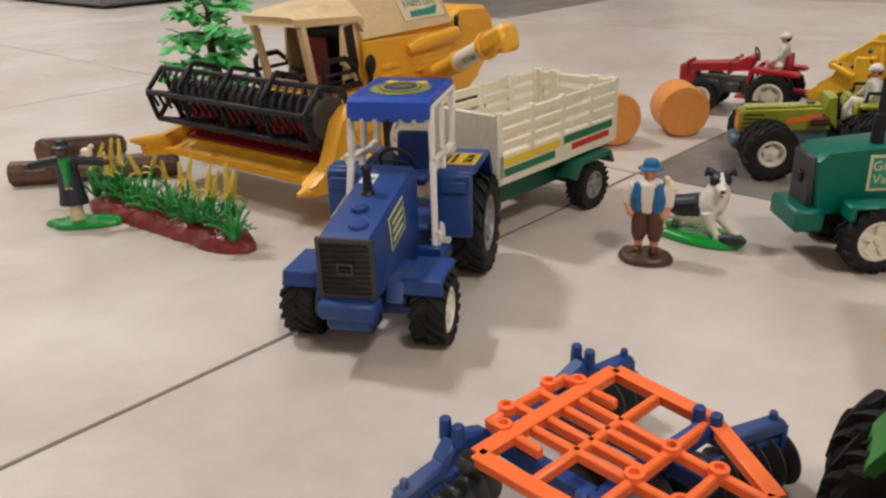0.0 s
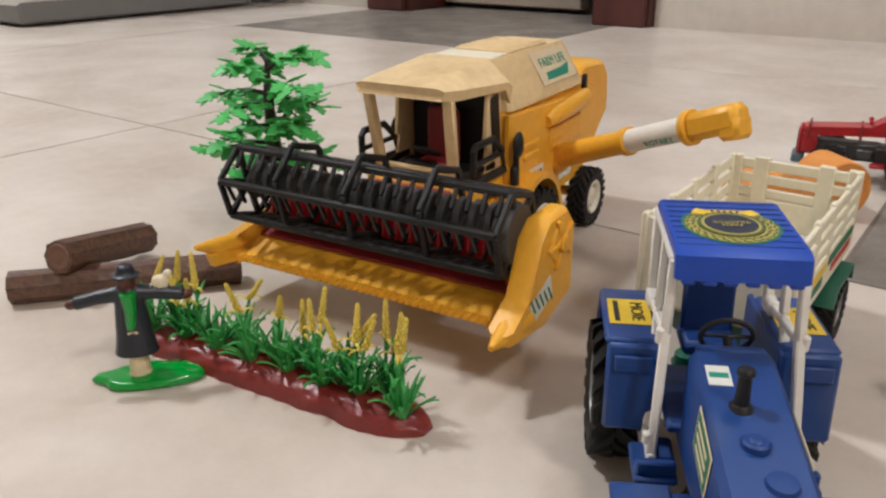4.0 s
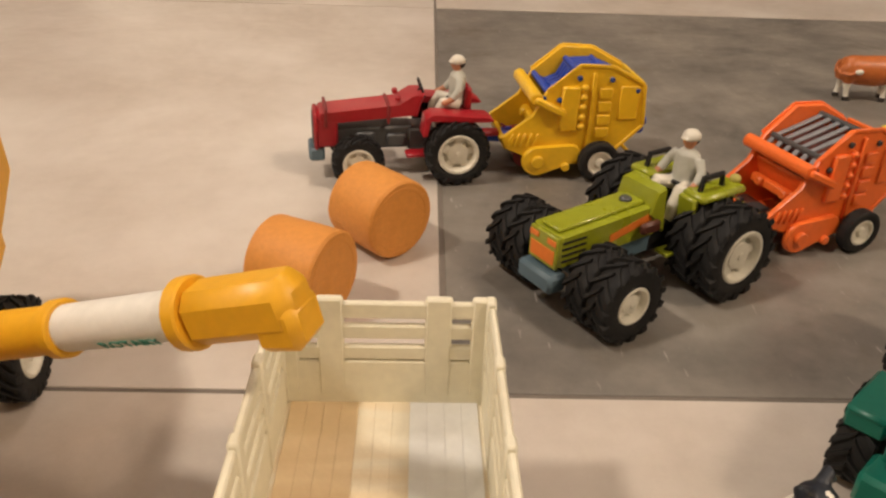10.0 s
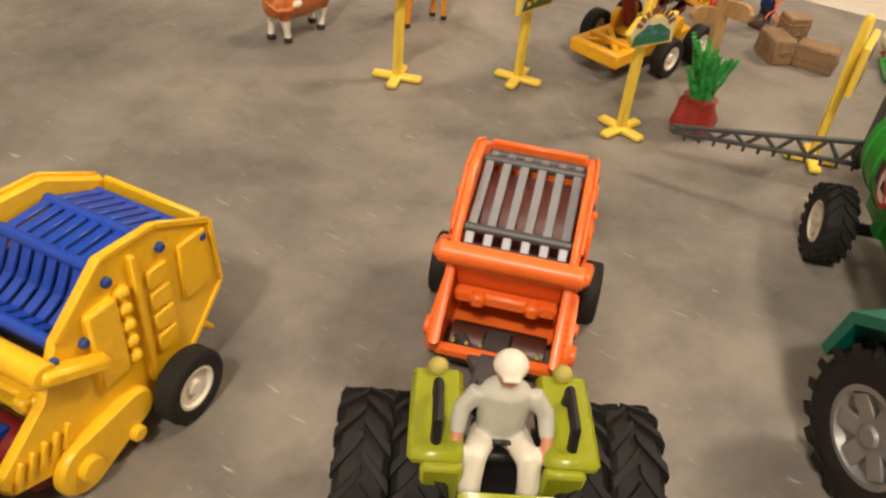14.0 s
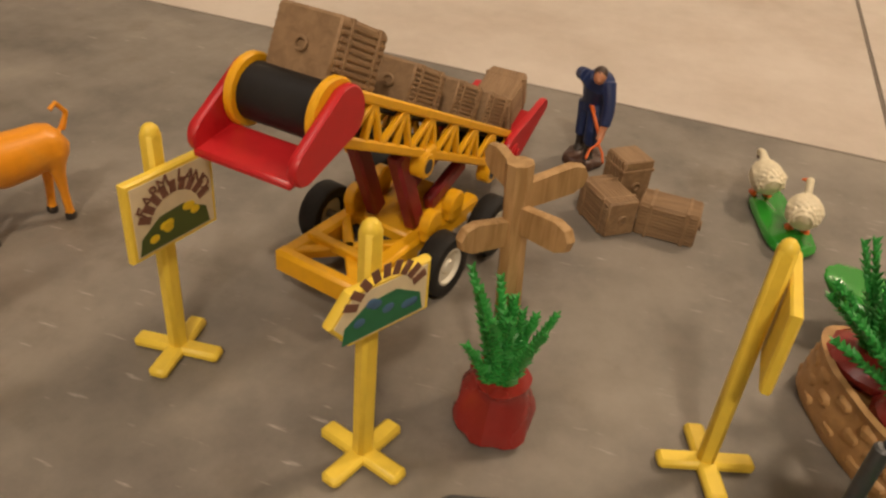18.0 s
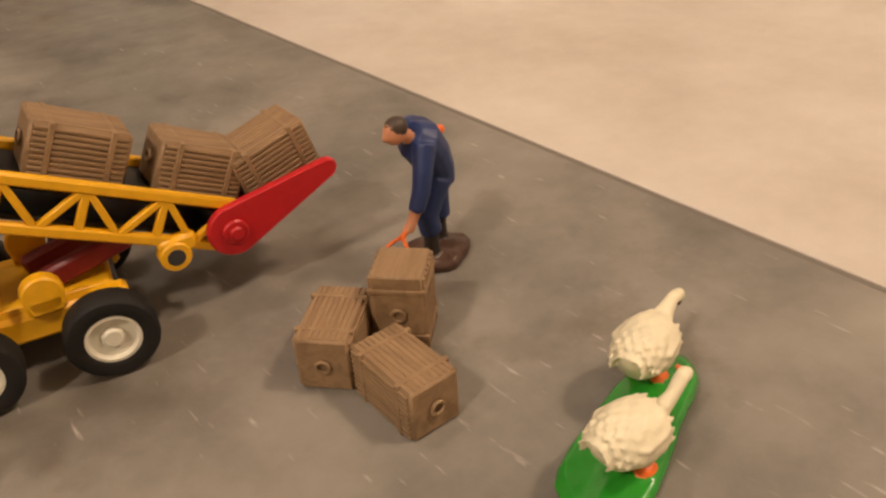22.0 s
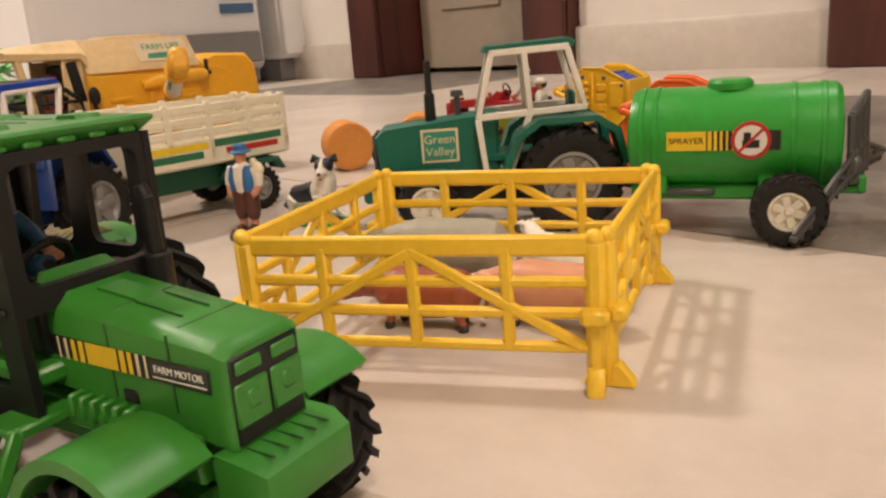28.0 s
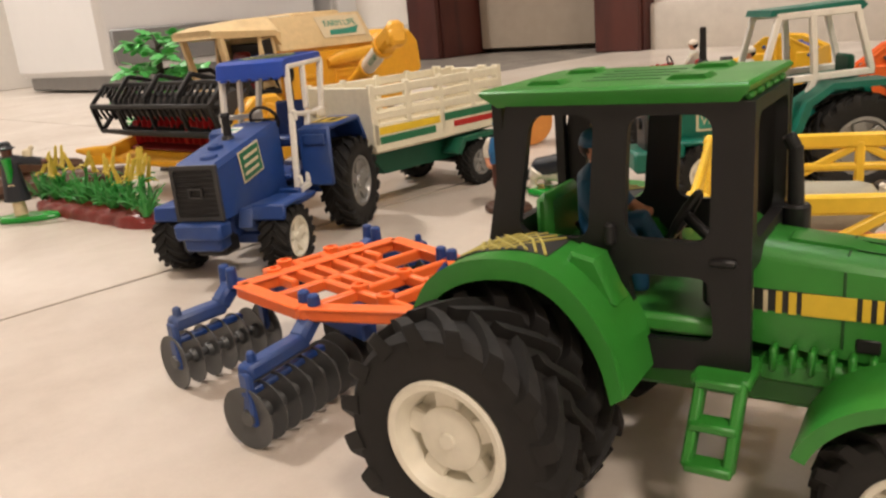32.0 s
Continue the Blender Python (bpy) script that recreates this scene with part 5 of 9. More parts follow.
# ---- logs ----
for (x0, y0, z0), (x1, y1, z1), r in (((-32.1, -27.1, 0.8), (-25.0, -18.7, 0.8), 0.8), ((-30.05, -25.5, 2.38), (-32.2, -19.4, 1.05), 0.82)):
    lg = thing("toy_log", "dark brown toy log with grooved bark", "toy log", x0, y0, 0, z0, "stacked logs")
    a, b = Vector((0, 0, 0)), Vector((x1 - x0, y1 - y0, z1 - z0))
    s = Shape()
    n = 18
    d = (b - a).normalized()
    w = d.cross(Vector((0, 0, 1))).normalized()
    v = w.cross(d)
    vs, fs = [], []
    for k in range(15):
        for i in range(n):
            t = 2 * math.pi * i / n
            q = r * (1 + (0.05 if i % 2 else -0.05) + 0.05 * noise.noise(Vector((k * 0.6, i * 0.9, x0))))
            vs.append(a.lerp(b, k / 14) + (w * math.cos(t) + v * math.sin(t)) * q)
    for k in range(14):
        for i in range(n):
            j = (i + 1) % n
            fs.append((k * n + i, k * n + j, k * n + n + j, k * n + n + i))
    s.add(vs, fs + [tuple(range(n))[::-1], tuple(14 * n + i for i in range(n))])
    part("bark", s, LOG, lg)
    for p, sg in ((a, -1), (b, 1)):
        part("end_grain", Shape().lathe([(r * 0.82, 0), (r * 0.78, 0.05), (r * 0.5, 0.05), (r * 0.45, 0.02), (r * 0.2, 0.05)], p, d * sg, 16), LOG_END, lg)


# ---- figures ----
def base_slab(s, rx, ry, h, lump=0.12, n=28, seed=1.0):
    """A low moulded stand with a wavy outline."""
    vs, fs = [], []
    for k, (q, z) in enumerate(((0.96, 0.0), (1.0, h * 0.45), (0.9, h * 0.9), (0.5, h), (0.02, h))):
        for i in range(n):
            t = 2 * math.pi * i / n
            w = 1 + lump * noise.noise(Vector((math.cos(t) * 1.4 + seed, math.sin(t) * 1.4, seed)))
            zz = z * (1 + 0.35 * noise.noise(Vector((math.cos(t) * q * 2, math.sin(t) * q * 2, seed + 5)))) if k > 1 else z
            vs.append((rx * q * w * math.cos(t), ry * q * w * math.sin(t), zz))
    for k in range(4):
        for i in range(n):
            j = (i + 1) % n
            fs.append((k * n + i, k * n + j, k * n + n + j, k * n + n + i))
    return s.add(vs, fs + [tuple(range(n))[::-1], tuple(4 * n + i for i in range(n))])


class Figure:
    """A doll: one mesh with several paints, kept by ranges of faces."""

    def __init__(self):
        self.s, self.marks, self.grain, self.wear = Shape(), [], 0.055, 4

    def paint(self, mat):
        self.marks.append((len(self.s.f), mat))
        return self.s

    def make(self, name, label, category, x, y, heading=0, z=0, size=1.0, group=""):
        ob = solo(name, self.s, self.marks[0][1], label, category, x, y, heading, z, group, size=size)
        mats = []
        for _, m in self.marks:
            if m not in mats:
                mats.append(m)
        ob.data.materials.clear()
        for m in mats:
            ob.data.materials.append(m)
        paints = []
        for i in range(len(self.s.f)):
            paints.append(mats.index([m for f, m in self.marks if f <= i][-1]))
        # melt the limbs into one moulded skin, then give each face the paint of the nearest built face
        tree = BVHTree.FromPolygons([Vector(v) * U for v in self.s.v], self.s.f)
        mod = ob.modifiers.new("moulding", "REMESH")
        mod.mode, mod.voxel_size, mod.use_smooth_shade = "VOXEL", self.grain * U, True
        soft = ob.modifiers.new("softening", "SMOOTH")
        soft.factor, soft.iterations = 0.5, self.wear
        skin = bpy.data.meshes.new_from_object(ob.evaluated_get(bpy.context.evaluated_depsgraph_get()))
        ob.modifiers.clear()
        rough = ob.data
        ob.data = skin
        skin.name = name
        bpy.data.meshes.remove(rough)
        skin.materials.clear()
        for m in mats:
            skin.materials.append(m)
        for p in skin.polygons:
            hit = tree.find_nearest(p.center)
            p.material_index = paints[hit[2]] if hit[2] is not None else 0
        skin.polygons.foreach_set("use_smooth", [True] * len(skin.polygons))
        return ob


def standing_man():
    f = Figure()
    base_slab(f.paint(BROWN_BASE), 1.1, 1.35, 0.45)
    for sd in (-1, 1):
        f.paint(BROWN).ball((0.2, sd * 0.42, 0.65), (0.42, 0.25, 0.2), 10)
        f.paint(SKIN).tube([(0, sd * 0.4, 0.6), (0, sd * 0.38, 1.3)], [0.2, 0.24], 10)
        f.paint(BROWN).tube([(0, sd * 0.38, 1.15), (0.02, sd * 0.4, 1.5), (0, sd * 0.36, 2.3), (0, sd * 0.3, 2.9)], [0.3, 0.4, 0.44, 0.46], 12)
        f.paint(WHITE_FIG).tube([(0, sd * 0.72, 4.0), (-0.05, sd * 0.98, 3.5), (0.05, sd * 1.02, 3.0)], [0.27, 0.29, 0.22], 10)
        f.paint(SKIN).tube([(0.05, sd * 1.02, 3.0), (0.25, sd * 0.85, 2.6), (0.35, sd * 0.7, 2.5)], [0.18, 0.18, 0.16], 8)
    f.paint(WHITE_FIG).tube([(0, 0, 2.7), (0.05, 0, 3.4), (0, 0, 4.05), (0, 0, 4.3)], [0.62, 0.66, 0.62, 0.3], 14, 0.75)
    for sd in (-1, 1):
        f.paint(JACKET).tube([(0.12, sd * 0.42, 2.75), (0.15, sd * 0.46, 3.4), (0.08, sd * 0.42, 4.1)], [0.36, 0.4, 0.3], 10)
    f.paint(JACKET).tube([(-0.2, 0, 2.75), (-0.2, 0, 3.5), (-0.12, 0, 4.15)], [0.56, 0.58, 0.4], 12)
    f.paint(SKIN).ball((0.05, 0, 4.62), (0.36, 0.33, 0.42), 12)
    f.paint(JACKET).lathe([(0.62, 0), (0.62, 0.08), (0.4, 0.12), (0.37, 0.42), (0.28, 0.5)], (0, 0, 4.82), (0, 0, 1), 18)
    f.paint(GOOSE).ball((-0.1, 0.95, 3.9), (0.3, 0.4, 0.42), 10, 0.3).ball((0.0, 0.8, 4.35), (0.22, 0.22, 0.2), 8)
    return f


standing_man().make("farmer_figurine", "toy farmer figurine in a blue waistcoat on a brown stand", "figurine", 7.5, -11.96, -70, size=0.96)

dg = Figure()
base_slab(dg.paint(GREEN_BASE), 2.9, 1.1, 0.45, 0.3, seed=4)
s = dg.paint(SHEEP)
d0 = len(dg.s.v)
for sd in (-1, 1):
    s.tube([(0.8, sd * 0.35, 1.7), (1.1 + 0.15 * sd, sd * 0.4, 1.1), (1.5 + 0.25 * sd, sd * 0.42, 0.6)], [0.46, 0.27, 0.2], 9).ball((1.68 + 0.25 * sd, sd * 0.42, 0.52), (0.32, 0.2, 0.15), 8)
    s.tube([(-1.3, sd * 0.35, 1.45), (-1.6, sd * 0.42, 1.0), (-1.3 + 0.3 * sd, sd * 0.42, 0.8), (-1.6 + 0.3 * sd, sd * 0.42, 0.5)], [0.5, 0.32, 0.22, 0.18], 9).ball((-1.4 + 0.3 * sd, sd * 0.42, 0.5), (0.32, 0.18, 0.14), 8)
s.tube([(-1.3, 0, 1.35), (-0.2, 0, 1.3), (0.8, 0, 1.4)], [0.5, 0.52, 0.55], 12)
s.tube([(0.5, 0, 1.7), (0.85, 0, 2.15), (1.05, 0, 2.75), (1.1, 0, 3.1)], [0.62, 0.74, 0.66, 0.5], 14)
s = dg.paint(COAT)
s.tube([(-1.85, 0, 1.4), (-1.5, 0, 1.55), (-0.6, 0, 1.65), (0.2, 0, 1.85), (0.6, 0, 2.1)], [0.3, 0.58, 0.66, 0.7, 0.46], 14)
s.tube([(-1.7, 0, 1.5), (-2.2, 0, 1.1), (-2.6, 0.1, 0.8), (-3.0, 0.2, 0.8)], [0.25, 0.24, 0.24, 0.1], 9)
i0 = len(dg.s.v)
dg.paint(COAT).ball((1.2, 0, 3.4), (0.58, 0.56, 0.45), 14)
s = dg.paint(SHEEP)
s.tube([(1.4, 0, 3.22), (1.8, 0, 3.1), (2.1, 0, 3.0)], [0.38, 0.28, 0.2], 11)
s.tube([(1.35, 0, 3.84), (1.68, 0, 3.55), (1.95, 0, 3.27)], [0.07, 0.12, 0.1], 8).ball((1.3, 0, 3.02), (0.5, 0.48, 0.26), 10)
dg.paint(HOOF).ball((2.2, 0, 3.08), (0.13, 0.13, 0.11), 8)
dg.paint(RED_P).ball((2.0, 0, 2.78), (0.17, 0.11, 0.07), 8)
for sd in (-1, 1):
    dg.paint(COAT).tube([(1.05, sd * 0.36, 3.68), (1.0, sd * 0.62, 3.88), (1.15, sd * 0.76, 3.6)], [0.24, 0.22, 0.1], 8)
dg.s.moved(Matrix.Translation((1.1, 0, 0)) @ Matrix.Rotation(radians(-62), 4, "Z") @ Matrix.Translation((-1.1, 0, 0)), i0)
dg.s.moved(Matrix.Translation((-0.3, 0, 0)), d0)
dg.paint(COAT).ball((1.9, -0.7, 0.6), (0.75, 0.28, 0.28), 10, 0.3)
dg.make("dog_figurine", "black and white sheepdog figurine on a green grass stand", "figurine", 8.3, -7.9, 6, size=0.98)

sc = Figure()
base_slab(sc.paint(GREEN_BASE), 0.9, 2.3, 0.4, 0.3, seed=9)
sc.s.moved(Matrix.Translation((0, 0.5, 0)))
s = sc.paint(GOAT)
s.tube([(0, 0, 0.3), (0, 0, 1.2), (0, 0, 2.4)], [0.42, 0.38, 0.5], 10)
s = sc.paint(COAT)
s.tube([(0, 0, 1.3), (0, 0, 2.0), (0, 0, 3.2), (0, 0, 4.05)], [0.85, 0.72, 0.6, 0.5], 12, 0.7)
for sd in (-1, 1):
    s.tube([(0, sd * 0.3, 3.85), (0, sd * 1.15, 3.75), (0, sd * 1.95, 3.6)], [0.32, 0.28, 0.27], 9)
    sc.paint(BROWN).ball((0, sd * 2.08, 3.57), (0.2, 0.26, 0.2), 8, 0.3)
    s = sc.paint(COAT)
sc.paint(GREEN_BASE).tube([(0.4, 0, 4.0), (0.46, 0.05, 3.3), (0.42, -0.05, 2.5)], [0.3, 0.22, 0.12], 8)
sc.paint(BROWN).ball((0.05, 0, 4.4), (0.36, 0.36, 0.42), 10)
sc.paint(COAT).lathe([(0.55, 0), (0.54, 0.08), (0.36, 0.12), (0.3, 0.4), (0.16, 0.48)], (0, 0, 4.55), (0, 0, 1), 16)
sc.paint(GOOSE).ball((0, 1.2, 4.2), (0.22, 0.35, 0.28), 8).ball((0, 1.5, 4.5), (0.16, 0.18, 0.16), 8)
sc.make("scarecrow_figurine", "scarecrow figurine in a dark coat on a green stand", "figurine", -20.5, -27.7, -40, size=1.03)

# ---- strip of wheat in red-brown soil ----
wh = thing("wheat_bed", "strip of plastic wheat in red-brown soil", "toy crop", -16.25, -24.45, 6)
s = Shape()
vs, fs, n = [], [], 22
for k in range(61):
    x = -7.45 + 14.9 * k / 60
    e = min(1.0, math.sqrt(min(k, 60 - k) / 7 + 0.06))
    for i in range(n):
        t = math.pi * i / (n - 1)
        q = 1 + 0.16 * noise.noise(Vector((x * 0.7, 0, 2))) + 0.07 * noise.noise(Vector((x * 2.0, i * 0.9, 7))) + 0.035 * math.sin(3.2 * x + 0.9 * i)
        vs.append((x, math.cos(t) * 1.2 * e * q, max(0, math.sin(t)) ** 0.55 * 0.92 * e * q))
for k in range(60):
    for i in range(n - 1):
        fs.append((k * n + i, k * n + i + 1, k * n + n + i + 1, k * n + n + i))
    fs.append((k * n + n - 1, k * n, k * n + n, k * n + 2 * n - 1))
s.add(vs, fs + [tuple(range(n)), tuple(60 * n + i for i in range(n))[::-1]])
part("soil_strip", s, SOIL, wh, "dark red-brown moulded soil strip")
rng = random.Random(11)


def blade(s, p, d, reach, rise, w, droop):
    """A strap leaf with a folded midrib that rises, leans out along d and droops at its tip."""
    q = Vector((-d.y, d.x, 0))
    vs, fs = [], []
    for k in range(7):
        f = k / 6
        c = p + d * reach * f ** 1.25 + Vector((0, 0, rise * f - droop * f ** 3))
        ww = w * (0.75, 0.95, 1.0, 1.0, 0.9, 0.65, 0.12)[k]
        vs += [c - q * ww, c + Vector((0, 0, 0.05)), c + q * ww, c - Vector((0, 0, 0.04))]
    for k in range(6):
        for i in range(4):
            j = (i + 1) % 4
            fs.append((4 * k + i, 4 * k + j, 4 * k + 4 + j, 4 * k + 4 + i))
    s.add(vs, fs + [(3, 2, 1, 0), (24, 25, 26, 27)])


def wheat_ear(p, d, ln):
    """A braided ear of seeds that tapers to its tip."""
    e = Shape().tube([p, p + d * ln], [0.06, 0.03], 6)
    for j in range(9):
        for m in range(4):
            b = j * 0.8 + m * math.pi / 2
            o = Vector((math.cos(b), math.sin(b), 0)) * (0.12 - 0.009 * j)
            e.tube([p + d * ln * j / 9.5 + o * 0.6, p + d * ln * (j + 0.6) / 9.5 + o * 1.15, p + d * ln * (j + 1.3) / 9.5 + o * 0.9], [0.035, 0.062, 0.015], 5)
    return e


for c in range(15):
    x, y = -6.6 + 13.2 * c / 14 + rng.uniform(-0.25, 0.25), (0.35 if c % 2 else -0.3) + rng.uniform(-0.15, 0.15)
    g = Shape()
    root = Vector((x, y, 0.7))
    for k in range(24):
        a = k * 2.4 + rng.uniform(-0.3, 0.3)
        blade(g, root + polar(a) * 0.18, polar(a), rng.uniform(0.3, 1.3), rng.uniform(1.0, 2.15), rng.uniform(0.085, 0.12), rng.uniform(0.0, 0.75))
    tall = (2, 1, 2, 1, 0, 1, 1, 1, 0, 1, 2, 2, 2, 2, 2)[c]
    ears = []
    for k in range(tall):
        a = rng.uniform(0, 6.28)
        lean = polar(a) * rng.uniform(0.15, 0.6)
        h = rng.uniform(1.5, 2.5)
        p = root + polar(a + 2) * 0.2
        q = p + lean * h * 0.5 + Vector((0, 0, h))
        g.tube([p, p.lerp(q, 0.5) - lean * 0.15, q], [0.085, 0.075, 0.065], 7)
        for j in range(3):
            blade(g, p.lerp(q, 0.35 + 0.2 * j), polar(a + 2.3 * j + 1), rng.uniform(0.5, 0.95), rng.uniform(0.5, 0.9), 0.085, rng.uniform(0.1, 0.7))
        ears.append((q, (lean * rng.uniform(0.6, 1.6) + Vector((0, 0, 1))).normalized(), a))
    pl = part("wheat_plant", g, WHEAT_LEAF, wh)
    for q, d, a in ears:
        e = wheat_ear(q, d, rng.uniform(1.2, 1.6))
        for j in range(2):
            blade(e, q - d * 0.15, polar(a + 3 * j + 0.6), 0.6, 0.55, 0.08, 0.5)
        part("wheat_ear", e, WHEAT_EAR, pl, "golden yellow wheat ear")


# ---- round bales ----
def bale(x, y, heading, label, seed):
    b = thing("toy_bale", label, "toy bale", x, y, heading, group="round bales")
    n, r = 40, 1.86
    prof = [(r * 0.95, -1.52), (r, -1.42), (r * 1.0, -0.4), (r * 1.01, 0.4), (r, 1.42), (r * 0.95, 1.52)]
    s = Shape().lathe(prof, (0, 0, r), (1, 0, 0), n)
    s.v = [(p[0], p[1] * (1 + 0.02 * noise.noise(Vector(p) * 0.7 + Vector((seed, 0, 0)))), p[2] * (1 + 0.02 * noise.noise(Vector(p) * 0.7))) for p in s.v]
    low = min(p[2] for p in s.v)
    s.v = [(p[0], p[1], p[2] - low) for p in s.v]
    part("roll", s, BALE, b)
    for k in range(9):
        part("wrap_line", Shape().lathe([(r * 1.004, 0), (r * 1.012, 0.05), (r * 1.004, 0.1)], (-1.3 + 0.31 * k, 0, r), (1, 0, 0), 36), BALE, b)
    for e in (-1, 1):
        part("end_groove", Shape().lathe([(1.6, 0), (1.58, 0.03), (1.45, 0.03), (1.43, 0)], (e * 1.51, 0, r), (e, 0, 0), 32), BALE, b)


bale(-5.74, 5.46, -27, "ochre plastic round bale lying on the pale tiles", 1.0)
bale(-2.91, 10.79, -47, "ochre plastic round bale beside the red tractor", 4.0)


def driver(cloth_top, cloth_leg, hat, name, label, x, y, heading, z, group="tractor drivers", size=1.12):
    """A seated driver doll with its arms held forward."""
    f = Figure()
    f.paint(cloth_top).tube([(0, 0, 0.1), (0.02, 0, 0.8), (0, 0, 1.5), (0, 0, 1.7)], [0.5, 0.55, 0.52, 0.25], 12, 0.75)
    for sd in (-1, 1):
        f.paint(cloth_leg).tube([(0, sd * 0.3, 0.15), (0.85, sd * 0.58, 0.3), (1.1, sd * 0.6, -0.2), (1.15, sd * 0.55, -0.9)], [0.32, 0.28, 0.25, 0.2], 9)
        f.paint(cloth_top).tube([(0, sd * 0.55, 1.4), (0.12, sd * 0.86, 0.95), (0.4, sd * 0.92, 0.6)], [0.21, 0.2, 0.18], 8)
        f.paint(SKIN).tube([(0.4, sd * 0.92, 0.6), (0.78, sd * 0.95, 0.42), (0.95, sd * 0.95, 0.42)], [0.15, 0.14, 0.12], 7)
    f.paint(SKIN).ball((0.06, 0, 2.05), (0.3, 0.27, 0.34), 12)
    f.paint(BLACK).ball((-0.1, 0, 2.1), (0.27, 0.28, 0.3), 10)
    f.paint(hat).lathe([(0.36, 0), (0.37, 0.06), (0.33, 0.2), (0.2, 0.33), (0.05, 0.37)], (0.02, 0, 2.12), (0, 0, 1), 18)
    f.paint(hat).box((0.34, 0, 2.15), (0.3, 0.42, 0.06), 0.02)
    f.paint(BLACK).lathe([(0.54, 0), (0.54, 0.1)], (0.0, 0, 0.28), (0, 0, 1), 14, 0.75)
    return f.make(name, label, "figurine", x, y, heading, z, size, group)


# ---- red tractor ----
rt = thing("toy_tractor", "red toy tractor with a grey engine and ivory wheels", "toy tractor", 0.51, 20.19, 190, size=1.05)
part("hood", Shape().prism([(1.9, 3.3), (6.9, 3.0), (7.1, 3.3), (6.9, 3.6), (2.8, 3.92), (2.0, 4.4), (1.5, 4.4)], -0.9, 0.9, 0.15), RED, rt)
part("nose", Shape().box((6.55, 0, 2.5), (1.1, 1.84, 1.5), 0.12), RED, rt)
part("grille", Shape().box((7.1, 0, 2.6), (0.25, 1.9, 1.9), 0.1), RED, rt)
part("grille_mesh", Shape().box((7.24, 0, 2.6), (0.08, 1.3, 1.4), 0.05), GREY_DK, rt)
for x in (3.4, 6.6):
    part("hood_band", Shape().box((x, 0, 3.1 + 0.03 * (7 - x)), (0.16, 2.02, 1.0), 0.04).moved(Matrix.Translation((0, 0, 0.25))), RED_DK, rt)
part("engine", Shape().box((4.2, 0, 2.1), (4.2, 1.3, 1.2), 0.1).box((5.1, 0, 1.5), (1.2, 2.6, 0.4), 0.08).box((3.0, 0.75, 2.0), (1.0, 0.3, 0.7), 0.1)
     .box((4.6, -0.75, 2.1), (1.0, 0.3, 0.8), 0.1).box((4.6, 0.75, 2.1), (1.0, 0.3, 0.8), 0.1), GREY_DK, rt, "dark grey engine block")
part("front_weight", Shape().box((7.1, 0, 1.35), (0.8, 1.7, 0.7), 0.12), STEEL_BLUE, rt)
part("gearbox", Shape().box((1.0, 0, 2.0), (2.8, 1.6, 1.2), 0.12).cyl((0, -2, 1.65), (0, 2, 1.65), 0.45), GREY_DK, rt)
for sd in (-1, 1):
    part("mudguard", Shape().prism([(-1.9, 3.3), (-1.6, 3.5), (1.3, 3.75), (1.65, 3.55), (1.8, 2.6), (1.6, 2.6), (1.4, 3.4), (-1.6, 3.25)], sd * 0.9, sd * 2.1, 0.04), RED, rt)
    part("step", Shape().box((2.0, sd * 1.5, 1.5), (1.2, 0.8, 0.2), 0.05), RED, rt)
    part("lamp", Shape().box((2.9, sd * 0.6, 4.2), (0.3, 0.3, 0.3), 0.08), RED, rt)
    tyre(rt, (0, sd * 2.0, 1.7), 1.7, 1.1, RIM, 16, 0.6, sd, lug_h=0.14, dish=True)
    tyre(rt, (5.1, sd * 1.9, 1.34), 1.34, 1.0, RIM, 16, 0.58, sd, lug_h=0.1, dish=True)
part("seat", Shape().box((-0.2, 0, 3.3), (1.2, 1.3, 0.3), 0.1).box((-0.8, 0, 4.0), (0.35, 1.5, 1.3), 0.12), RED, rt)
part("steering_wheel", Shape().tube([(1.6 + 0.15 * math.sin(a), 0.5 * math.cos(a), 4.5 + 0.48 * math.sin(a)) for a in [2 * math.pi * k / 16 for k in range(17)]], 0.07, 6)
     .cyl((1.6, 0, 4.5), (2.0, 0, 4.0), 0.1), BLACK, rt)
part("axle", Shape().cyl((5.1, -1.9, 1.25), (5.1, 1.9, 1.25), 0.2), BLACK, rt)
part("drawbar", Shape().box((-1.9, 0, 1.9), (1.6, 0.6, 0.3), 0.06), RED, rt)
driver(GREY_FIG, WHITE_FIG, WHITE_FIG, "driver_figurine", "white capped driver figurine seated on the red tractor", 0.85, 20.25, 190, 3.72)


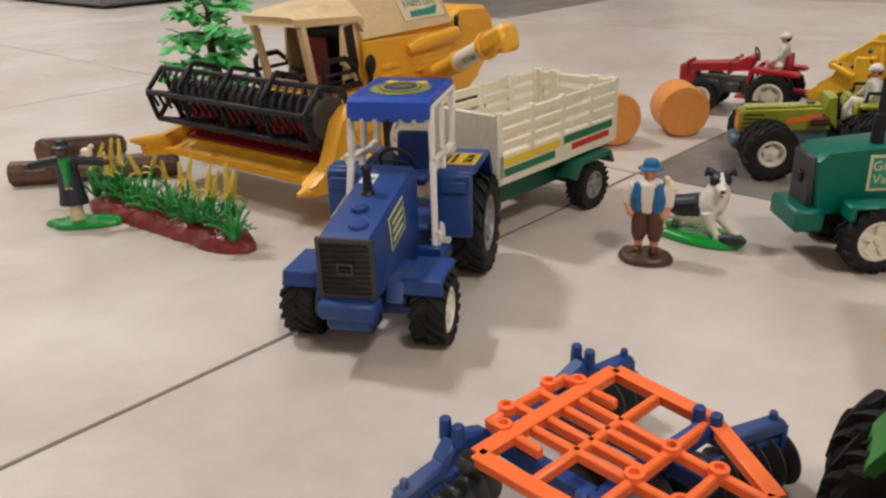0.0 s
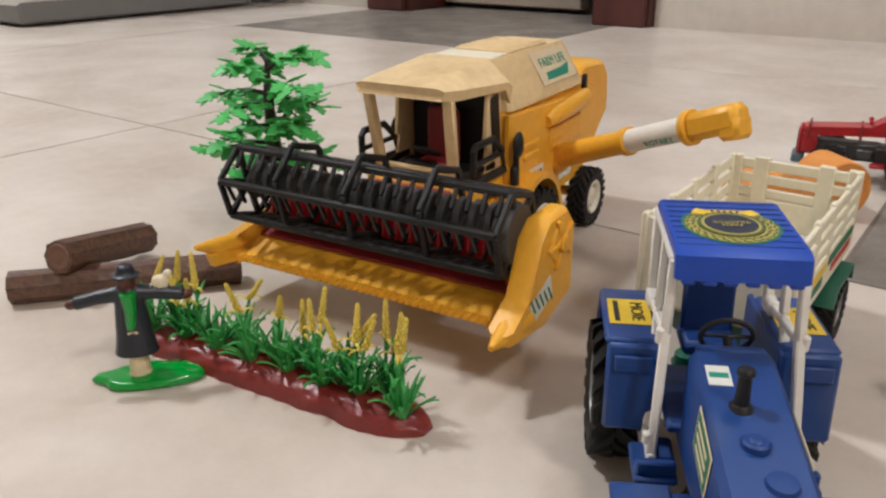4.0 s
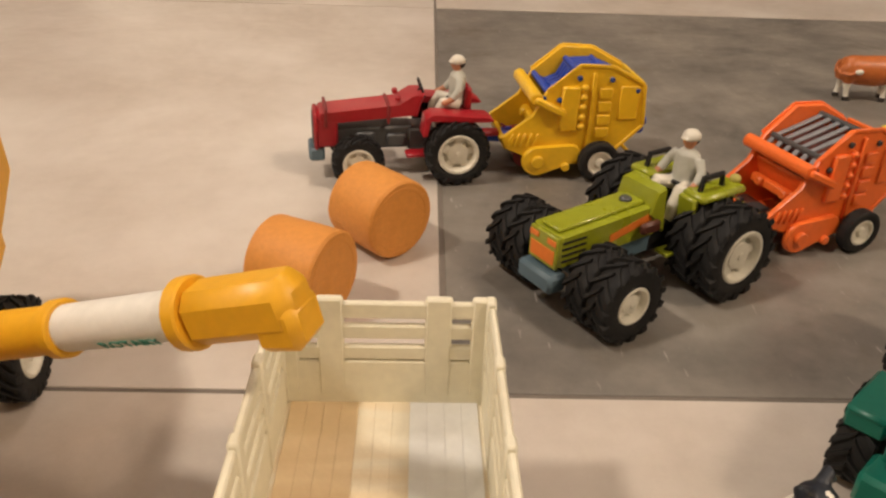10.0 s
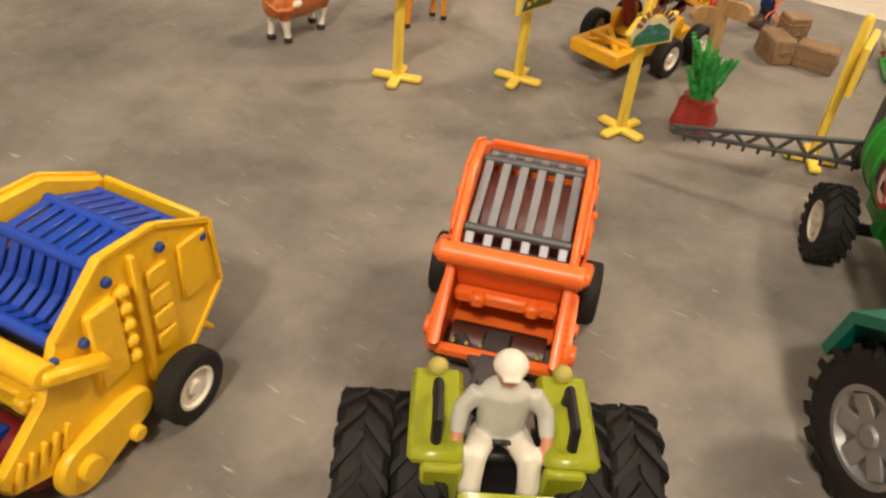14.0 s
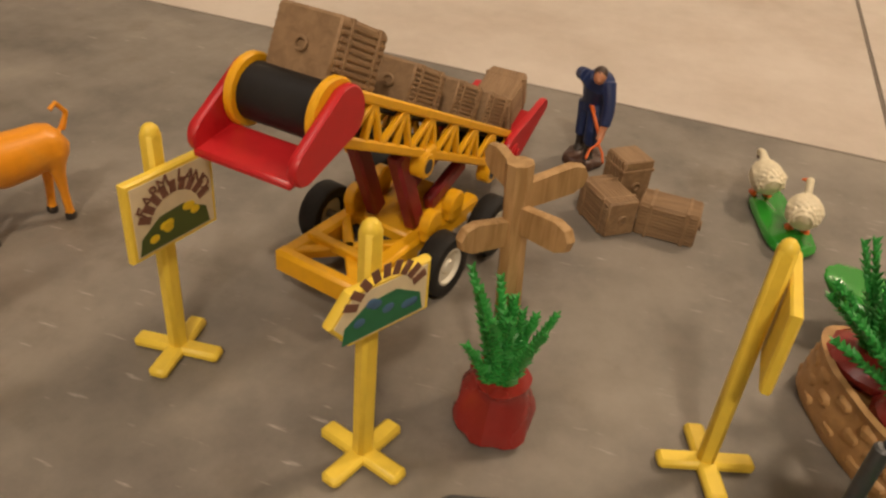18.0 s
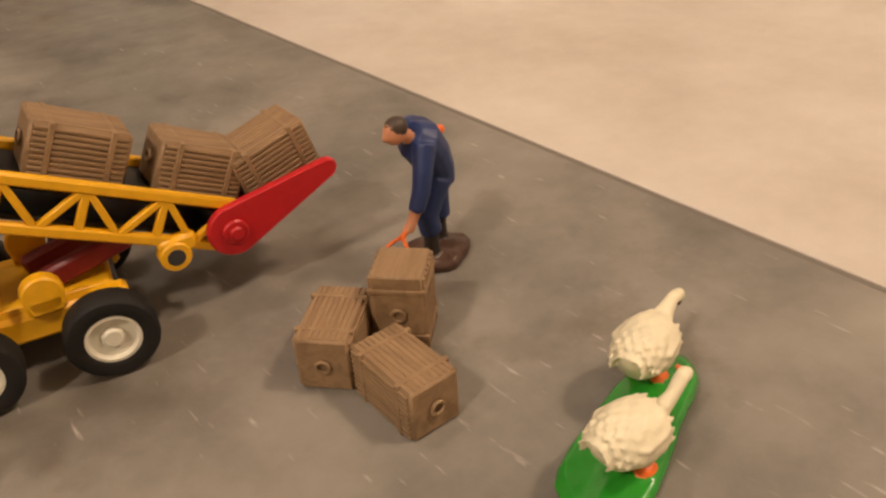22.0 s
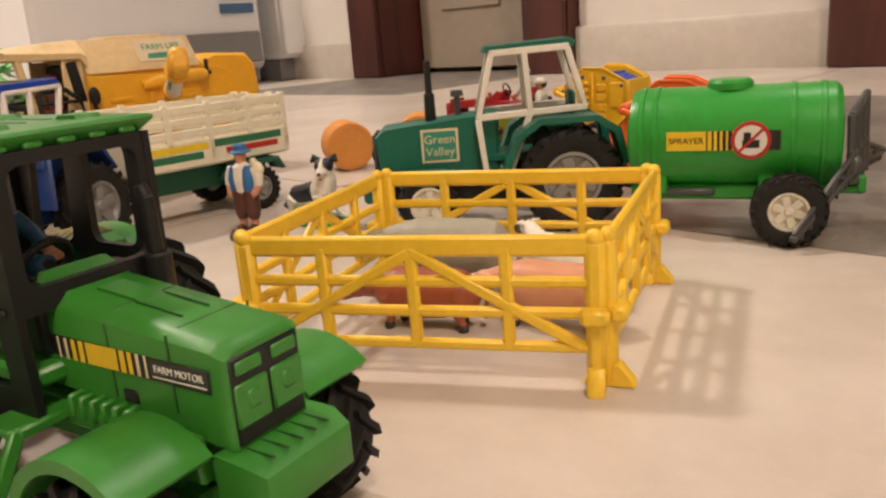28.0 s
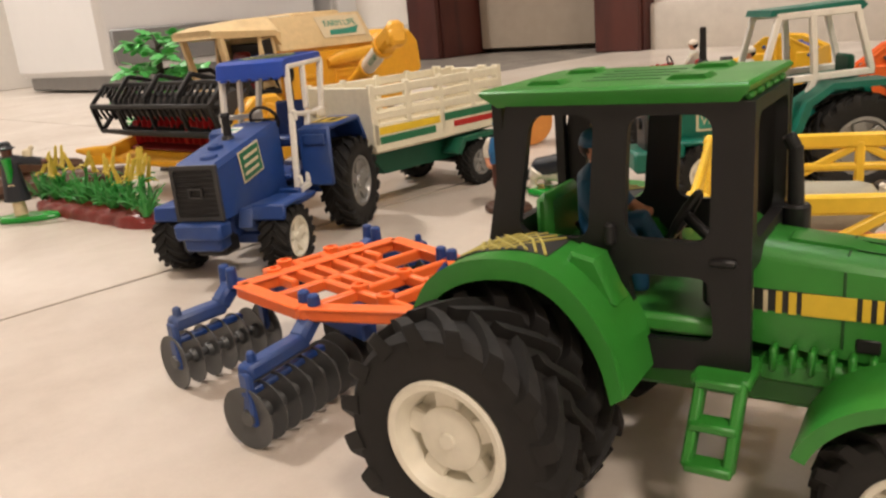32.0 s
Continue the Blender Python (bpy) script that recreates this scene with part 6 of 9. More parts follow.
def baler(x, y, heading, name, label, main, belt, tow, size, teeth):
    """A round baler: two side plates joined by rollers and belts, on two wheels."""
    b = thing(name, label, "toy baler", x, y, heading)
    k = size
    out = [(4.0, 1.7), (4.3, 2.3), (2.6, 3.6), (1.9, 5.0), (0.2, 6.4), (-1.6, 6.3), (-3.5, 5.3), (-3.7, 3.0), (-1.6, 0.9), (1.8, 0.8)]
    out = [(p * k, q * k) for p, q in out]
    for sd in (-1, 1):
        sp = part("side_plate", Shape().prism(out, sd * 1.75 * k, sd * 2.05 * k, 0.08), main, b)
        rimmed = Shape()
        for i in range(3, 9):
            p, q = out[i], out[(i + 1) % len(out)]
            rimmed.beam((p[0], sd * 2.06 * k, p[1]), (q[0], sd * 2.06 * k, q[1]), 0.12, 0.2, 0.04)
        part("edge_rib", rimmed, main, sp)
        part("panel", Shape().box((0.6 * k, sd * 2.12 * k, 4.0 * k), (1.0 * k, 0.3, 2.5 * k), 0.08), main, sp)
        for j in range(5):
            part("knob", Shape().ball((-0.1 * k, sd * 2.15 * k, (3.0 + 0.55 * j) * k), (0.24 * k, 0.22, 0.2 * k), 8), main, sp)
        for j in range(4):
            part("inset", Shape().box((-1.35 * k, sd * 2.1 * k, (2.6 + 0.75 * j) * k), (0.75 * k, 0.14, 0.6 * k), 0.05), main, sp)
        part("rear_panel", Shape().box((-2.7 * k, sd * 2.1 * k, 4.3 * k), (1.1 * k, 0.14, 1.9 * k), 0.06), main, sp)
        part("spine", Shape().box((-0.6 * k, sd * 2.12 * k, 3.8 * k), (0.2, 0.22, 4.4 * k), 0.05), main, sp)
        for j in range(5):
            part("grille_bar", Shape().beam(((3.9 - 0.35 * j) * k, sd * 2.1 * k, 1.9 * k), ((3.6 - 0.35 * j) * k, sd * 2.1 * k, 2.6 * k), 0.14, 0.14, 0.03), main, sp)
        part("chain_case", Shape().prism(teardrop((2.2 * k, 1.05 * k), 0.85 * k, (0.3 * k, 1.45 * k), 0.55 * k), sd * 2.0 * k, sd * 2.4 * k, 0.1).cyl(
            (2.2 * k, sd * 1.9 * k, 1.05 * k), (2.2 * k, sd * 2.6 * k, 1.05 * k), 0.36 * k).cyl((0.6 * k, sd * 1.9 * k, 0.75 * k), (0.6 * k, sd * 2.6 * k, 0.75 * k), 0.24 * k), main, sp)
        for px, pz in ((2.1, 4.6), (1.2, 4.5), (0.2, 5.7), (-1.6, 5.6), (-3.1, 5.0)):
            part("bolt", Shape().cyl((px * k, sd * 2.0 * k, pz * k), (px * k, sd * 2.2 * k, pz * k), 0.15, None, 10), BLUE_DK if belt is BLUE_BRIGHT else CHARCOAL, sp)
        tyre(b, (-1.2 * k, sd * 2.75 * k, 1.15 * k), 1.15 * k, 0.7 * k, RIM, 0, 0.58, sd, spokes=0, hub=0.45)
    part("axle", Shape().cyl((-1.2 * k, -2.6 * k, 1.15 * k), (-1.2 * k, 2.6 * k, 1.15 * k), 0.2), CHARCOAL, b)
    part("cross_roll", Shape().cyl((2.5 * k, -2.3 * k, 4.6 * k), (2.5 * k, 2.3 * k, 4.6 * k), 0.36 * k, None, 14), main, b)
    for sd in (-1, 1):
        part("lift_arm", Shape().beam((2.6 * k, sd * 2.2 * k, 4.6 * k), (0.9 * k, sd * 2.35 * k, 3.8 * k), 0.5, 0.4, 0.1), main, b)
    part("front_plate", Shape().box((1.9 * k, 0, 3.3 * k), (0.2, 3.5 * k, 1.4 * k), 0.06, (0, 25, 0)), main, b)
    part("rear_plate", Shape().box((-3.5 * k, 0, 4.2 * k), (0.2, 3.5 * k, 2.4 * k), 0.06).box((-2.6 * k, 0, 1.9 * k), (0.2, 3.5 * k, 2.6 * k), 0.06, (0, 45, 0)), main, b)
    part("floor_plate", Shape().box((0.2 * k, 0, 1.0 * k), (3.2 * k, 3.5 * k, 0.2), 0.05), main, b)
    blue = belt is BLUE_BRIGHT
    # a drum added to fill the open hollow with dark colour
    part("bale_chamber", Shape().cyl((-0.9 * k, -1.7 * k, 3.35 * k), (-0.9 * k, 1.7 * k, 3.35 * k), 2.0 * k, None, 28, 0.1), BLUE_DK if blue else RUST_RED, b, "dark filler drum added inside the baler")
    pts = [(1.9, 4.9), (1.2, 4.55), (0.5, 4.85), (0.0, 5.75), (-1.5, 5.8), (-3.2, 5.1)] if blue else [(2.0, 4.5), (1.5, 5.0), (-1.4, 5.85), (-3.1, 5.1)]
    for j in range(8 if blue else 6):
        y = (-1.5 + 3.0 * j / (7 if blue else 5)) * k
        st = Shape()
        for (a0, c0), (a1, c1) in zip(pts, pts[1:]):
            st.beam((a0 * k, y, c0 * k), (a1 * k, y, c1 * k), 0.3 * k, 0.1, 0.03)
        part("belt_slat", st, belt, b)
    for px, pz in ((1.8, 4.85), (0.0, 5.7), (-1.5, 5.75), (-3.1, 5.05)) if blue else ((1.95, 4.5), (1.5, 4.97), (-1.4, 5.82), (-3.1, 5.05)):
        part("belt_roller", Shape().cyl((px * k, -1.75 * k, pz * k), (px * k, 1.75 * k, pz * k), 0.17 * k, None, 10), belt if blue else GREY_DK, b)
    part("pickup_reel", Shape().cyl((2.7 * k, -1.6 * k, 1.1 * k), (2.7 * k, 1.6 * k, 1.1 * k), 0.7 * k, None, 16), RED_DK if blue else BROWN, b)
    part("inner_bar", Shape().beam((2.15 * k, -1.7 * k, 2.75 * k), (2.15 * k, 1.7 * k, 2.75 * k), 0.45 * k, 0.5 * k, 0.1).box((2.35 * k, -0.9 * k, 2.8 * k), (0.5 * k, 0.5 * k, 0.5 * k), 0.1).box((2.35 * k, 0.9 * k, 2.8 * k), (0.5 * k, 0.5 * k, 0.5 * k), 0.1), main, b)
    for j in range(7):
        part("pickup_tine", Shape().beam((2.9 * k, (-1.4 + 0.46 * j) * k, 1.5 * k), (3.6 * k, (-1.4 + 0.46 * j) * k, 1.9 * k), 0.13), teeth, b)
    part("front_bar", Shape().beam((3.9 * k, -1.9 * k, 1.8 * k), (3.9 * k, 1.9 * k, 1.8 * k), 0.35, 0.35, 0.08), main, b)
    part("drawbar", Shape().beam((2.6 * k, 0, 1.6 * k), (6.0 * k, 0, 1.9 * k), 0.9, 0.5, 0.1).beam((3.0 * k, -1.2, 1.6 * k), (5.0 * k, 0, 1.9 * k), 0.35), tow, b)
    part("tail_pin", Shape().cyl((-3.6 * k, 0.9, 2.9 * k), (-4.3 * k, 0.9, 2.8 * k), 0.25).cyl((-3.6 * k, 0.9, 2.7 * k), (-3.6 * k, 1.9, 2.7 * k), 0.25), tow, b)
    return b


baler(7.3, 21.3, 186.5, "toy_baler", "yellow toy round baler with blue belts", YELLOW_B, BLUE_BRIGHT, BLUE_BRIGHT, 1.0, RED_DK)
baler(17.98, 13.27, 200, "toy_baler", "orange toy round baler with grey belts", ORANGE, SILVER, GREY_DK, 0.94, PRINT_GOLD)

# ---- olive tractor with twin wheels ----
ot = thing("toy_tractor", "olive green toy tractor on twin black tyres", "toy tractor", 10.51, 9.74, 212.2, size=1.06)
hood = part("hood", Shape().prism([(2.2, 2.4), (7.2, 2.2), (7.35, 3.2), (7.2, 3.5), (2.6, 3.7), (2.2, 3.7)], -0.86, 0.86, 0.12), OLIVE, ot)
part("hood_ridge", Shape().box((4.9, 0, 3.68), (4.4, 1.0, 0.16), 0.06, (0, 2, 0)), OLIVE, hood)
part("filler_cap", Shape().cyl((3.3, 0, 3.7), (3.3, 0, 3.95), 0.25, None, 14), GREY_DK, hood)
part("scuttle", Shape().prism([(1.9, 2.4), (2.8, 3.4), (2.55, 4.35), (2.1, 4.45)], -1.0, 1.0, 0.12), OLIVE, ot)
part("grille_panel", Shape().box((7.32, 0, 2.8), (0.14, 1.6, 1.35), 0.05), OLIVE, ot)
part("grille_print", Shape().box((7.40, 0, 2.6), (0.05, 1.35, 0.6), 0.01), PRINT_ORANGE, ot, "orange printed grille")
for y in (-0.5, 0.5):
    part("headlamp", Shape().box((7.41, y, 3.22), (0.06, 0.5, 0.24), 0.02), PRINT_ORANGE, ot)
for sd in (-1, 1):
    for j in range(4):
        sticker("side_print", ot, (6.6, sd * 0.88, 2.5 + 0.26 * j), (1.2, 0.1), PRINT_BLACK, "y+")
    sticker("flash_print", ot, (3.6, sd * 0.88, 3.1), (2.4, 0.35), PRINT_ORANGE, "y+", "", 12)
    mg = part("mudguard", Shape().box((-0.2, sd * 1.45, 4.0), (2.6, 1.2, 0.35), 0.12).box((1.0, sd * 1.3, 3.0), (0.3, 0.9, 2.0), 0.08, (0, 8, 0)), OLIVE, ot)
    part("lamp", Shape().ball((-1.4, sd * 1.45, 4.25), (0.25, 0.25, 0.22), 10), PRINT_GOLD, mg)
    part("grab_rail", Shape().tube([(0.7, sd * 1.45, 4.1), (0.6, sd * 1.45, 4.7), (-0.5, sd * 1.45, 4.7), (-0.6, sd * 1.45, 4.1)], 0.12, 8), BLACK, mg)
    part("step", Shape().box((1.6, sd * 1.3, 1.7), (1.2, 0.7, 0.18), 0.05), OLIVE, ot)
    for j, y in enumerate((1.75, 3.0)):
        tyre(ot, (0, sd * y, 1.97), 1.97, 1.24, RIM, 16, 0.56, sd, lug_h=0.13, dish=True)
    for j, y in enumerate((1.85, 3.0)):
        tyre(ot, (5.85, sd * y, 1.6), 1.6, 1.14, RIM, 15, 0.46, sd, lug_h=0.12, dish=True)
part("engine", Shape().box((4.0, 0, 2.0), (4.2, 1.4, 1.0), 0.1).box((5.8, 0, 1.6), (0.8, 3.2, 0.5), 0.1).cyl((5.85, -3, 1.6), (5.85, 3, 1.6), 0.25), STEEL_BLUE, ot)
part("front_weight", Shape().box((7.3, 0, 1.6), (0.9, 2.0, 0.8), 0.15), STEEL_BLUE, ot, "grey-blue front weight")
part("gearbox", Shape().box((0.8, 0, 2.1), (3.2, 1.5, 1.2), 0.1).cyl((0, -3, 1.95), (0, 3, 1.95), 0.4), BLACK, ot)
part("seat", Shape().box((-0.2, 0, 3.2), (1.2, 1.2, 0.35), 0.1).box((-0.8, 0, 3.8), (0.3, 1.2, 1.0), 0.1), BLACK, ot)
part("exhaust", Shape().box((2.9, 1.15, 3.0), (1.0, 0.3, 0.5), 0.1), BROWN, ot, "brown side bracket")
part("drawbar", Shape().box((-2.0, 0, 2.0), (2.2, 0.7, 0.35), 0.08), GREY_DK, ot)
driver(GREY_FIG, WHITE_FIG, WHITE_FIG, "driver_figurine", "white capped driver figurine seated on the olive tractor", 10.55, 9.8, 212.2, 3.75)

# ---- teal tractor ----
gt = thing("toy_tractor", "teal green toy tractor with a white framed cab", "toy tractor", 19.35, -0.55, 223.6)
hood = part("hood", Shape().prism([(2.9, 2.5), (9.0, 2.4), (9.2, 5.0), (8.8, 5.4), (2.9, 5.9)], -1.25, 1.25, 0.15), TEAL, gt)
part("grille", Shape().box((9.2, 0, 3.9), (0.3, 2.1, 2.6), 0.15), CHARCOAL, gt)
part("grille_boss", Shape().cyl((9.3, 0, 4.0), (9.5, 0, 4.0), 0.3), BLACK, gt)
part("bumper", Shape().box((9.3, 0, 2.2), (1.4, 3.0, 1.1), 0.15), TEAL, gt)
part("underbody", Shape().box((4.6, 0, 1.9), (8.6, 1.6, 1.2), 0.1), BLACK, gt)
part("exhaust", Shape().cyl((6.3, 0.5, 5.4), (6.3, 0.5, 8.6), 0.2, 0.16, 12).cyl((6.3, 0.5, 5.6), (6.3, 0.5, 7.0), 0.3, 0.26, 12), BLACK, gt)
part("air_intake", Shape().cyl((4.9, -0.3, 5.6), (4.9, -0.3, 6.9), 0.16).lathe([(0.35, 0), (0.3, 0.3)], (4.9, -0.3, 6.7), (0, 0, 1), 12), GREY_DK, gt)
for sd in (-1, 1):
    sticker("side_sticker", gt, (5.9, sd * 1.27, 4.4), (1.9, 1.7), PAPER, "y+", "green sticker with cream lettering")
    sticker("sticker_field", gt, (5.9, sd * 1.285, 4.4), (1.65, 1.45), PRINT_TEAL, "y+")
    lettering("lettering", "Green\nValley", 0.62, PAPER, gt, on_face((5.9, sd * 1.295, 4.4), "y+" if sd > 0 else "y-"))
    part("front_mudguard", Shape().box((6.8, sd * 2.1, 3.2), (2.6, 1.2, 0.25), 0.1).box((7.9, sd * 2.1, 2.9), (0.3, 1.2, 0.7), 0.1), TEAL, gt)
    mg = Shape()
    hollow_prism(mg, [(p, q) for p, q in [(-3.3, 3.2), (-2.9, 4.9), (-1.8, 5.6), (1.0, 5.6), (2.2, 4.8), (2.8, 3.2), (2.5, 3.1), (1.9, 4.6), (0.9, 5.3), (-1.7, 5.3), (-2.6, 4.7), (-3.0, 3.1)]], sd * 1.4, sd * 3.2)
    part("rear_mudguard", mg, TEAL, gt)
    y = sd * 1.75
    part("front_post", Shape().beam((3.1, y, 8.7), (3.9, y, 5.6), 0.32, 0.3).beam((3.9, y, 5.6), (3.6, y, 2.7), 0.34, 0.3), CAB_WHITE, gt)
    part("centre_post", Shape().beam((1.5, y, 8.8), (1.3, y, 5.8), 0.34, 0.3).beam((1.3, y, 5.8), (2.4, y, 2.9), 0.34, 0.3), CAB_WHITE, gt)
    part("rear_post", Shape().beam((-0.6, y, 8.8), (-1.4, y, 5.9), 0.32, 0.3), CAB_WHITE, gt)
    part("waist_rail", Shape().beam((3.9, y, 5.7), (-1.5, y, 5.9), 0.3, 0.34), CAB_WHITE, gt)
    part("top_rail", Shape().beam((3.2, y, 8.75), (-0.7, y, 8.85), 0.3, 0.34), CAB_WHITE, gt)
    part("sill", Shape().beam((4.1, y, 2.8), (2.3, y, 2.9), 0.34, 0.34), CAB_WHITE, gt)
    tyre(gt, (-0.5, sd * 2.6, 2.5), 2.5, 1.6, RIM_GREY, 18, 0.55, sd, spokes=6)
    tyre(gt, (6.6, sd * 2.2, 1.6), 1.6, 1.2, RIM, 16, 0.58, sd, lug_h=0.12)
part("cab_roof", Shape().prism([(3.5, 8.8), (3.4, 9.1), (-0.8, 9.25), (-1.1, 9.0), (-0.9, 8.8)], -1.85, 1.85, 0.12), TEAL, gt)
part("seat", Shape().box((-0.3, 0, 5.0), (1.4, 1.7, 0.5), 0.12).box((-0.9, 0, 5.9), (0.35, 1.6, 1.5), 0.12), TEAL_DK, gt)
part("cab_floor", Shape().box((1.6, 0, 3.6), (4.2, 2.9, 0.4), 0.1), TEAL, gt)
part("dashboard", Shape().box((3.1, 0, 5.4), (0.5, 2.0, 0.8), 0.1), TEAL_DK, gt)
part("drawbar", Shape().box((-2.4, 0, 2.4), (2.8, 0.7, 0.35), 0.08), BLACK, gt)

# ---- sprayer tank ----
tk = thing("toy_sprayer", "green toy tank sprayer with folded grey booms", "toy sprayer", 30.3, 2.5, 202.6)
R, ZC = 2.3, 4.35
part("tank", Shape().lathe([(R * 0.55, -2.1), (R * 0.9, -2.0), (R, -1.75), (R, 6.5), (R * 0.94, 6.85), (R * 0.5, 7.1)], (0, 0, ZC), (1, 0, 0), 40), GREEN_TANK, tk, "glossy green plastic tank")
for x in (-1.4, -0.2, 5.6, 6.2):
    part("band", Shape().lathe([(R, 0), (R + 0.06, 0.06), (R + 0.06, 0.2), (R, 0.26)], (x, 0, ZC), (1, 0, 0), 40), GREEN_TANK, tk)
part("lid", Shape().lathe([(1.0, 0), (1.0, 0.3), (0.85, 0.45)], (2.6, 0, ZC + R - 0.15), (0, 0, 1), 24), GREEN_TANK, tk)
part("frame", Shape().box((2.6, 0, 1.95), (8.6, 2.6, 0.7), 0.12).box((-2.4, 0, 2.0), (1.4, 1.6, 0.4), 0.1).box((-2.9, 0.6, 2.2), (0.4, 0.5, 0.8), 0.1), GREEN_TANK, tk)
for x in (0.9, 5.6):
    for sd in (-1, 1):
        part("saddle", Shape().box((x, sd * 1.5, 2.5), (0.8, 0.5, 1.2), 0.12), GREEN_TANK, tk)
part("tow_bar", Shape().beam((6.6, 0, 2.0), (7.5, 0, 2.2), 0.7, 0.4, 0.1), BLACK, tk)
part("axle", Shape().cyl((0, -3, 1.5), (0, 3, 1.5), 0.25), BLACK, tk)
part("chain_guard", Shape().box((4.2, 1.45, 2.0), (2.2, 0.3, 0.35), 0.1), GREY_DK, tk)
for sd in (-1, 1):
    tyre(tk, (0, sd * 3.0, 1.55), 1.55, 1.15, RIM, 18, 0.52, sd, spokes=6, lug_h=0.1)
    sticker("yellow_label", tk, (4.3, sd * (R + 0.02), ZC + 0.1), (1.7, 0.85), PRINT_YELLOW, "y+", "yellow label with black lettering")
    lettering("lettering", "SPRAYER", 0.38, PRINT_BLACK, tk, on_face((4.3, sd * (R + 0.035), ZC + 0.1), "y+" if sd > 0 else "y-"))
    for j in range(5):
        sticker("print_bar", tk, (3.3 - 0.24 * j, sd * (R + 0.024), ZC + 0.1), (0.17 - 0.03 * j, 0.85), PRINT_YELLOW, "y+")
    sticker("dark_band", tk, (1.95, sd * (R + 0.012), ZC + 0.1), (3.1, 0.85), PRINT_BLACK, "y+")
    part("warning_disc", Shape().cyl((1.6, sd * (R - 0.15), ZC + 0.1), (1.6, sd * (R + 0.04), ZC + 0.1), 0.82, None, 30, 0.01), PRINT_RED, tk, "round red warning sign")
    part("disc_field", Shape().cyl((1.6, sd * R, ZC + 0.1), (1.6, sd * (R + 0.055), ZC + 0.1), 0.66, None, 28, 0.01), PAPER_WHITE, tk)
    part("disc_blot", Shape().box((1.6, sd * (R + 0.06), ZC - 0.05), (0.7, 0.03, 0.35), 0.01).box((1.75, sd * (R + 0.06), ZC + 0.25), (0.3, 0.03, 0.4), 0.01), PRINT_BLACK, tk)
    part("disc_bar", Shape().box((1.6, sd * (R + 0.075), ZC + 0.1), (1.4, 0.03, 0.12), 0.005, (0, 45, 0)), PRINT_RED, tk)
# boom frame at the back, and two lattice booms
fr = Shape()
NEAR, FAR = Vector((-2.4, 1.7, 0)), Vector((-3.2, -1.6, 0))
for f, top in ((0.0, 5.4), (0.33, 5.55), (0.7, 5.85), (1.0, 6.0)):
    p = NEAR.lerp(FAR, f)
    fr.cyl(p + Vector((0, 0, 2.4)), p + Vector((0.1, 0, top)), 0.17, None, 10)
for z0, z1 in ((5.35, 5.95), (3.6, 3.9), (2.6, 2.7)):
    fr.cyl(NEAR + Vector((0.08, 0, z0)), FAR + Vector((0.08, 0, z1)), 0.17, None, 10)
fr.beam((-1.6, -0.8, 2.3), (-3.0, -0.6, 2.5), 0.4).beam((-1.6, 0.8, 2.3), (-2.8, 0.8, 2.5), 0.4)
part("boom_frame", fr, GREY_DK, tk, "grey upright boom frame")


def lattice(a, b, h0, h1, n):
    """A tapering lattice boom with short nozzles under it."""
    s = Shape()
    a, b = Vector(a), Vector(b)
    up = Vector((0, 0, 1))
    s.beam(a + up * h0, b + up * h1, 0.2, 0.2, 0.04).beam(a, b, 0.2, 0.2, 0.04)
    for k in range(n):
        p, q = a.lerp(b, k / n), a.lerp(b, (k + 1) / n)
        hp, hq = h0 + (h1 - h0) * k / n, h0 + (h1 - h0) * (k + 1) / n
        s.beam(p if k % 2 else p + up * hp, q + up * hq if k % 2 else q, 0.15, 0.15, 0.03)
        s.cyl(p, p - up * 0.35, 0.09, 0.06, 8, 0.01)
    s.cyl(b, b + up * h1, 0.16, None, 8)
    return s


part("boom", lattice((-3.0, -1.8, 2.7), (-4.7, -9.0, 2.0), 1.0, 0.25, 12), GREY_DK, tk, "grey lattice boom swung out")
part("boom", lattice((-2.5, 1.8, 3.0), (-0.2, 4.3, 0.5), 0.8, 0.25, 7), GREY_DK, tk, "grey lattice boom folded down beside the wheel")
for sd in (-1, 1):
    part("boom_hinge", Shape().ball((-2.8 + 0.3 * sd, sd * 1.75, 3.2), (0.32, 0.32, 0.5), 10), GREY_DK, tk)

# ---- fence pen ----
pen = [(19.2, -12.4), (29.2, -7.3), (33.1, -16.5), (23.6, -22.0)]


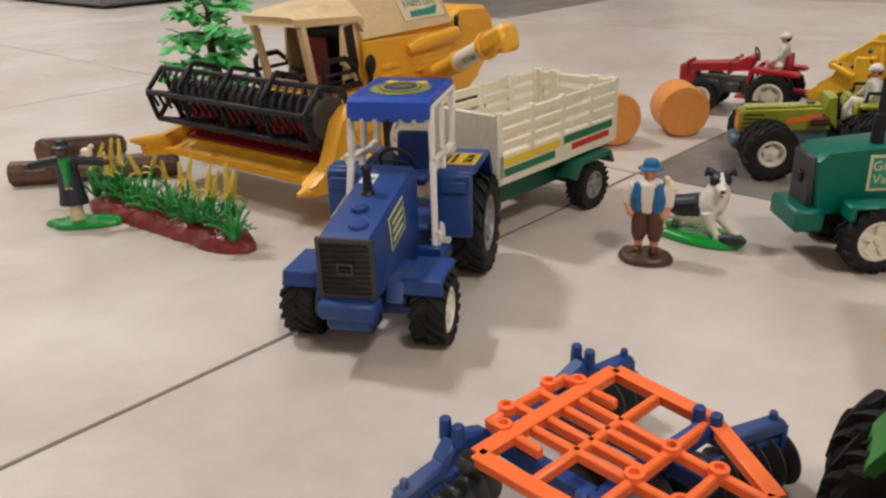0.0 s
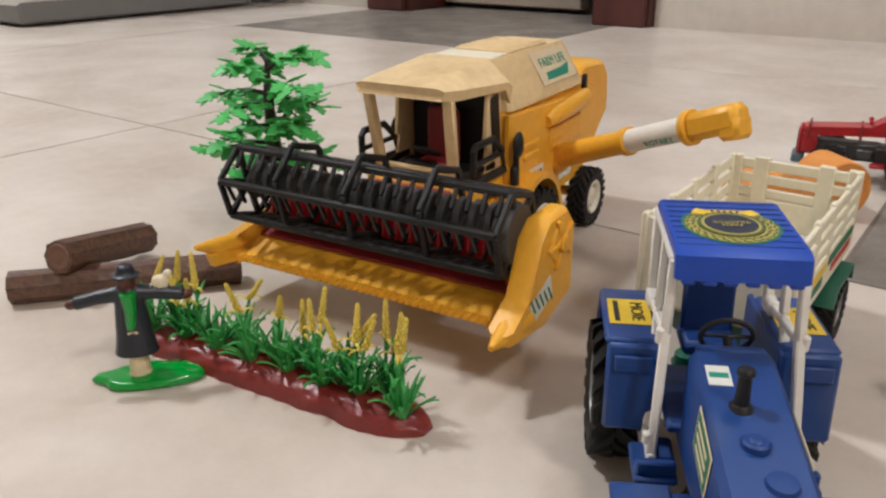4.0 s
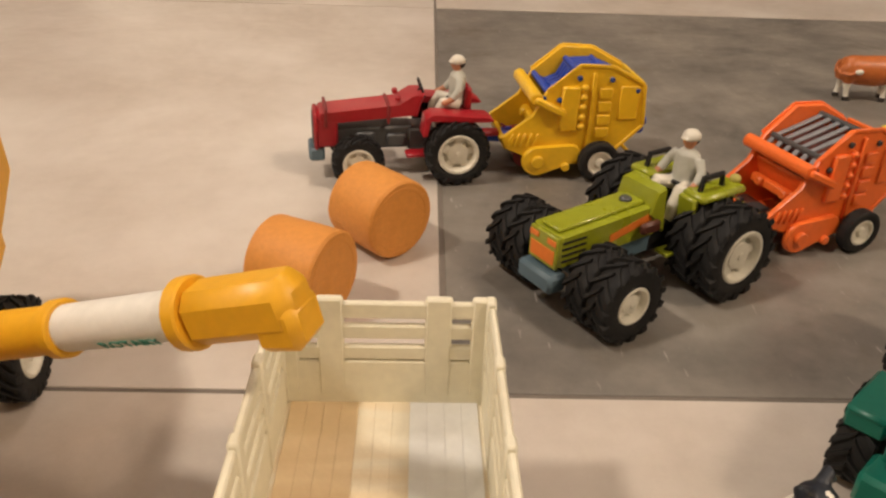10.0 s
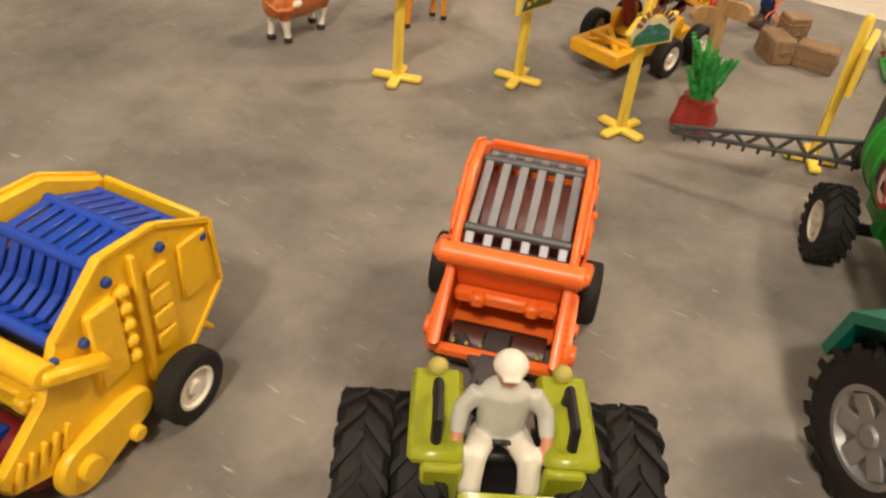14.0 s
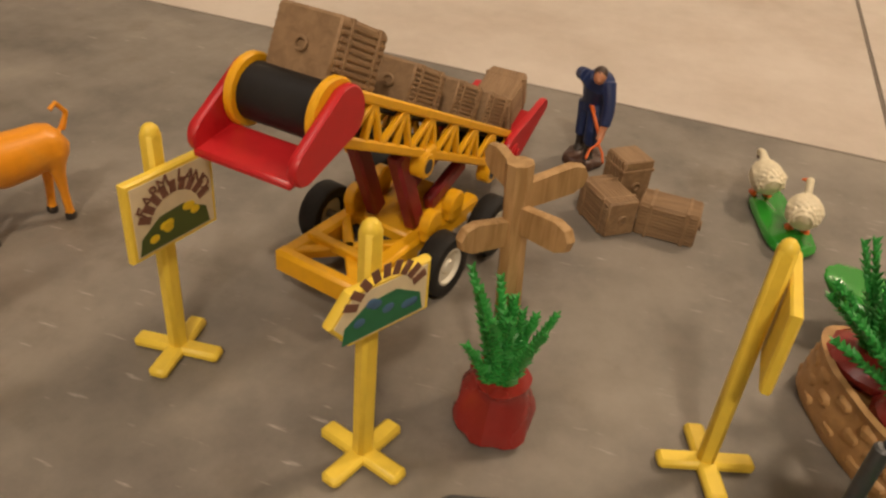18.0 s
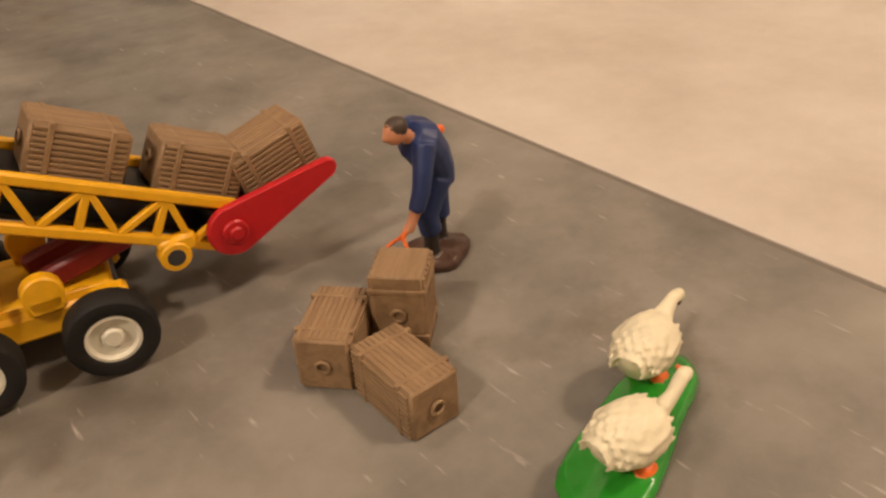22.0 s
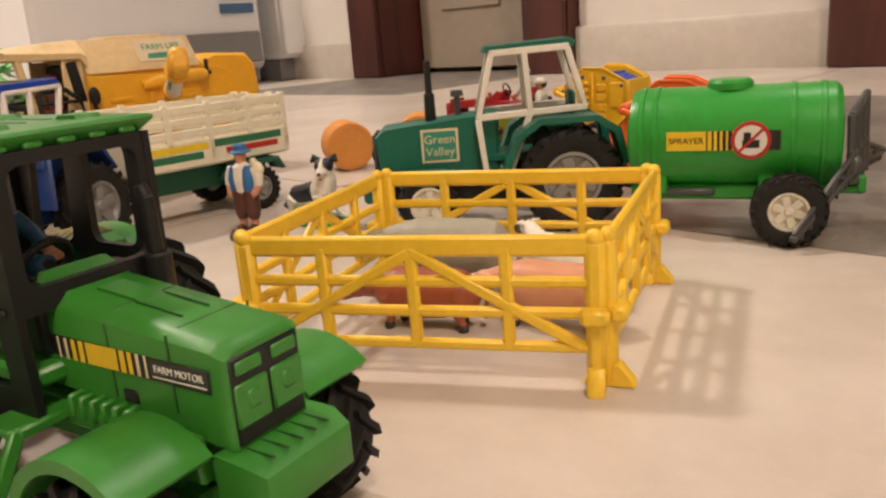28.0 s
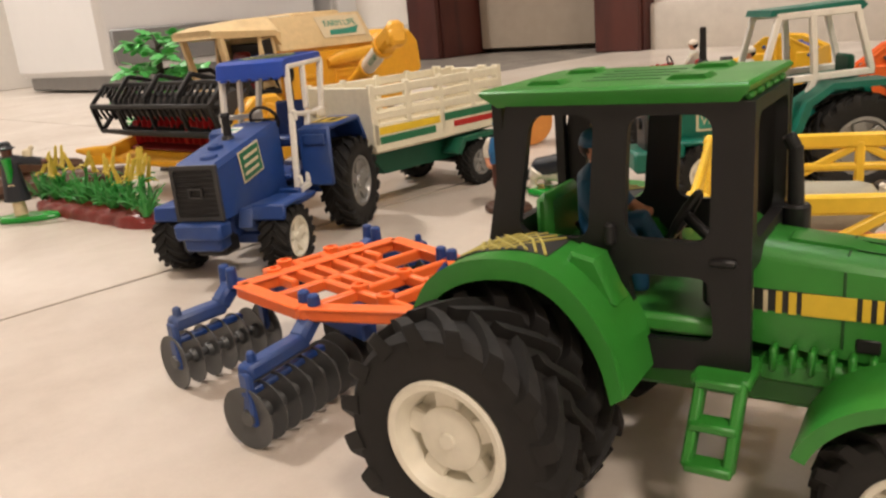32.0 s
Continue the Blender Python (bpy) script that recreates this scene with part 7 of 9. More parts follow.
def fence_panel(p, q, low=0.75, high=4.35):
    """One moulded fence hurdle: two posts on splayed feet, rails, uprights and two braces."""
    (x0, y0), (x1, y1) = p, q
    ln = math.hypot(x1 - x0, y1 - y0)
    f = thing("toy_fence_panel", "yellow plastic fence hurdle with crossed braces", "toy fence", x0, y0, math.degrees(math.atan2(y1 - y0, x1 - x0)), group="fence hurdles of the pen")
    for x in (0.3, ln - 0.3):
        ps = part("post", Shape().box((x, 0, 2.2), (0.56, 0.46, 4.3), 0.16), YELLOW_F, f)
        part("post_cap", Shape().ball((x, 0, 4.35), (0.27, 0.24, 0.27), 10), YELLOW_F, ps)
        part("foot", Shape().prism([(-0.72, 0), (-0.68, 0.22), (-0.3, 0.68), (0.3, 0.68), (0.68, 0.22), (0.72, 0)], x - 0.24, x + 0.24, 0.06, (1, 2, 0)), YELLOW_F, ps)
        part("clip", Shape().box((x, 0.3, 2.2), (0.8, 0.5, 0.5), 0.12), YELLOW_F, ps)
    for z, h in ((4.15, 0.62), (3.1, 0.34), (2.2, 0.34), (1.2, 0.34)):
        part("rail", Shape().box((ln / 2, 0, z), (ln - 0.8, 0.26, h), 0.1), YELLOW_F, f)
    for k in range(1, 4):
        part("upright", Shape().box((ln * k / 4, 0, 2.6), (0.36, 0.3, 3.1), 0.08), YELLOW_F, f)
    part("brace", Shape().beam((0.6, 0.05, 1.2), (ln / 2, 0.05, 4.0), 0.24, 0.32, 0.06), YELLOW_F, f)
    part("brace", Shape().beam((ln - 0.6, 0.05, 1.2), (ln / 2, 0.05, 4.0), 0.24, 0.32, 0.06), YELLOW_F, f)
    return f


for k in range(4):
    fence_panel(pen[k], pen[(k + 1) % 4])


def beast(name, label, mats, x, y, heading, size, legs=1.0, head_up=0.3, tail=True, horn=False, snout=0.3, category="figurine", z=0, group=""):
    """A four-legged toy animal in one mesh: body, neck, head, ears, legs, hooves and tail."""
    body, leg, hoof, face = mats
    f = Figure()
    k = size
    lz = 1.25 * legs * k
    f.paint(body).tube([(-1.78 * k, 0, lz + 0.6 * k), (-1.6 * k, 0, lz + 0.5 * k), (-1.2 * k, 0, lz + 0.45 * k), (-0.5 * k, 0, lz + 0.38 * k), (0.3 * k, 0, lz + 0.36 * k), (1.0 * k, 0, lz + 0.45 * k),
                        (1.45 * k, 0, lz + 0.55 * k), (1.65 * k, 0, lz + 0.62 * k)], [0.3 * k, 0.58 * k, 0.7 * k, 0.76 * k, 0.8 * k, 0.74 * k, 0.56 * k, 0.32 * k], 28, 1.08)
    for sd in (-1, 1):
        f.paint(body).ball((-1.2 * k, sd * 0.32 * k, lz + 0.35 * k), (0.52 * k, 0.42 * k, 0.68 * k), 16).ball((1.0 * k, sd * 0.34 * k, lz + 0.35 * k), (0.42 * k, 0.38 * k, 0.6 * k), 16)
    hx, hz = 2.35 * k, lz + (0.55 + head_up) * k
    f.paint(body).tube([(1.2 * k, 0, lz + 0.65 * k), (1.8 * k, 0, lz + (0.6 + head_up * 0.6) * k), (hx - 0.1 * k, 0, hz)], [0.52 * k, 0.4 * k, 0.3 * k], 12)
    f.paint(face).ball((hx, 0, hz), (0.42 * k, 0.3 * k, 0.32 * k), 12, turn=(0, 25, 0))
    f.paint(face).tube([(hx + 0.1 * k, 0, hz - 0.05 * k), (hx + (0.35 + snout) * k, 0, hz - 0.3 * k)], [0.26 * k, 0.2 * k], 10)
    for sd in (-1, 1):
        f.paint(body).tube([(hx - 0.2 * k, sd * 0.25 * k, hz + 0.15 * k), (hx - 0.3 * k, sd * 0.6 * k, hz + 0.2 * k)], [0.13 * k, 0.05 * k], 7)
        if horn:
            f.paint(hoof).tube([(hx - 0.1 * k, sd * 0.15 * k, hz + 0.25 * k), (hx - 0.1 * k, sd * 0.35 * k, hz + 0.5 * k), (hx, sd * 0.38 * k, hz + 0.72 * k)], [0.1 * k, 0.07 * k, 0.03 * k], 7)
        for lx, sw in ((1.05, 0.12 * sd), (-1.25, -0.12 * sd)):
            f.paint(body).tube([(lx * k, sd * 0.36 * k, lz + 0.35 * k), (lx * k, sd * 0.38 * k, lz * 0.8)], [0.4 * k, 0.24 * k], 10)
            f.paint(leg).tube([(lx * k, sd * 0.38 * k, lz * 0.85), ((lx + sw * 0.5) * k, sd * 0.38 * k, lz * 0.45), ((lx + sw) * k, sd * 0.38 * k, 0.15 * k)], [0.24 * k, 0.15 * k, 0.15 * k], 9)
            f.paint(hoof).lathe([(0.2 * k, 0), (0.19 * k, 0.2 * k), (0.14 * k, 0.24 * k)], ((lx + sw) * k, sd * 0.38 * k, 0), (0, 0, 1), 10)
    if horn:
        f.paint(body).tube([(-1.8 * k, 0, lz + 0.95 * k), (-2.0 * k, -0.1 * k, lz + 0.6 * k), (-1.85 * k, -0.5 * k, lz + 0.3 * k), (-1.4 * k, -0.82 * k, lz + 0.3 * k), (-0.95 * k, -0.86 * k, lz + 0.5 * k)],
                          [0.1 * k, 0.08 * k, 0.07 * k, 0.07 * k, 0.08 * k], 8)
        f.paint(leg).ball((-0.95 * k, -0.86 * k, lz + 0.5 * k), (0.26 * k, 0.12 * k, 0.16 * k), 10)
    elif tail:
        f.paint(leg).tube([(-1.85 * k, 0, lz + 0.7 * k), (-2.1 * k, 0, lz + 0.3 * k), (-2.0 * k, 0, lz - 0.4 * k)], [0.1 * k, 0.08 * k, 0.12 * k], 7)
    else:
        f.paint(body).tube([(-1.8 * k, 0, lz + 0.8 * k), (-2.05 * k, 0, lz + 1.35 * k), (-1.75 * k, 0, lz + 1.75 * k), (-1.5 * k, 0.1, lz + 1.6 * k)], [0.13 * k, 0.1 * k, 0.1 * k, 0.1 * k], 7)
    return f.make(name, label, category, x, y, heading, z, group=group)


beast("pig_figurine", "red-brown pig figurine standing in the pen", (PIG_RED, PIG_RED, HOOF, PIG_RED), 25.2, -15.9, 205, 1.08, 0.6, -0.1, True, False, 0.35, group="animals in the pen")
beast("pig_figurine", "pink pig figurine standing in the pen", (PIG_PINK, PIG_PINK, HOOF, PIG_PINK), 28.9, -13.5, 196, 1.08, 0.72, -0.1, True, False, 0.35, group="animals in the pen")
beast("sheep_figurine", "white sheep figurine standing in the pen", (SHEEP, SHEEP, HOOF, HOOF), 27.35, -10.95, 163, 0.96, 0.98, 0.75, True, False, 0.2, group="animals in the pen")
beast("sheep_figurine", "grey sheep figurine standing in the pen", (SHEEP_GREY, SHEEP_GREY, HOOF, SHEEP_GREY), 23.8, -13.1, 208, 1.3, 0.95, 0.0, True, False, 0.3, group="animals in the pen")
# ---- green tractor with a black cab ----
jt = thing("toy_tractor", "green toy tractor with a black framed cab and twin rear tyres", "toy tractor", 24.3, -29.0, 13)
hd_rows = []
for x, w, zb, zs, zt in ((3.55, 0.98, 3.7, 5.3, 5.88), (3.75, 1.0, 3.68, 5.34, 5.9), (4.45, 1.0, 3.62, 5.3, 5.55), (8.55, 0.97, 3.25, 5.0, 5.14), (8.78, 0.95, 3.2, 4.92, 5.06), (8.86, 0.88, 3.2, 4.86, 4.98)):
    hd_rows.append([(x, -w, zb), (x, -w, zs), (x, -w * 0.72, zt), (x, w * 0.72, zt), (x, w, zs), (x, w, zb)])
hood = part("hood", loft(Shape(), hd_rows), GREEN, jt, "green bonnet with a striped decal")
for x in (5.85, 7.55):
    k = (x - 4.45) / 4.1
    part("hood_seam", Shape().box((x, 0, 5.545 - 0.41 * k), (0.05, 1.42, 0.03), 0.01).box((x, -0.99, 4.45), (0.05, 0.04, 1.5), 0.01).box((x, 0.99, 4.45), (0.05, 0.04, 1.5), 0.01), GREEN_DK, hood)
part("hood_bump", Shape().prism([(4.7, 5.5), (4.8, 5.58), (5.9, 5.47), (6.2, 5.38)], -0.3, 0.3, 0.04), GREEN, hood)
part("hood_panel_line", Shape().box((6.6, 0.32, 5.36), (1.3, 0.05, 0.03), 0.01, (0, 5.7, 0)).box((6.6, -0.32, 5.36), (1.3, 0.05, 0.03), 0.01, (0, 5.7, 0)), GREEN_DK, hood)
part("nose_grille", Shape().box((8.84, 0, 4.05), (0.12, 1.72, 1.66), 0.05), BLACK, jt)
for y in (-0.44, 0.44):
    part("headlamp", Shape().box((8.91, y, 4.66), (0.08, 0.62, 0.26), 0.04), GREEN, jt)
    part("grille_panel", Shape().box((8.91, y, 3.98), (0.09, 0.8, 0.82), 0.04).box((8.95, y, 4.05), (0.08, 0.3, 0.34), 0.05), GREEN, jt)
wt = part("front_weight", loft(Shape(), [[(x, -w, z0), (x, -w, z1), (x, w, z1), (x, w, z0)] for x, w, z0, z1 in ((8.55, 1.2, 1.95, 3.2), (9.25, 1.22, 1.98, 3.16), (9.7, 1.1, 2.15, 2.98), (9.76, 1.0, 2.25, 2.86))]), GREEN, jt, "green front weight block")
for k in range(5):
    part("weight_groove", Shape().box((9.2, -0.72 + 0.36 * k, 3.165), (0.7, 0.05, 0.04), 0.01), GREEN_DK, wt)
part("chassis", Shape().box((4.6, 0, 2.75), (8.2, 1.5, 1.1), 0.12).box((7.25, 0, 1.75), (1.1, 4.6, 0.6), 0.1).box((8.2, 0, 1.7), (0.9, 1.1, 1.4), 0.1).box((6.4, 0, 2.1), (1.6, 1.9, 0.6), 0.12), GREEN, jt)
for sd in (-1, 1):
    part("engine_rib_panel", Shape().box((5.55, sd * 0.98, 3.15), (2.3, 0.5, 0.5), 0.1), GREEN, jt)
    for k in range(6):
        part("engine_rib", Shape().box((4.7 + 0.34 * k, sd * 1.12, 3.42), (0.13, 0.4, 0.5), 0.05), GREEN, jt)
    part("side_slot", Shape().box((6.28, sd * 0.98, 3.8), (0.42, 0.08, 0.28), 0.03), BLACK, jt)
    st = sticker("stripe_field", jt, (6.17, sd * 0.995, 4.5), (4.72, 0.44), PRINT_BLACK, "y+", "black and yellow striped decal", 1.0)
    sticker("yellow_stripe", st, (5.6, sd * 1.01, 4.5), (0.92, 0.44), PRINT_YELLOW, "y+")
    for k, w in enumerate((0.14, 0.11, 0.08, 0.05)):
        sticker("print_bar", st, (4.98 - 0.24 * k, sd * 1.01, 4.5), (w, 0.44), PRINT_YELLOW if k < 2 else PAPER, "y+")
        sticker("print_bar", st, (6.22 + 0.22 * k, sd * 1.01, 4.5), (w, 0.44), PRINT_YELLOW if k < 2 else PAPER, "y+")
    sticker("name_field", st, (7.76, sd * 1.01, 4.5), (1.5, 0.36), CHARCOAL, "y+")
    sticker("name_rule", st, (7.76, sd * 1.022, 4.35), (1.4, 0.03), PAPER_WHITE, "y+")
    lettering("lettering", "FARM MOTOR", 0.2, PAPER_WHITE, st, on_face((7.76, sd * 1.025, 4.51), "y+" if sd > 0 else "y-"))
    fm = part("front_mudguard", hollow_prism(Shape(), arch(1.88, 2.06, 48, 158, 28, 7.25, 1.72), sd * 1.25, sd * 3.05), GREEN, jt)
    part("mudguard_lip", hollow_prism(Shape(), arch(1.8, 2.06, 48, 158, 28, 7.25, 1.72), sd * 3.05, sd * 3.13), GREEN, fm)
    part("mudguard_strut", Shape().prism([(6.0, 2.6), (8.3, 2.6), (8.2, 3.4), (6.6, 3.5)], sd * 1.0, sd * 1.3, 0.06), GREEN, fm)
    out = [(-2.08, 4.2), (-1.95, 4.55), (-1.5, 5.18), (-0.7, 5.6), (0.3, 5.74), (1.15, 5.58), (1.85, 5.0), (2.35, 4.15), (2.56, 3.2)]
    out = eased(out)
    inn = [(2.3, 3.16), (2.08, 4.0), (1.62, 4.75), (1.02, 5.26), (0.28, 5.42), (-0.6, 5.28), (-1.28, 4.92), (-1.7, 4.38), (-1.84, 4.12)]
    inn = eased(inn)
    mg = part("rear_mudguard", hollow_prism(Shape(), out + inn, sd * 1.62, sd * 3.42), GREEN, jt)
    lip = [(p[0] * 0.94 + q[0] * 0.06, p[1] * 0.94 + q[1] * 0.06 + 0.02) for p, q in zip(out, inn[::-1])]
    part("mudguard_edge", hollow_prism(Shape(), lip + [(q[0], q[1] - 0.1) for q in inn], sd * 3.4, sd * 3.52), GREEN, mg)
    part("mudguard_box", Shape().prism([(1.0, 5.2), (1.25, 5.72), (1.75, 5.6), (2.15, 4.7), (1.8, 4.6)], sd * 1.95, sd * 2.7, 0.08), GREEN, mg)
    part("tread_plate", hollow_prism(Shape(), [(-1.2, 5.44), (-0.7, 5.65), (0.3, 5.79), (0.9, 5.68), (0.9, 5.62), (0.3, 5.72), (-0.7, 5.58), (-1.2, 5.36)], sd * 1.75, sd * 2.95), CHARCOAL, mg, "patterned tread plate")
    top = [(-1.15, 5.47), (-0.7, 5.66), (0.3, 5.80), (0.86, 5.70)]

    def on_top(f):
        f = min(max(f, 0.0), 2.999)
        i = int(f)
        return Vector(top[i]).lerp(Vector(top[i + 1]), f - i)

    for k in range(-3, 10):
        for e in (1.2, -1.2):
            a, b = 0.36 * k, 0.36 * k + e
            if min(a, b) < -0.05 or max(a, b) > 3.05:
                continue
            p, q = on_top(a), on_top(b)
            m = on_top((a + b) / 2)
            part("tread_bar", Shape().beam((p.x, sd * 1.78, p.y), (m.x, sd * 2.35, m.y), 0.06, 0.05, 0.01).beam((m.x, sd * 2.35, m.y), (q.x, sd * 2.92, q.y), 0.06, 0.05, 0.01), PRINT_GOLD, mg)
    # ladder that leans outwards
    st = part("step_ladder", Shape().beam((3.62, sd * 2.2, 3.22), (3.55, sd * 3.0, 1.8), 0.2, 0.3, 0.05).beam((4.36, sd * 2.2, 3.28), (4.3, sd * 3.0, 1.8), 0.2, 0.3, 0.05), GREEN, jt)
    for f in (0.0, 0.5, 0.97):
        part("tread", Shape().box((3.96, sd * (2.2 + 0.8 * f), 3.24 - 1.4 * f), (0.86, 0.46, 0.18), 0.04), GREEN, st)
    part("step_bracket", Shape().box((3.95, sd * 1.6, 3.2), (1.1, 1.3, 0.25), 0.06), GREEN, jt)
    # black cab side with rounded window corners
    y0, y1 = sd * 1.62, sd * 1.8
    part("rear_window_frame", window_plate(Shape(), [(-1.05, 5.3), (1.62, 5.3), (1.82, 8.4), (-0.4, 8.4)], (0.62, 0.42, 0.36, 0.2), y0, y1, 0.3), BLACK, jt)
    part("door_window_frame", window_plate(Shape(), [(1.62, 5.3), (4.4, 5.3), (4.42, 8.4), (1.82, 8.4)], (0.36, 0.5, 0.74, 0.22), y0, y1, 0.3), BLACK, jt)
    part("door_panel", window_plate(Shape(), [(2.2, 3.08), (4.4, 3.3), (4.4, 5.3), (1.62, 5.3)], (0.34, 0.62, 0.7, 0.2), y0, y1, 0.22), BLACK, jt)
    part("door_hinge", Shape().cyl((1.75, sd * 1.85, 5.65), (1.75, sd * 1.85, 6.1), 0.11).cyl((1.6, sd * 1.82, 4.9), (1.6, sd * 1.82, 5.3), 0.11), BLACK, jt)
    part("door_handle", Shape().box((3.9, sd * 1.84, 5.45), (0.5, 0.12, 0.16), 0.05), BLACK, jt)
    for y2 in (2.62, 4.45):
        tyre(jt, (-0.4, sd * y2, 2.5), 2.5, 1.55, RIM, 16, 0.5, sd, lug_h=0.23, dish=True)
    tyre(jt, (7.25, sd * 2.5, 1.65), 1.65, 1.2, RIM, 15, 0.5, sd, lug_h=0.17, dish=True)
part("windscreen_frame", window_plate(Shape(), [(-1.62, 5.3), (1.62, 5.3), (1.62, 8.4), (-1.62, 8.4)], (0.2, 0.5, 0.2, 0.25), 4.16, 4.4, 0.3, (1, 2, 0)), BLACK, jt)
part("rear_screen_frame", window_plate(Shape(), [(-1.62, 5.3), (1.62, 5.3), (1.62, 8.4), (-1.62, 8.4)], (0.2, 0.5, 0.2, 0.25), -0.82, -0.6, 0.3, (1, 2, 0)), BLACK, jt)
part("rear_panel", Shape().box((-0.85, 0, 4.7), (0.3, 3.2, 1.4), 0.1), BLACK, jt)
part("dashboard", Shape().box((3.7, 0, 5.0), (0.7, 2.4, 1.4), 0.1), BLACK, jt)
roof = part("cab_roof", loft(Shape(), [[(-0.55 - d, -1.72 - d, z), (4.05 + d, -1.72 - d, z), (4.05 + d, 1.72 + d, z), (-0.55 - d, 1.72 + d, z)] for d, z in ((0.0, 8.36), (0.05, 8.36), (0.3, 8.62), (0.32, 8.68), (0.26, 8.74), (0.2, 8.75))]), GREEN, jt, "green cab roof with moulded vents")
for x, y in ((0.2, 1.1), (0.3, -1.1), (3.0, 1.2), (3.1, -0.9)):
    part("roof_vent", Shape().prism([(x - 0.45, 8.74), (x - 0.3, 8.84), (x + 0.3, 8.84), (x + 0.4, 8.74)], y - 0.3, y + 0.3, 0.04), GREEN, roof)
for k in range(4):
    part("roof_groove", Shape().box((1.7, -0.9 + 0.6 * k, 8.755), (1.6, 0.06, 0.02), 0.01), GREEN_DK, roof)
for k in range(5):
    part("roof_lamp", Shape().box((4.24, -1.4 + 0.7 * k, 8.46), (0.16, 0.4, 0.16), 0.05), GREEN, roof)
part("exhaust", Shape().cyl((4.62, 1.35, 5.0), (4.62, 1.35, 5.85), 0.3, None, 14).cyl((4.62, 1.35, 5.8), (4.58, 1.35, 7.1), 0.17, 0.15, 14).cyl((4.58, 1.35, 7.0), (4.42, 1.35, 7.3), 0.15), BLACK, jt)
part("cab_floor", Shape().box((1.8, 0, 4.0), (5.0, 3.2, 0.4), 0.1), GREEN, jt)
part("seat", Shape().box((0.5, 0, 4.9), (1.5, 1.8, 0.6), 0.15).box((-0.15, 0, 5.7), (0.4, 1.8, 1.3), 0.15), GREEN, jt)
part("steering_wheel", Shape().tube([(2.7 + 0.25 * math.sin(a), 0.55 * math.cos(a), 5.85 + 0.45 * math.sin(a)) for a in [2 * math.pi * k / 16 for k in range(17)]], 0.09, 6).cyl((2.7, 0, 5.85), (3.4, 0, 5.2), 0.12), BLACK, jt)
part("hitch", Shape().beam((-1.4, 0, 2.0), (-3.4, 0, 2.0), 0.8, 0.4, 0.1), BLACK, jt)
part("rear_axle", Shape().cyl((-0.4, -4.2, 2.5), (-0.4, 4.2, 2.5), 0.35).box((0, 0, 3.0), (2.4, 2.6, 1.6), 0.15), BLACK, jt)
cu, su = math.cos(radians(13)), math.sin(radians(13))
driver(DRIVER_BLUE, DRIVER_BLUE, DRIVER_BLUE, "driver_figurine", "blue overalled driver figurine seated in the black cab", 24.3 + 0.75 * cu, -29.0 + 0.75 * su, 13, 5.2, size=1.0)

# ---- disc harrow ----
hw = thing("toy_disc_harrow", "orange framed toy disc harrow with blue arms and dark discs", "toy harrow", 17.1, -29.0, -5)
fr = Shape()
corn = [(0.35, -2.75), (3.2, -0.95), (3.2, 0.95), (0.35, 2.75), (-3.05, 2.95), (-3.05, -2.95)]
for p, q in zip(corn, corn[1:] + corn[:1]):
    fr.beam((*p, 2.75), (*q, 2.75), 0.34, 0.4, 0.07)
for a, b in (((-3.95, -1.7), (-3.95, 1.7)), ((-3.95, 1.6), (-2.0, 1.6)), ((-3.95, -1.6), (-2.0, -1.6)), ((3.0, -0.8), (-3.05, -1.0)), ((3.0, 0.8), (-3.05, 1.0)), ((0.35, -2.9), (0.35, 2.9)),
             ((-1.35, -2.9), (-1.35, 2.9)), ((0.35, -0.35), (-3.05, -0.35)), ((0.35, 0.35), (-3.05, 0.35)), ((1.7, -0.9), (1.7, 0.9)), ((-3.95, -0.5), (-3.05, -0.5)), ((-3.95, 0.5), (-3.05, 0.5))):
    fr.beam((*a, 2.75), (*b, 2.75), 0.26, 0.36, 0.06)
hf = part("frame", fr, ORANGE, hw, "bright orange lattice frame")
flange = Shape()
for p, q in zip(corn, corn[1:] + corn[:1]):
    flange.beam((*p, 2.94), (*q, 2.94), 0.5, 0.08, 0.03)
part("frame_flange", flange, ORANGE, hf)
for x, y in ((0.35, 0.8), (0.35, -0.8), (1.7, 0.85), (1.7, -0.85), (-3.95, 0.9), (-3.95, -0.9), (-3.4, 1.6), (-3.4, -1.6)):
    part("frame_boss", Shape().lathe([(0.26, 0), (0.26, 0.24), (0.14, 0.26), (0.13, 0.1)], (x, y, 2.8), (0, 0, 1), 14), ORANGE, hf)
part("tow_bar", Shape().beam((3.1, 0, 2.7), (5.6, 0, 2.1), 0.8, 0.4, 0.1), ORANGE, hw)
part("underframe", Shape().beam((1.4, -1.3, 2.0), (-4.4, -1.3, 2.0), 0.5, 0.5).beam((1.4, 1.3, 2.0), (-4.4, 1.3, 2.0), 0.5, 0.5).beam((-0.3, -1.3, 2.0), (-0.3, 1.3, 2.0), 0.5, 0.5).beam((-4.2, -1.3, 2.0), (-4.2, 1.3, 2.0), 0.5, 0.5), BLUE_DK, hw)
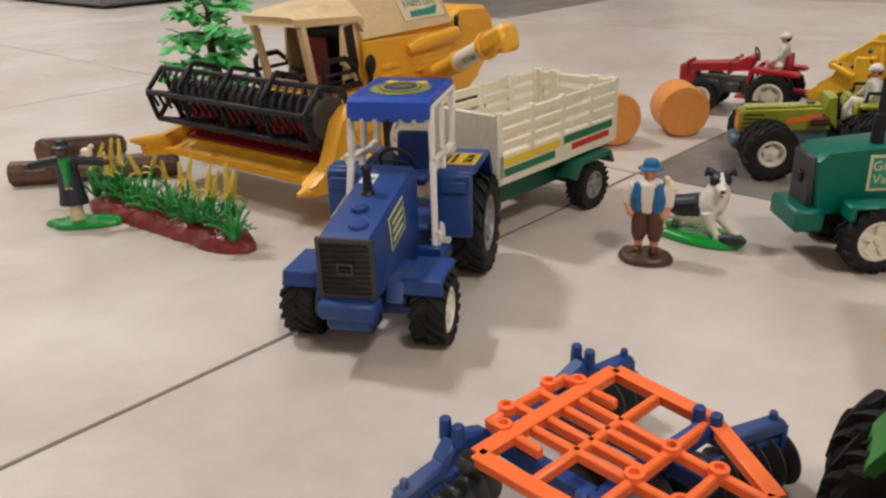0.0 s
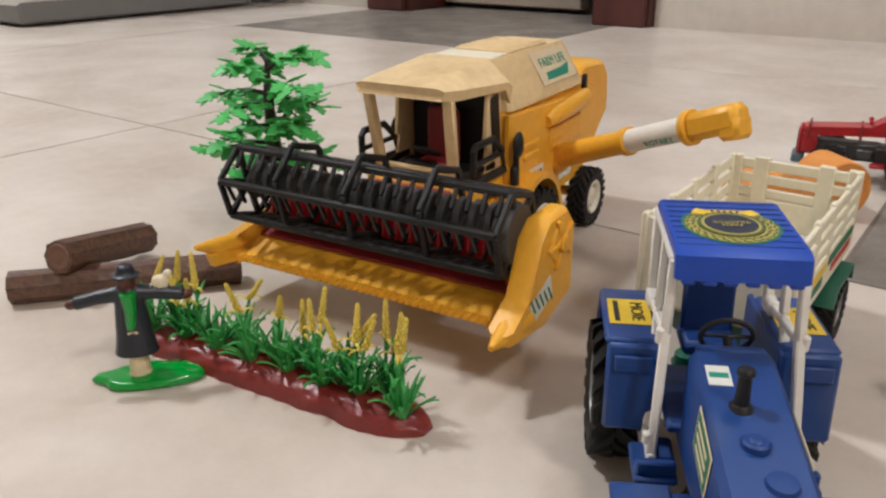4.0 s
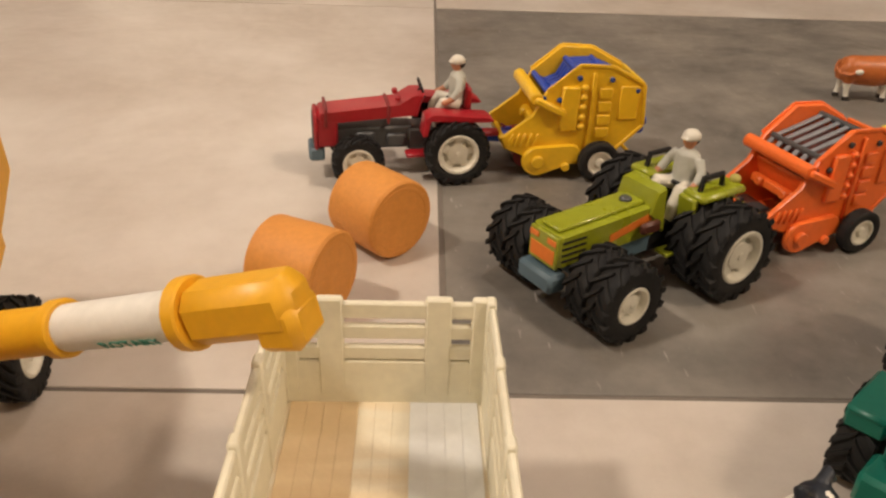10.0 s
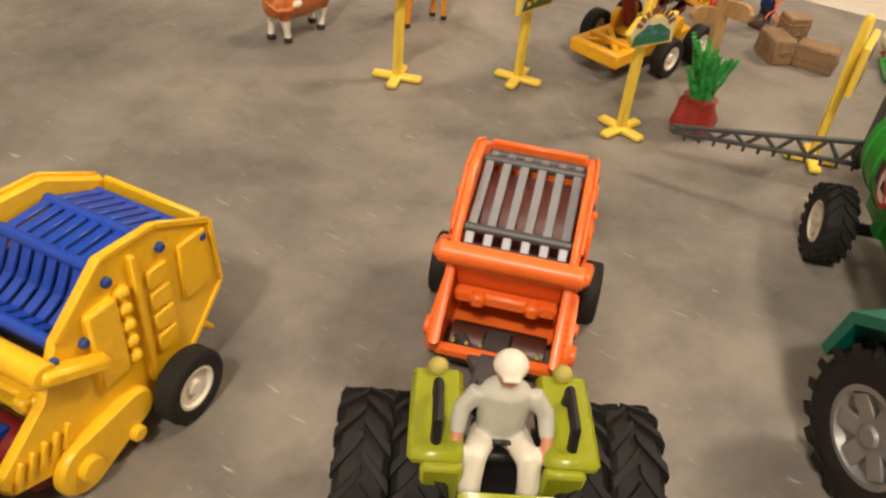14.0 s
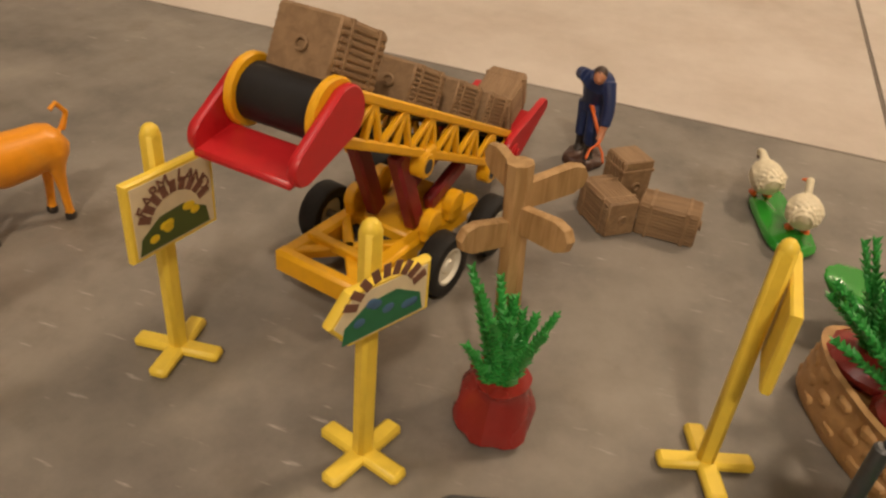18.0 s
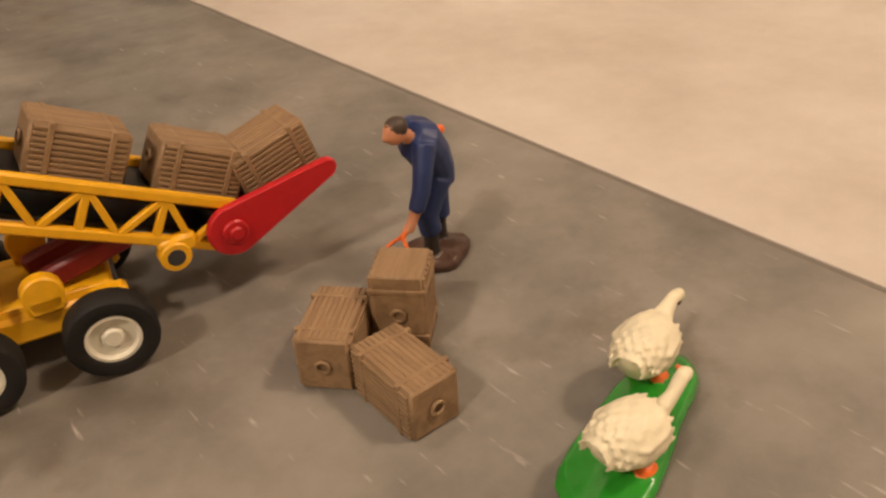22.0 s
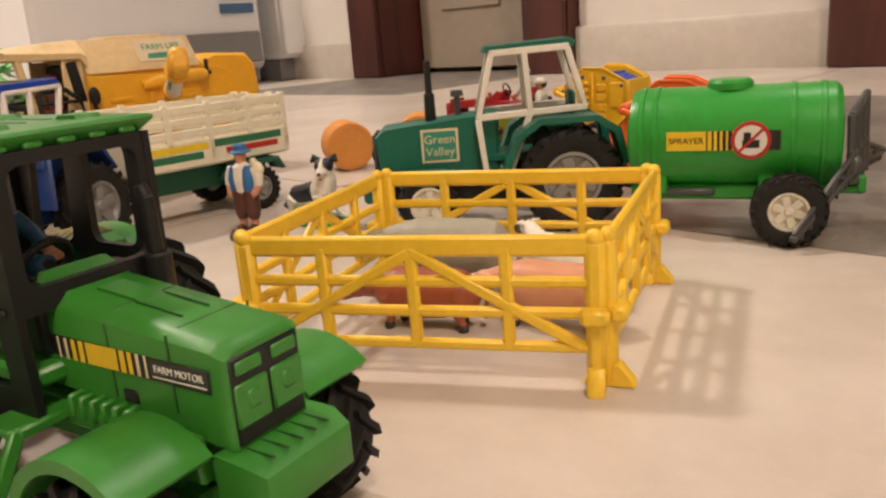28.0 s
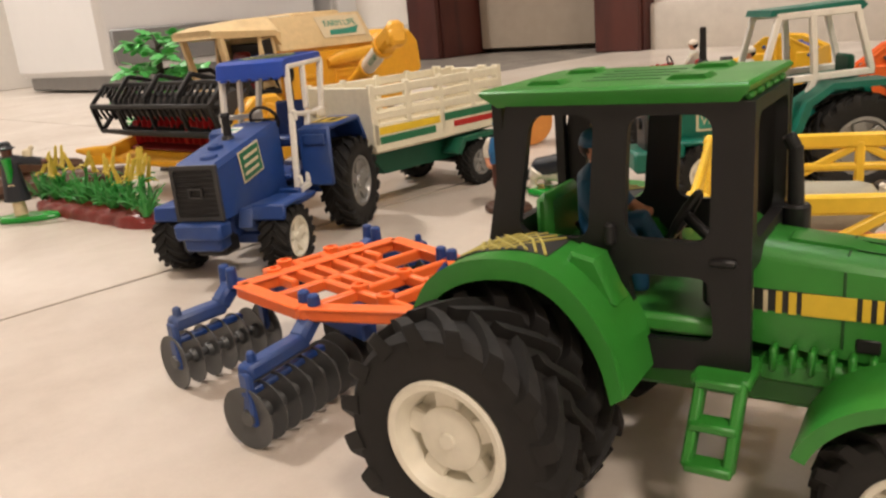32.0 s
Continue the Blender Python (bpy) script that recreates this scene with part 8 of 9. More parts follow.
for sd in (-1, 1):
    for xi, yi, xo, yo, discs in ((-0.25, 0.7, 1.25, 5.1, 9), (-4.35, 1.3, -3.95, 4.95, 7)):
        def at(f, z):
            return (xi + (xo - xi) * f, sd * (yi + (yo - yi) * f), z)

        g = part("gang_arm", Shape().beam(at(0.05, 2.1), at(0.42, 2.7), 0.62, 0.5, 0.12).beam(at(0.38, 2.7), at(0.55, 2.1), 0.6, 0.5, 0.12).beam(at(0.5, 2.1), at(1.0, 2.05), 0.55, 0.46, 0.1), BLUE, hw, "blue gooseneck gang arm")
        x, y, _ = at(0.41, 0)
        for e in (-0.26, 0.26):
            part("pivot_pin", Shape().cyl((x + e, y, 2.6), (x + e, y, 3.3), 0.2, 0.17, 12), BLUE, g)
        x, y, _ = at(0.93, 0)
        part("end_pin", Shape().cyl((x, y, 2.1), (x, y, 2.55), 0.15, 0.12, 10), BLUE, g)
        part("end_plate", Shape().beam(at(0.99, 2.1), at(0.99, 0.6), 0.5, 0.22, 0.06, up=(0, 1, 0)), BLUE, g)
        part("scraper_bar", Shape().beam(at(0.35, 1.55), at(1.02, 1.5), 0.28, 0.2, 0.05), BLUE, g)
        part("inner_hanger", Shape().beam(at(0.12, 2.1), at(0.12, 0.8), 0.4, 0.22, 0.06, up=(0, 1, 0)), BLUE, g)
        a, b = Vector(at(0.0, 0.85)), Vector(at(1.0, 0.85))
        d = (b - a).normalized()
        part("gang_axle", Shape().cyl(a, b, 0.13), GREY_DK, g)
        for k in range(discs):
            c = a.lerp(b, (k + 0.5) / (discs - 0.4))
            part("disc", Shape().lathe([(0.2, -0.16), (0.25, -0.02), (0.6, 0.05), (0.86, 0.13), (0.86, 0.17), (0.6, 0.1), (0.25, 0.05), (0.2, 0.2)], c, d, 26), GREY_DK, g)
part("carriage_wheel", Shape().cyl((-1.9, -0.55, 0.9), (-1.9, 0.55, 0.9), 0.9, None, 24, 0.2), RUBBER, hw)

# ---- cows ----
beast("cow_figurine", "brown and white cow figurine standing on the grey tile", (COW_BROWN, SHEEP, HOOF, COW_BROWN), 31.6, 34.6, -2, 1.3, 1.0, 0.55, True, True, 0.3, group="cattle")
beast("calf_figurine", "golden orange calf figurine with its head lowered", (COW_GOLD, COW_GOLD, HOOF, COW_GOLD), 37.7, 30.5, 160, 1.06, 1.75, -0.5, False, False, 0.3, group="cattle")


# ---- picture signs on crossed feet ----
def picture_sign(x, y, heading, label, kind, base_turn=20):
    g = thing("toy_sign", label, "toy sign", x, y, heading, group="picture signs")
    ps = part("post", Shape().box((0, 0, 3.6), (0.44, 0.48, 7.0), 0.1).ball((0, 0, 7.0), (0.24, 0.26, 0.3), 10), YELLOW_S, g)
    for k in range(2):
        part("foot", Shape().box((0, 0, 0.16), (2.6, 0.55, 0.32), 0.1, (0, 0, base_turn + 90 * k)), YELLOW_S, g)
    if kind == "board":
        pts = [(-1.4, 4.05), (1.4, 4.05), (1.4, 6.3), (-1.4, 6.3)]
    elif kind == "house":
        pts = [(-1.3, 3.8), (1.3, 3.8), (1.35, 5.5), (0.9, 6.1), (-0.9, 6.1), (-1.35, 5.5)]
    else:
        pts = [(1.35, 4.65), (1.35, 6.05), (-0.95, 6.05), (-1.5, 5.35), (-0.95, 4.65)]
    bd = part("board", Shape().prism(pts, 0.28, 0.56, 0.06, (1, 2, 0)), YELLOW_S, g)
    cy, cz = sum(p[0] for p in pts) / len(pts), sum(p[1] for p in pts) / len(pts)
    ins = [((p - cy) * 0.9 + cy, (q - cz) * 0.88 + cz) for p, q in pts]
    part("picture", Shape().prism(ins, 0.55, 0.58, 0.004, (1, 2, 0)), PAPER, bd, "printed picture")
    lo = min(q for _, q in ins)
    hill = [(-1.15 * abs(pts[0][0]) * 0.75, lo + 0.05), (1.1, lo + 0.05), (1.0, lo + 0.55), (0.3, lo + 0.95), (-0.5, lo + 0.9), (-1.1, lo + 0.5)]
    part("printed_hill", Shape().prism(hill, 0.58, 0.595, 0.002, (1, 2, 0)), PRINT_OLIVE if kind != "arrow" else PRINT_GREEN, bd)
    for k in range(9):
        a = radians(-64 + 16 * k)
        part("printed_ray", Shape().beam((0.59, 0.85 * math.sin(a), lo + 0.55 + 0.85 * math.cos(a)), (0.59, 1.25 * math.sin(a), lo + 0.55 + 1.2 * math.cos(a)), 0.02, 0.2, 0.005, up=(0, 1, 0)), PRINT_BROWN, bd)
    rng2 = random.Random(int(x * 10))
    for k in range(7):
        part("printed_figure", Shape().ball((0.6, rng2.uniform(-0.8, 0.8), lo + rng2.uniform(0.35, 0.9)), (0.012, 0.16, 0.12), 8), PRINT_YELLOW if kind != "arrow" else PRINT_BLUE, bd)
    if kind == "board":
        for j, c in enumerate("FARM LAND"):
            a = radians(52 - 13 * j)
            m = Matrix.Translation((0.0060, 0.0125 * math.sin(-a), (lo + 0.35 + 1.45 * math.cos(a)) * U)) @ pose(0, 0, 0, 90, 0, 90) @ pose(0, 0, 0, 0, 0, math.degrees(a))
            if c != " ":
                lettering("letter", c, 0.5, PRINT_BROWN, bd, m)
    return g


picture_sign(30.5, 27.0, 256, "yellow arrow sign on a cross foot with a printed picture", "arrow", 35)
picture_sign(34.7, 22.1, 258, "yellow sign on a cross foot with a printed sunburst picture", "board", 20)
picture_sign(33.3, 15.55, 243, "yellow arrow sign with a blue and green picture", "arrow", 10)
picture_sign(36.8, 7.15, -90, "yellow farm land sign on a cross foot", "board", 20)

# ---- wooden signpost ----
wp = thing("toy_signpost", "tan plastic signpost with four pointing boards", "toy signpost", 37.2, 13.0)
part("post", Shape().tube([(0, 0, 0), (0.02, 0.12, 2.2), (0.1, 0.28, 4.5), (0.18, 0.46, 7.25)], [0.42, 0.36, 0.34, 0.36], 8), TAN, wp)
part("foot", Shape().lathe([(0.6, 0), (0.58, 0.2), (0.42, 0.35)], (0, 0, 0), (0, 0, 1), 14), TAN, wp)
for a, z, ln in ((-41, 6.3, 2.1), (49, 6.7, 1.5), (145, 5.3, 1.75), (-120, 5.75, 1.95)):
    arm = Shape().prism([(0.2, -0.38), (ln - 0.45, -0.42), (ln - 0.12, -0.28), (ln, 0), (ln - 0.12, 0.28), (ln - 0.45, 0.42), (0.2, 0.38)], -0.14, 0.14, 0.05)
    arm.moved(Matrix.Translation((0.14, 0.4, z)) @ Matrix.Rotation(radians(a), 4, "Z") @ Matrix.Rotation(radians(-8), 4, "Y"))
    part("pointing_board", arm, TAN, wp)


# ---- potted greens ----
def frond_clump(parent, c, n, h, spread, seed, stem=0.11, leaflet=0.2):
    """Feathery plastic stems with stubby leaflets, leaning outwards."""
    rg = random.Random(seed)
    for k in range(n):
        a = rg.uniform(0, 6.28)
        lean = rg.uniform(0.1, 1.0) * spread
        s = Shape()
        p = Vector(c) + Vector((math.cos(a), math.sin(a), 0)) * rg.uniform(0, 0.35)
        d = Vector((math.cos(a) * lean, math.sin(a) * lean, 1)).normalized()
        ln = h * rg.uniform(0.7, 1.1)
        bend = Vector((math.cos(a), math.sin(a), -0.2)) * 0.3 * lean
        # one moulded sprig: a stem whose rings carry leaflets that slant upwards
        rings, vs, fs = 35, [], []
        u = d.orthogonal().normalized()
        w = d.cross(u)
        for j in range(rings):
            f = j / (rings - 1)
            o = p + d * ln * f + bend * f * f * ln * 0.5
            for i in range(6):
                t = math.pi * i / 3 + j * 0.35
                spike = j % 2 == 1 and i % 2 == (j // 2) % 2
                r = (stem * (1 - 0.5 * f) + (leaflet * rg.uniform(0.6, 1.25) * (1 - 0.3 * f) if spike else 0)) if j < rings - 1 else 0.03
                vs.append(o + (u * math.cos(t) + w * math.sin(t)) * r + (d * leaflet * 1.1 if spike else Vector()))
        for j in range(rings - 1):
            for i in range(6):
                m = (i + 1) % 6
                fs.append((6 * j + i, 6 * j + m, 6 * j + 6 + m, 6 * j + 6 + i))
        s.add(vs, fs + [tuple(range(6))[::-1], tuple(6 * (rings - 1) + i for i in range(6))])
        part("frond", s, LEAF, parent)


pt = thing("potted_plant", "green plastic fronds in a glossy red sack pot", "toy plant", 35.9, 12.8, size=0.9)
s = Shape().lathe([(0.95, 0), (1.15, 0.25), (1.15, 0.8), (1.0, 1.5), (0.85, 1.8), (0.88, 2.0), (0.5, 2.0)], (0, 0, 0), (0, 0, 1), 24)
s.v = [(x * (1 + 0.12 * noise.noise(Vector((x, y, z)) * 1.1)), y * (1 + 0.12 * noise.noise(Vector((x, y, z)) * 1.1 + Vector((4, 0, 0)))), z) for x, y, z in s.v]
for i, p in enumerate(s.v):
    p = Vector(p)
    d = Vector((p.x, p.y, 0))
    s.v[i] = p + d * (0.28 * noise.noise(p * 1.3)) + Vector((0, 0, 0.1 * noise.noise(p * 1.7 + Vector((5, 0, 0))))) * (1 if p.z > 0.2 else 0)
part("sack_pot", s, CLAY, pt)
frond_clump(pt, (0, 0, 1.7), 17, 3.3, 0.5, 5, 0.16, 0.14)

pl = thing("planter", "tan stone-look planter with two clumps of green fronds in red soil", "toy planter", 39.85, 2.7, 27)
s = Shape()
vs, fs, n = [], [], 40
for q, z in ((1.02, 0), (1.06, 0.3), (1.0, 1.0), (0.95, 1.6), (0.98, 1.85), (0.86, 1.9), (0.8, 1.5)):
    for i in range(n):
        t = 2 * math.pi * i / n
        cx = math.copysign(abs(math.cos(t)) ** 0.7, math.cos(t)) * 2.8
        cy = math.copysign(abs(math.sin(t)) ** 0.8, math.sin(t)) * 1.45
        w = 1 + 0.05 * noise.noise(Vector((cx, cy, z * 2.2)) * 1.1)
        vs.append((cx * q * w, cy * q * w, z))
for k in range(6):
    for i in range(n):
        j = (i + 1) % n
        fs.append((k * n + i, k * n + j, k * n + n + j, k * n + n + i))
s.add(vs, fs + [tuple(range(n))[::-1], tuple(6 * n + i for i in range(n))])
tub = part("tub", s, PLANTER, pl, "tan moulded stone tub")
for r, z in ((0, 0.42), (1, 0.92), (0, 1.4)):
    for k in range(20):
        t = 2 * math.pi * (k + 0.5 * r) / 20
        q = 1.07 - 0.075 * z
        cx = math.copysign(abs(math.cos(t)) ** 0.7, math.cos(t)) * (2.8 * q - 0.1)
        cy = math.copysign(abs(math.sin(t)) ** 0.8, math.sin(t)) * (1.45 * q - 0.1)
        yaw = math.degrees(math.atan2(cy / 1.31, cx / 2.62 * 0.5))
        part("stone", Shape().box((cx, cy, z), (0.34, 0.5 if abs(math.cos(t)) > 0.75 else 0.66, 0.44), 0.13, (0, 0, yaw)), PLANTER, tub)
part("soil", Shape().ball((-1.2, 0, 1.75), (1.5, 1.15, 0.55), 18, 0.15, 2).ball((1.2, 0, 1.75), (1.45, 1.15, 0.55), 18, 0.15, 6), CLAY, pl, "glossy dark red soil mounds")
frond_clump(pl, (-1.2, 0.1, 2.1), 27, 3.1, 1.1, 21, 0.12, 0.16)
frond_clump(pl, (1.2, 0.0, 2.1), 25, 2.95, 0.95, 33, 0.12, 0.16)


# ---- crates ----
def crate(parent_name, x, y, heading, label, z=0.0, turn=None, size=(2.3, 1.3, 1.35), group="slatted crates"):
    c = thing(parent_name, label, "toy crate", x, y, heading, z, group, turn)
    lx, ly, lz = size
    part("box", Shape().box((0, 0, lz / 2), (lx, ly, lz), 0.06), CRATE, c)
    for sd in (-1, 1):
        rows = 9 if lx > lz else 6
        for k in range(rows):
            if lx > lz:
                part("slat", Shape().box((0, sd * ly / 2, lz * (0.07 + 0.84 * k / (rows - 1))), (lx * 0.92, 0.1, lz * 0.065), 0.015), CRATE, c)
            else:
                part("slat", Shape().box((lx * (-0.42 + 0.84 * k / (rows - 1)), sd * ly / 2, lz / 2), (lx * 0.1, 0.1, lz * 0.94), 0.015), CRATE, c)
        part("ring_handle", Shape().tube([(sd * (lx / 2 + 0.06), 0.16 * math.cos(a), lz / 2 + 0.16 * math.sin(a)) for a in [2 * math.pi * k / 12 for k in range(13)]], 0.05, 6), CRATE, c)
        part("strap", Shape().box((sd * lx * 0.3, 0, lz / 2), (lx * 0.06, ly + 0.14, lz + 0.07), 0.02) if lx > lz else Shape().box((0, 0, lz * (0.5 + 0.3 * sd)), (lx + 0.1, ly + 0.14, lz * 0.06), 0.02), CRATE, c)
    for k in range(9 if lx > lz else 0):
        part("lid_slat", Shape().box((0, ly * (-0.43 + 0.86 * k / 8), lz), (lx * 0.94, ly * 0.08, 0.045), 0.012), CRATE, c)
    return c


crate("toy_crate", 48.0, 12.0, 41, "brown slatted toy crate with a ring handle on the floor", size=(2.2, 1.3, 1.45))
crate("toy_crate", 48.3, 9.65, -91, "brown slatted toy crate with a ring handle on the floor")
crate("toy_crate", 49.85, 11.65, 42, "brown slatted toy crate standing on end", size=(1.35, 1.3, 2.2))

# ---- belt conveyor ----
cv = thing("toy_conveyor", "yellow toy belt conveyor on four wheels with red end plates", "toy conveyor", 41.9, 18.3, 172)
for sd in (-1, 1):
    part("cart_rail", Shape().beam((4.2, sd * 1.3, 1.3), (-2.8, sd * 1.3, 1.3), 0.6, 0.8, 0.12), YELLOW_C, cv)
part("cart_front", Shape().box((4.25, 0, 1.3), (0.5, 3.24, 0.84), 0.12), YELLOW_C, cv)
part("cart_deck", Shape().box((-0.7, 0, 1.45), (3.6, 2.3, 0.5), 0.1), YELLOW_C, cv)
part("cart_cross", Shape().beam((4.0, -1.2, 1.5), (1.4, 1.2, 1.5), 0.35).beam((4.0, 1.2, 1.5), (1.4, -1.2, 1.5), 0.35).beam((3.1, -1.3, 1.7), (3.1, 1.3, 1.7), 0.35), YELLOW_C, cv)
for x in (0.95, -2.15):
    for sd in (-1, 1):
        tyre(cv, (x, sd * 2.45, 1.1), 1.1, 0.8, RIM, 0, 0.58, sd, spokes=0, hub=0.5)
    part("axle", Shape().cyl((x, -2.4, 1.1), (x, 2.4, 1.1), 0.16), SILVER, cv)
part("chassis_block", Shape().box((-0.6, 0, 1.05), (4.0, 2.4, 0.5), 0.1), CHARCOAL, cv)
CART = Matrix.Translation((-0.004, -0.002, 0)) @ pose(0, 0, 0, 0, 0, -5)
for ob in cv.children:
    ob.matrix_basis = CART
LO, HI = Vector((-6.0, 0, 2.2)), Vector((5.7, 0, 7.95))
DX = (HI - LO).normalized()
UPN = Vector((0, 1, 0)).cross(DX) * -1
if UPN.z < 0:
    UPN = -UPN
for sd in (-1, 1):
    y = Vector((0, sd * 1.2, 0))
    fr = part("side_truss", Shape().beam(LO + y + UPN * 0.6, HI + y + UPN * 0.6, 0.26, 0.3, 0.06).beam(LO + y - UPN * 0.6, HI + y - UPN * 0.6, 0.26, 0.3, 0.06), YELLOW_C, cv)
    n = 7
    for k in range(n):
        p, q = LO.lerp(HI, k / n) + y, LO.lerp(HI, (k + 1) / n) + y
        m = (p + q) / 2
        part("truss_post", Shape().beam(p + UPN * 0.58, p - UPN * 0.58, 0.2, 0.22, 0.04), YELLOW_C, fr)
        part("truss_brace", Shape().beam(p + UPN * 0.58, m - UPN * 0.58, 0.2, 0.18, 0.03).beam(m - UPN * 0.58, q + UPN * 0.58, 0.2, 0.18, 0.03), YELLOW_C, fr)
    for f in (0.1, 0.55):
        c = LO.lerp(HI, f) + y - UPN * 0.95
        part("pivot_lug", Shape().cyl(c - Vector((0, 0.25, 0)), c + Vector((0, 0.25, 0)), 0.42, None, 16).box(c + UPN * 0.3, (1.0, 0.4, 0.5), 0.1), YELLOW_C, fr)
        part("pivot_hole", Shape().cyl(c - Vector((0, 0.27, 0)), c + Vector((0, 0.27, 0)), 0.24, None, 12, 0.01), CHARCOAL, fr)
    part("drum_flange", Shape().cyl(HI + y * 0.9, HI + y * 1.1, 0.95, None, 24), YELLOW_C, cv)
    r1 = Shape().prism(teardrop((LO.x, LO.z), 0.72, (LO.x - 2.85, LO.z + 0.95), 0.26), sd * 1.32, sd * 1.6, 0.06)
    part("lower_end_plate", r1, RED_P, cv, "red lower end plate")
    part("end_hub", Shape().cyl(LO + y * 1.3, LO + y * 1.42, 0.36, None, 16).cyl(LO + y * 1.4, LO + y * 1.5, 0.2, None, 12), RED_P, cv)
    r2 = Shape().prism(teardrop((HI.x - 0.2, HI.z + 0.05), 0.72, (HI.x + 1.5, HI.z - 0.7), 0.45), sd * 1.33, sd * 1.6, 0.06)
    part("upper_end_plate", r2, RED_P, cv, "red upper end plate")
    part("lift_arm", Shape().beam((0.2, sd * 0.75, 1.9), LO.lerp(HI, 0.62) + Vector((0, sd * 0.75, 0)) - UPN * 0.8, 0.5, 0.7, 0.1), RED_DK, cv)
    part("lift_arm", Shape().beam((-1.0, sd * 0.55, 1.9), LO.lerp(HI, 0.18) + Vector((0, sd * 0.55, 0)) - UPN * 0.8, 0.4, 0.6, 0.1), RED_DK, cv)
    for x in (0.4, -1.2):
        part("bracket", Shape().cyl((x, sd * 1.25, 2.2), (x, sd * 1.65, 2.2), 0.5, None, 14).box((x, sd * 1.45, 1.9), (0.9, 0.4, 0.5), 0.1), YELLOW_C, cv)
part("belt", Shape().beam(LO + UPN * 0.4, HI + UPN * 0.4, 2.1, 0.25, 0.1).beam(LO - UPN * 0.4, HI - UPN * 0.4, 2.1, 0.2, 0.08).cyl(HI - Vector((0, 1.1, 0)), HI + Vector((0, 1.1, 0)), 0.75, None, 22)
     .cyl(LO - Vector((0, 1.1, 0)), LO + Vector((0, 1.1, 0)), 0.5, None, 20), BLACK, cv, "black rubber belt")
part("chute", Shape().beam(HI + Vector((0.5, 0, -0.85)), HI + Vector((1.95, 0, -1.05)), 2.9, 0.25, 0.08), RED_P, cv, "red discharge chute")
part("lower_tray", Shape().beam(LO + Vector((-0.7, 0, -0.1)), LO + Vector((-2.6, 0, 0.55)), 2.7, 0.25, 0.08), RED_P, cv)
base_m = cv.matrix_world.copy()
ang = math.atan2(DX.z, DX.x)
for k, f in enumerate((0.07, 0.30, 0.56, 0.92)):
    c = LO.lerp(HI, f) + UPN * 0.53
    crate("toy_crate", 0, 0, 0, "brown slatted toy crate riding on the conveyor belt",
          turn=base_m @ Matrix.Translation(c * U) @ Matrix.Rotation(-ang, 4, "Y"), size=(2.3, 1.5, 1.35) if f < 0.9 else (2.35, 1.85, 1.75))
c = LO + Vector((-1.85, 0, 0.5))
crate("toy_crate", 0, 0, 0, "brown slatted toy crate tipped on the red end tray", turn=base_m @ Matrix.Translation(c * U) @ pose(0, 0, 0, 0, 16, 4), size=(2.3, 1.5, 1.4))

# ---- worker lifting crates ----
f = Figure()
base_slab(f.paint(BROWN_BASE), 1.05, 0.85, 0.42, 0.25, seed=6)
f.grain = 0.045
for x, y, kx in ((0.3, 0.22, 0.12), (-0.42, -0.3, 0.0)):
    f.paint(BOOT).tube([(x, y, 0.3), (x, y, 0.9), (x - 0.02, y, 1.3)], [0.24, 0.22, 0.25], 10).ball((x + 0.2, y, 0.48), (0.34, 0.19, 0.16), 9)
    f.paint(OVERALL).tube([(x - 0.02, y, 1.12), (x - 0.02 + kx, y * 1.05, 1.7), (-0.18 + 0.35 * x, y * 0.95, 2.7)], [0.33, 0.34, 0.42], 12)
f.paint(OVERALL).tube([(-0.25, 0.0, 2.45), (-0.2, 0.02, 2.9), (0.05, 0.06, 3.45), (0.38, 0.1, 3.95), (0.6, 0.1, 4.2)], [0.52, 0.55, 0.64, 0.66, 0.38], 14, 0.92)
# one arm reaches down to the fork, the other is bent with the hand on the hip
f.paint(OVERALL).tube([(0.5, 0.5, 4.0), (0.78, 0.72, 3.3), (0.92, 0.78, 2.85), (1.12, 0.76, 2.35)], [0.32, 0.28, 0.26, 0.23], 10)
f.paint(SKIN).tube([(1.1, 0.76, 2.4), (1.25, 0.72, 2.05), (1.4, 0.68, 1.8)], [0.16, 0.15, 0.17], 8)
f.paint(OVERALL).tube([(0.4, -0.45, 4.05), (0.0, -0.72, 3.98), (-0.45, -0.8, 3.8), (-0.7, -0.7, 3.6), (-0.72, -0.6, 3.45)], [0.32, 0.29, 0.25, 0.22, 0.18], 10)
f.paint(SKIN).ball((-0.72, -0.62, 3.35), (0.17, 0.17, 0.18), 8)
f.paint(SKIN).tube([(0.7, 0.12, 4.15), (1.0, 0.16, 4.3)], [0.2, 0.2], 9).ball((1.18, 0.18, 4.42), (0.32, 0.27, 0.34), 12, turn=(0, 20, 0)).ball((1.5, 0.2, 4.36), (0.09, 0.08, 0.1), 7)
f.paint(HAIR).ball((1.1, 0.18, 4.56), (0.33, 0.3, 0.28), 12)
s = f.paint(BEAK)
s.tube([(-0.95, -0.75, 3.5), (0.4, 0.05, 2.65), (1.4, 0.72, 1.9), (1.62, 0.7, 1.7)], 0.09, 7)
s.tube([(1.6, 0.7, 1.72), (1.8, 0.45, 1.5), (2.25, 0.4, 1.25)], 0.07, 6).tube([(1.6, 0.7, 1.72), (1.65, 0.95, 1.4), (1.95, 1.1, 1.05)], 0.07, 6)
s.ball((-0.98, -0.72, 3.5), (0.2, 0.14, 0.16), 8)
f.make("worker_figurine", "toy worker figurine in navy overalls bending with a fork", "figurine", 52.62, 13.85, 180, size=1.0)

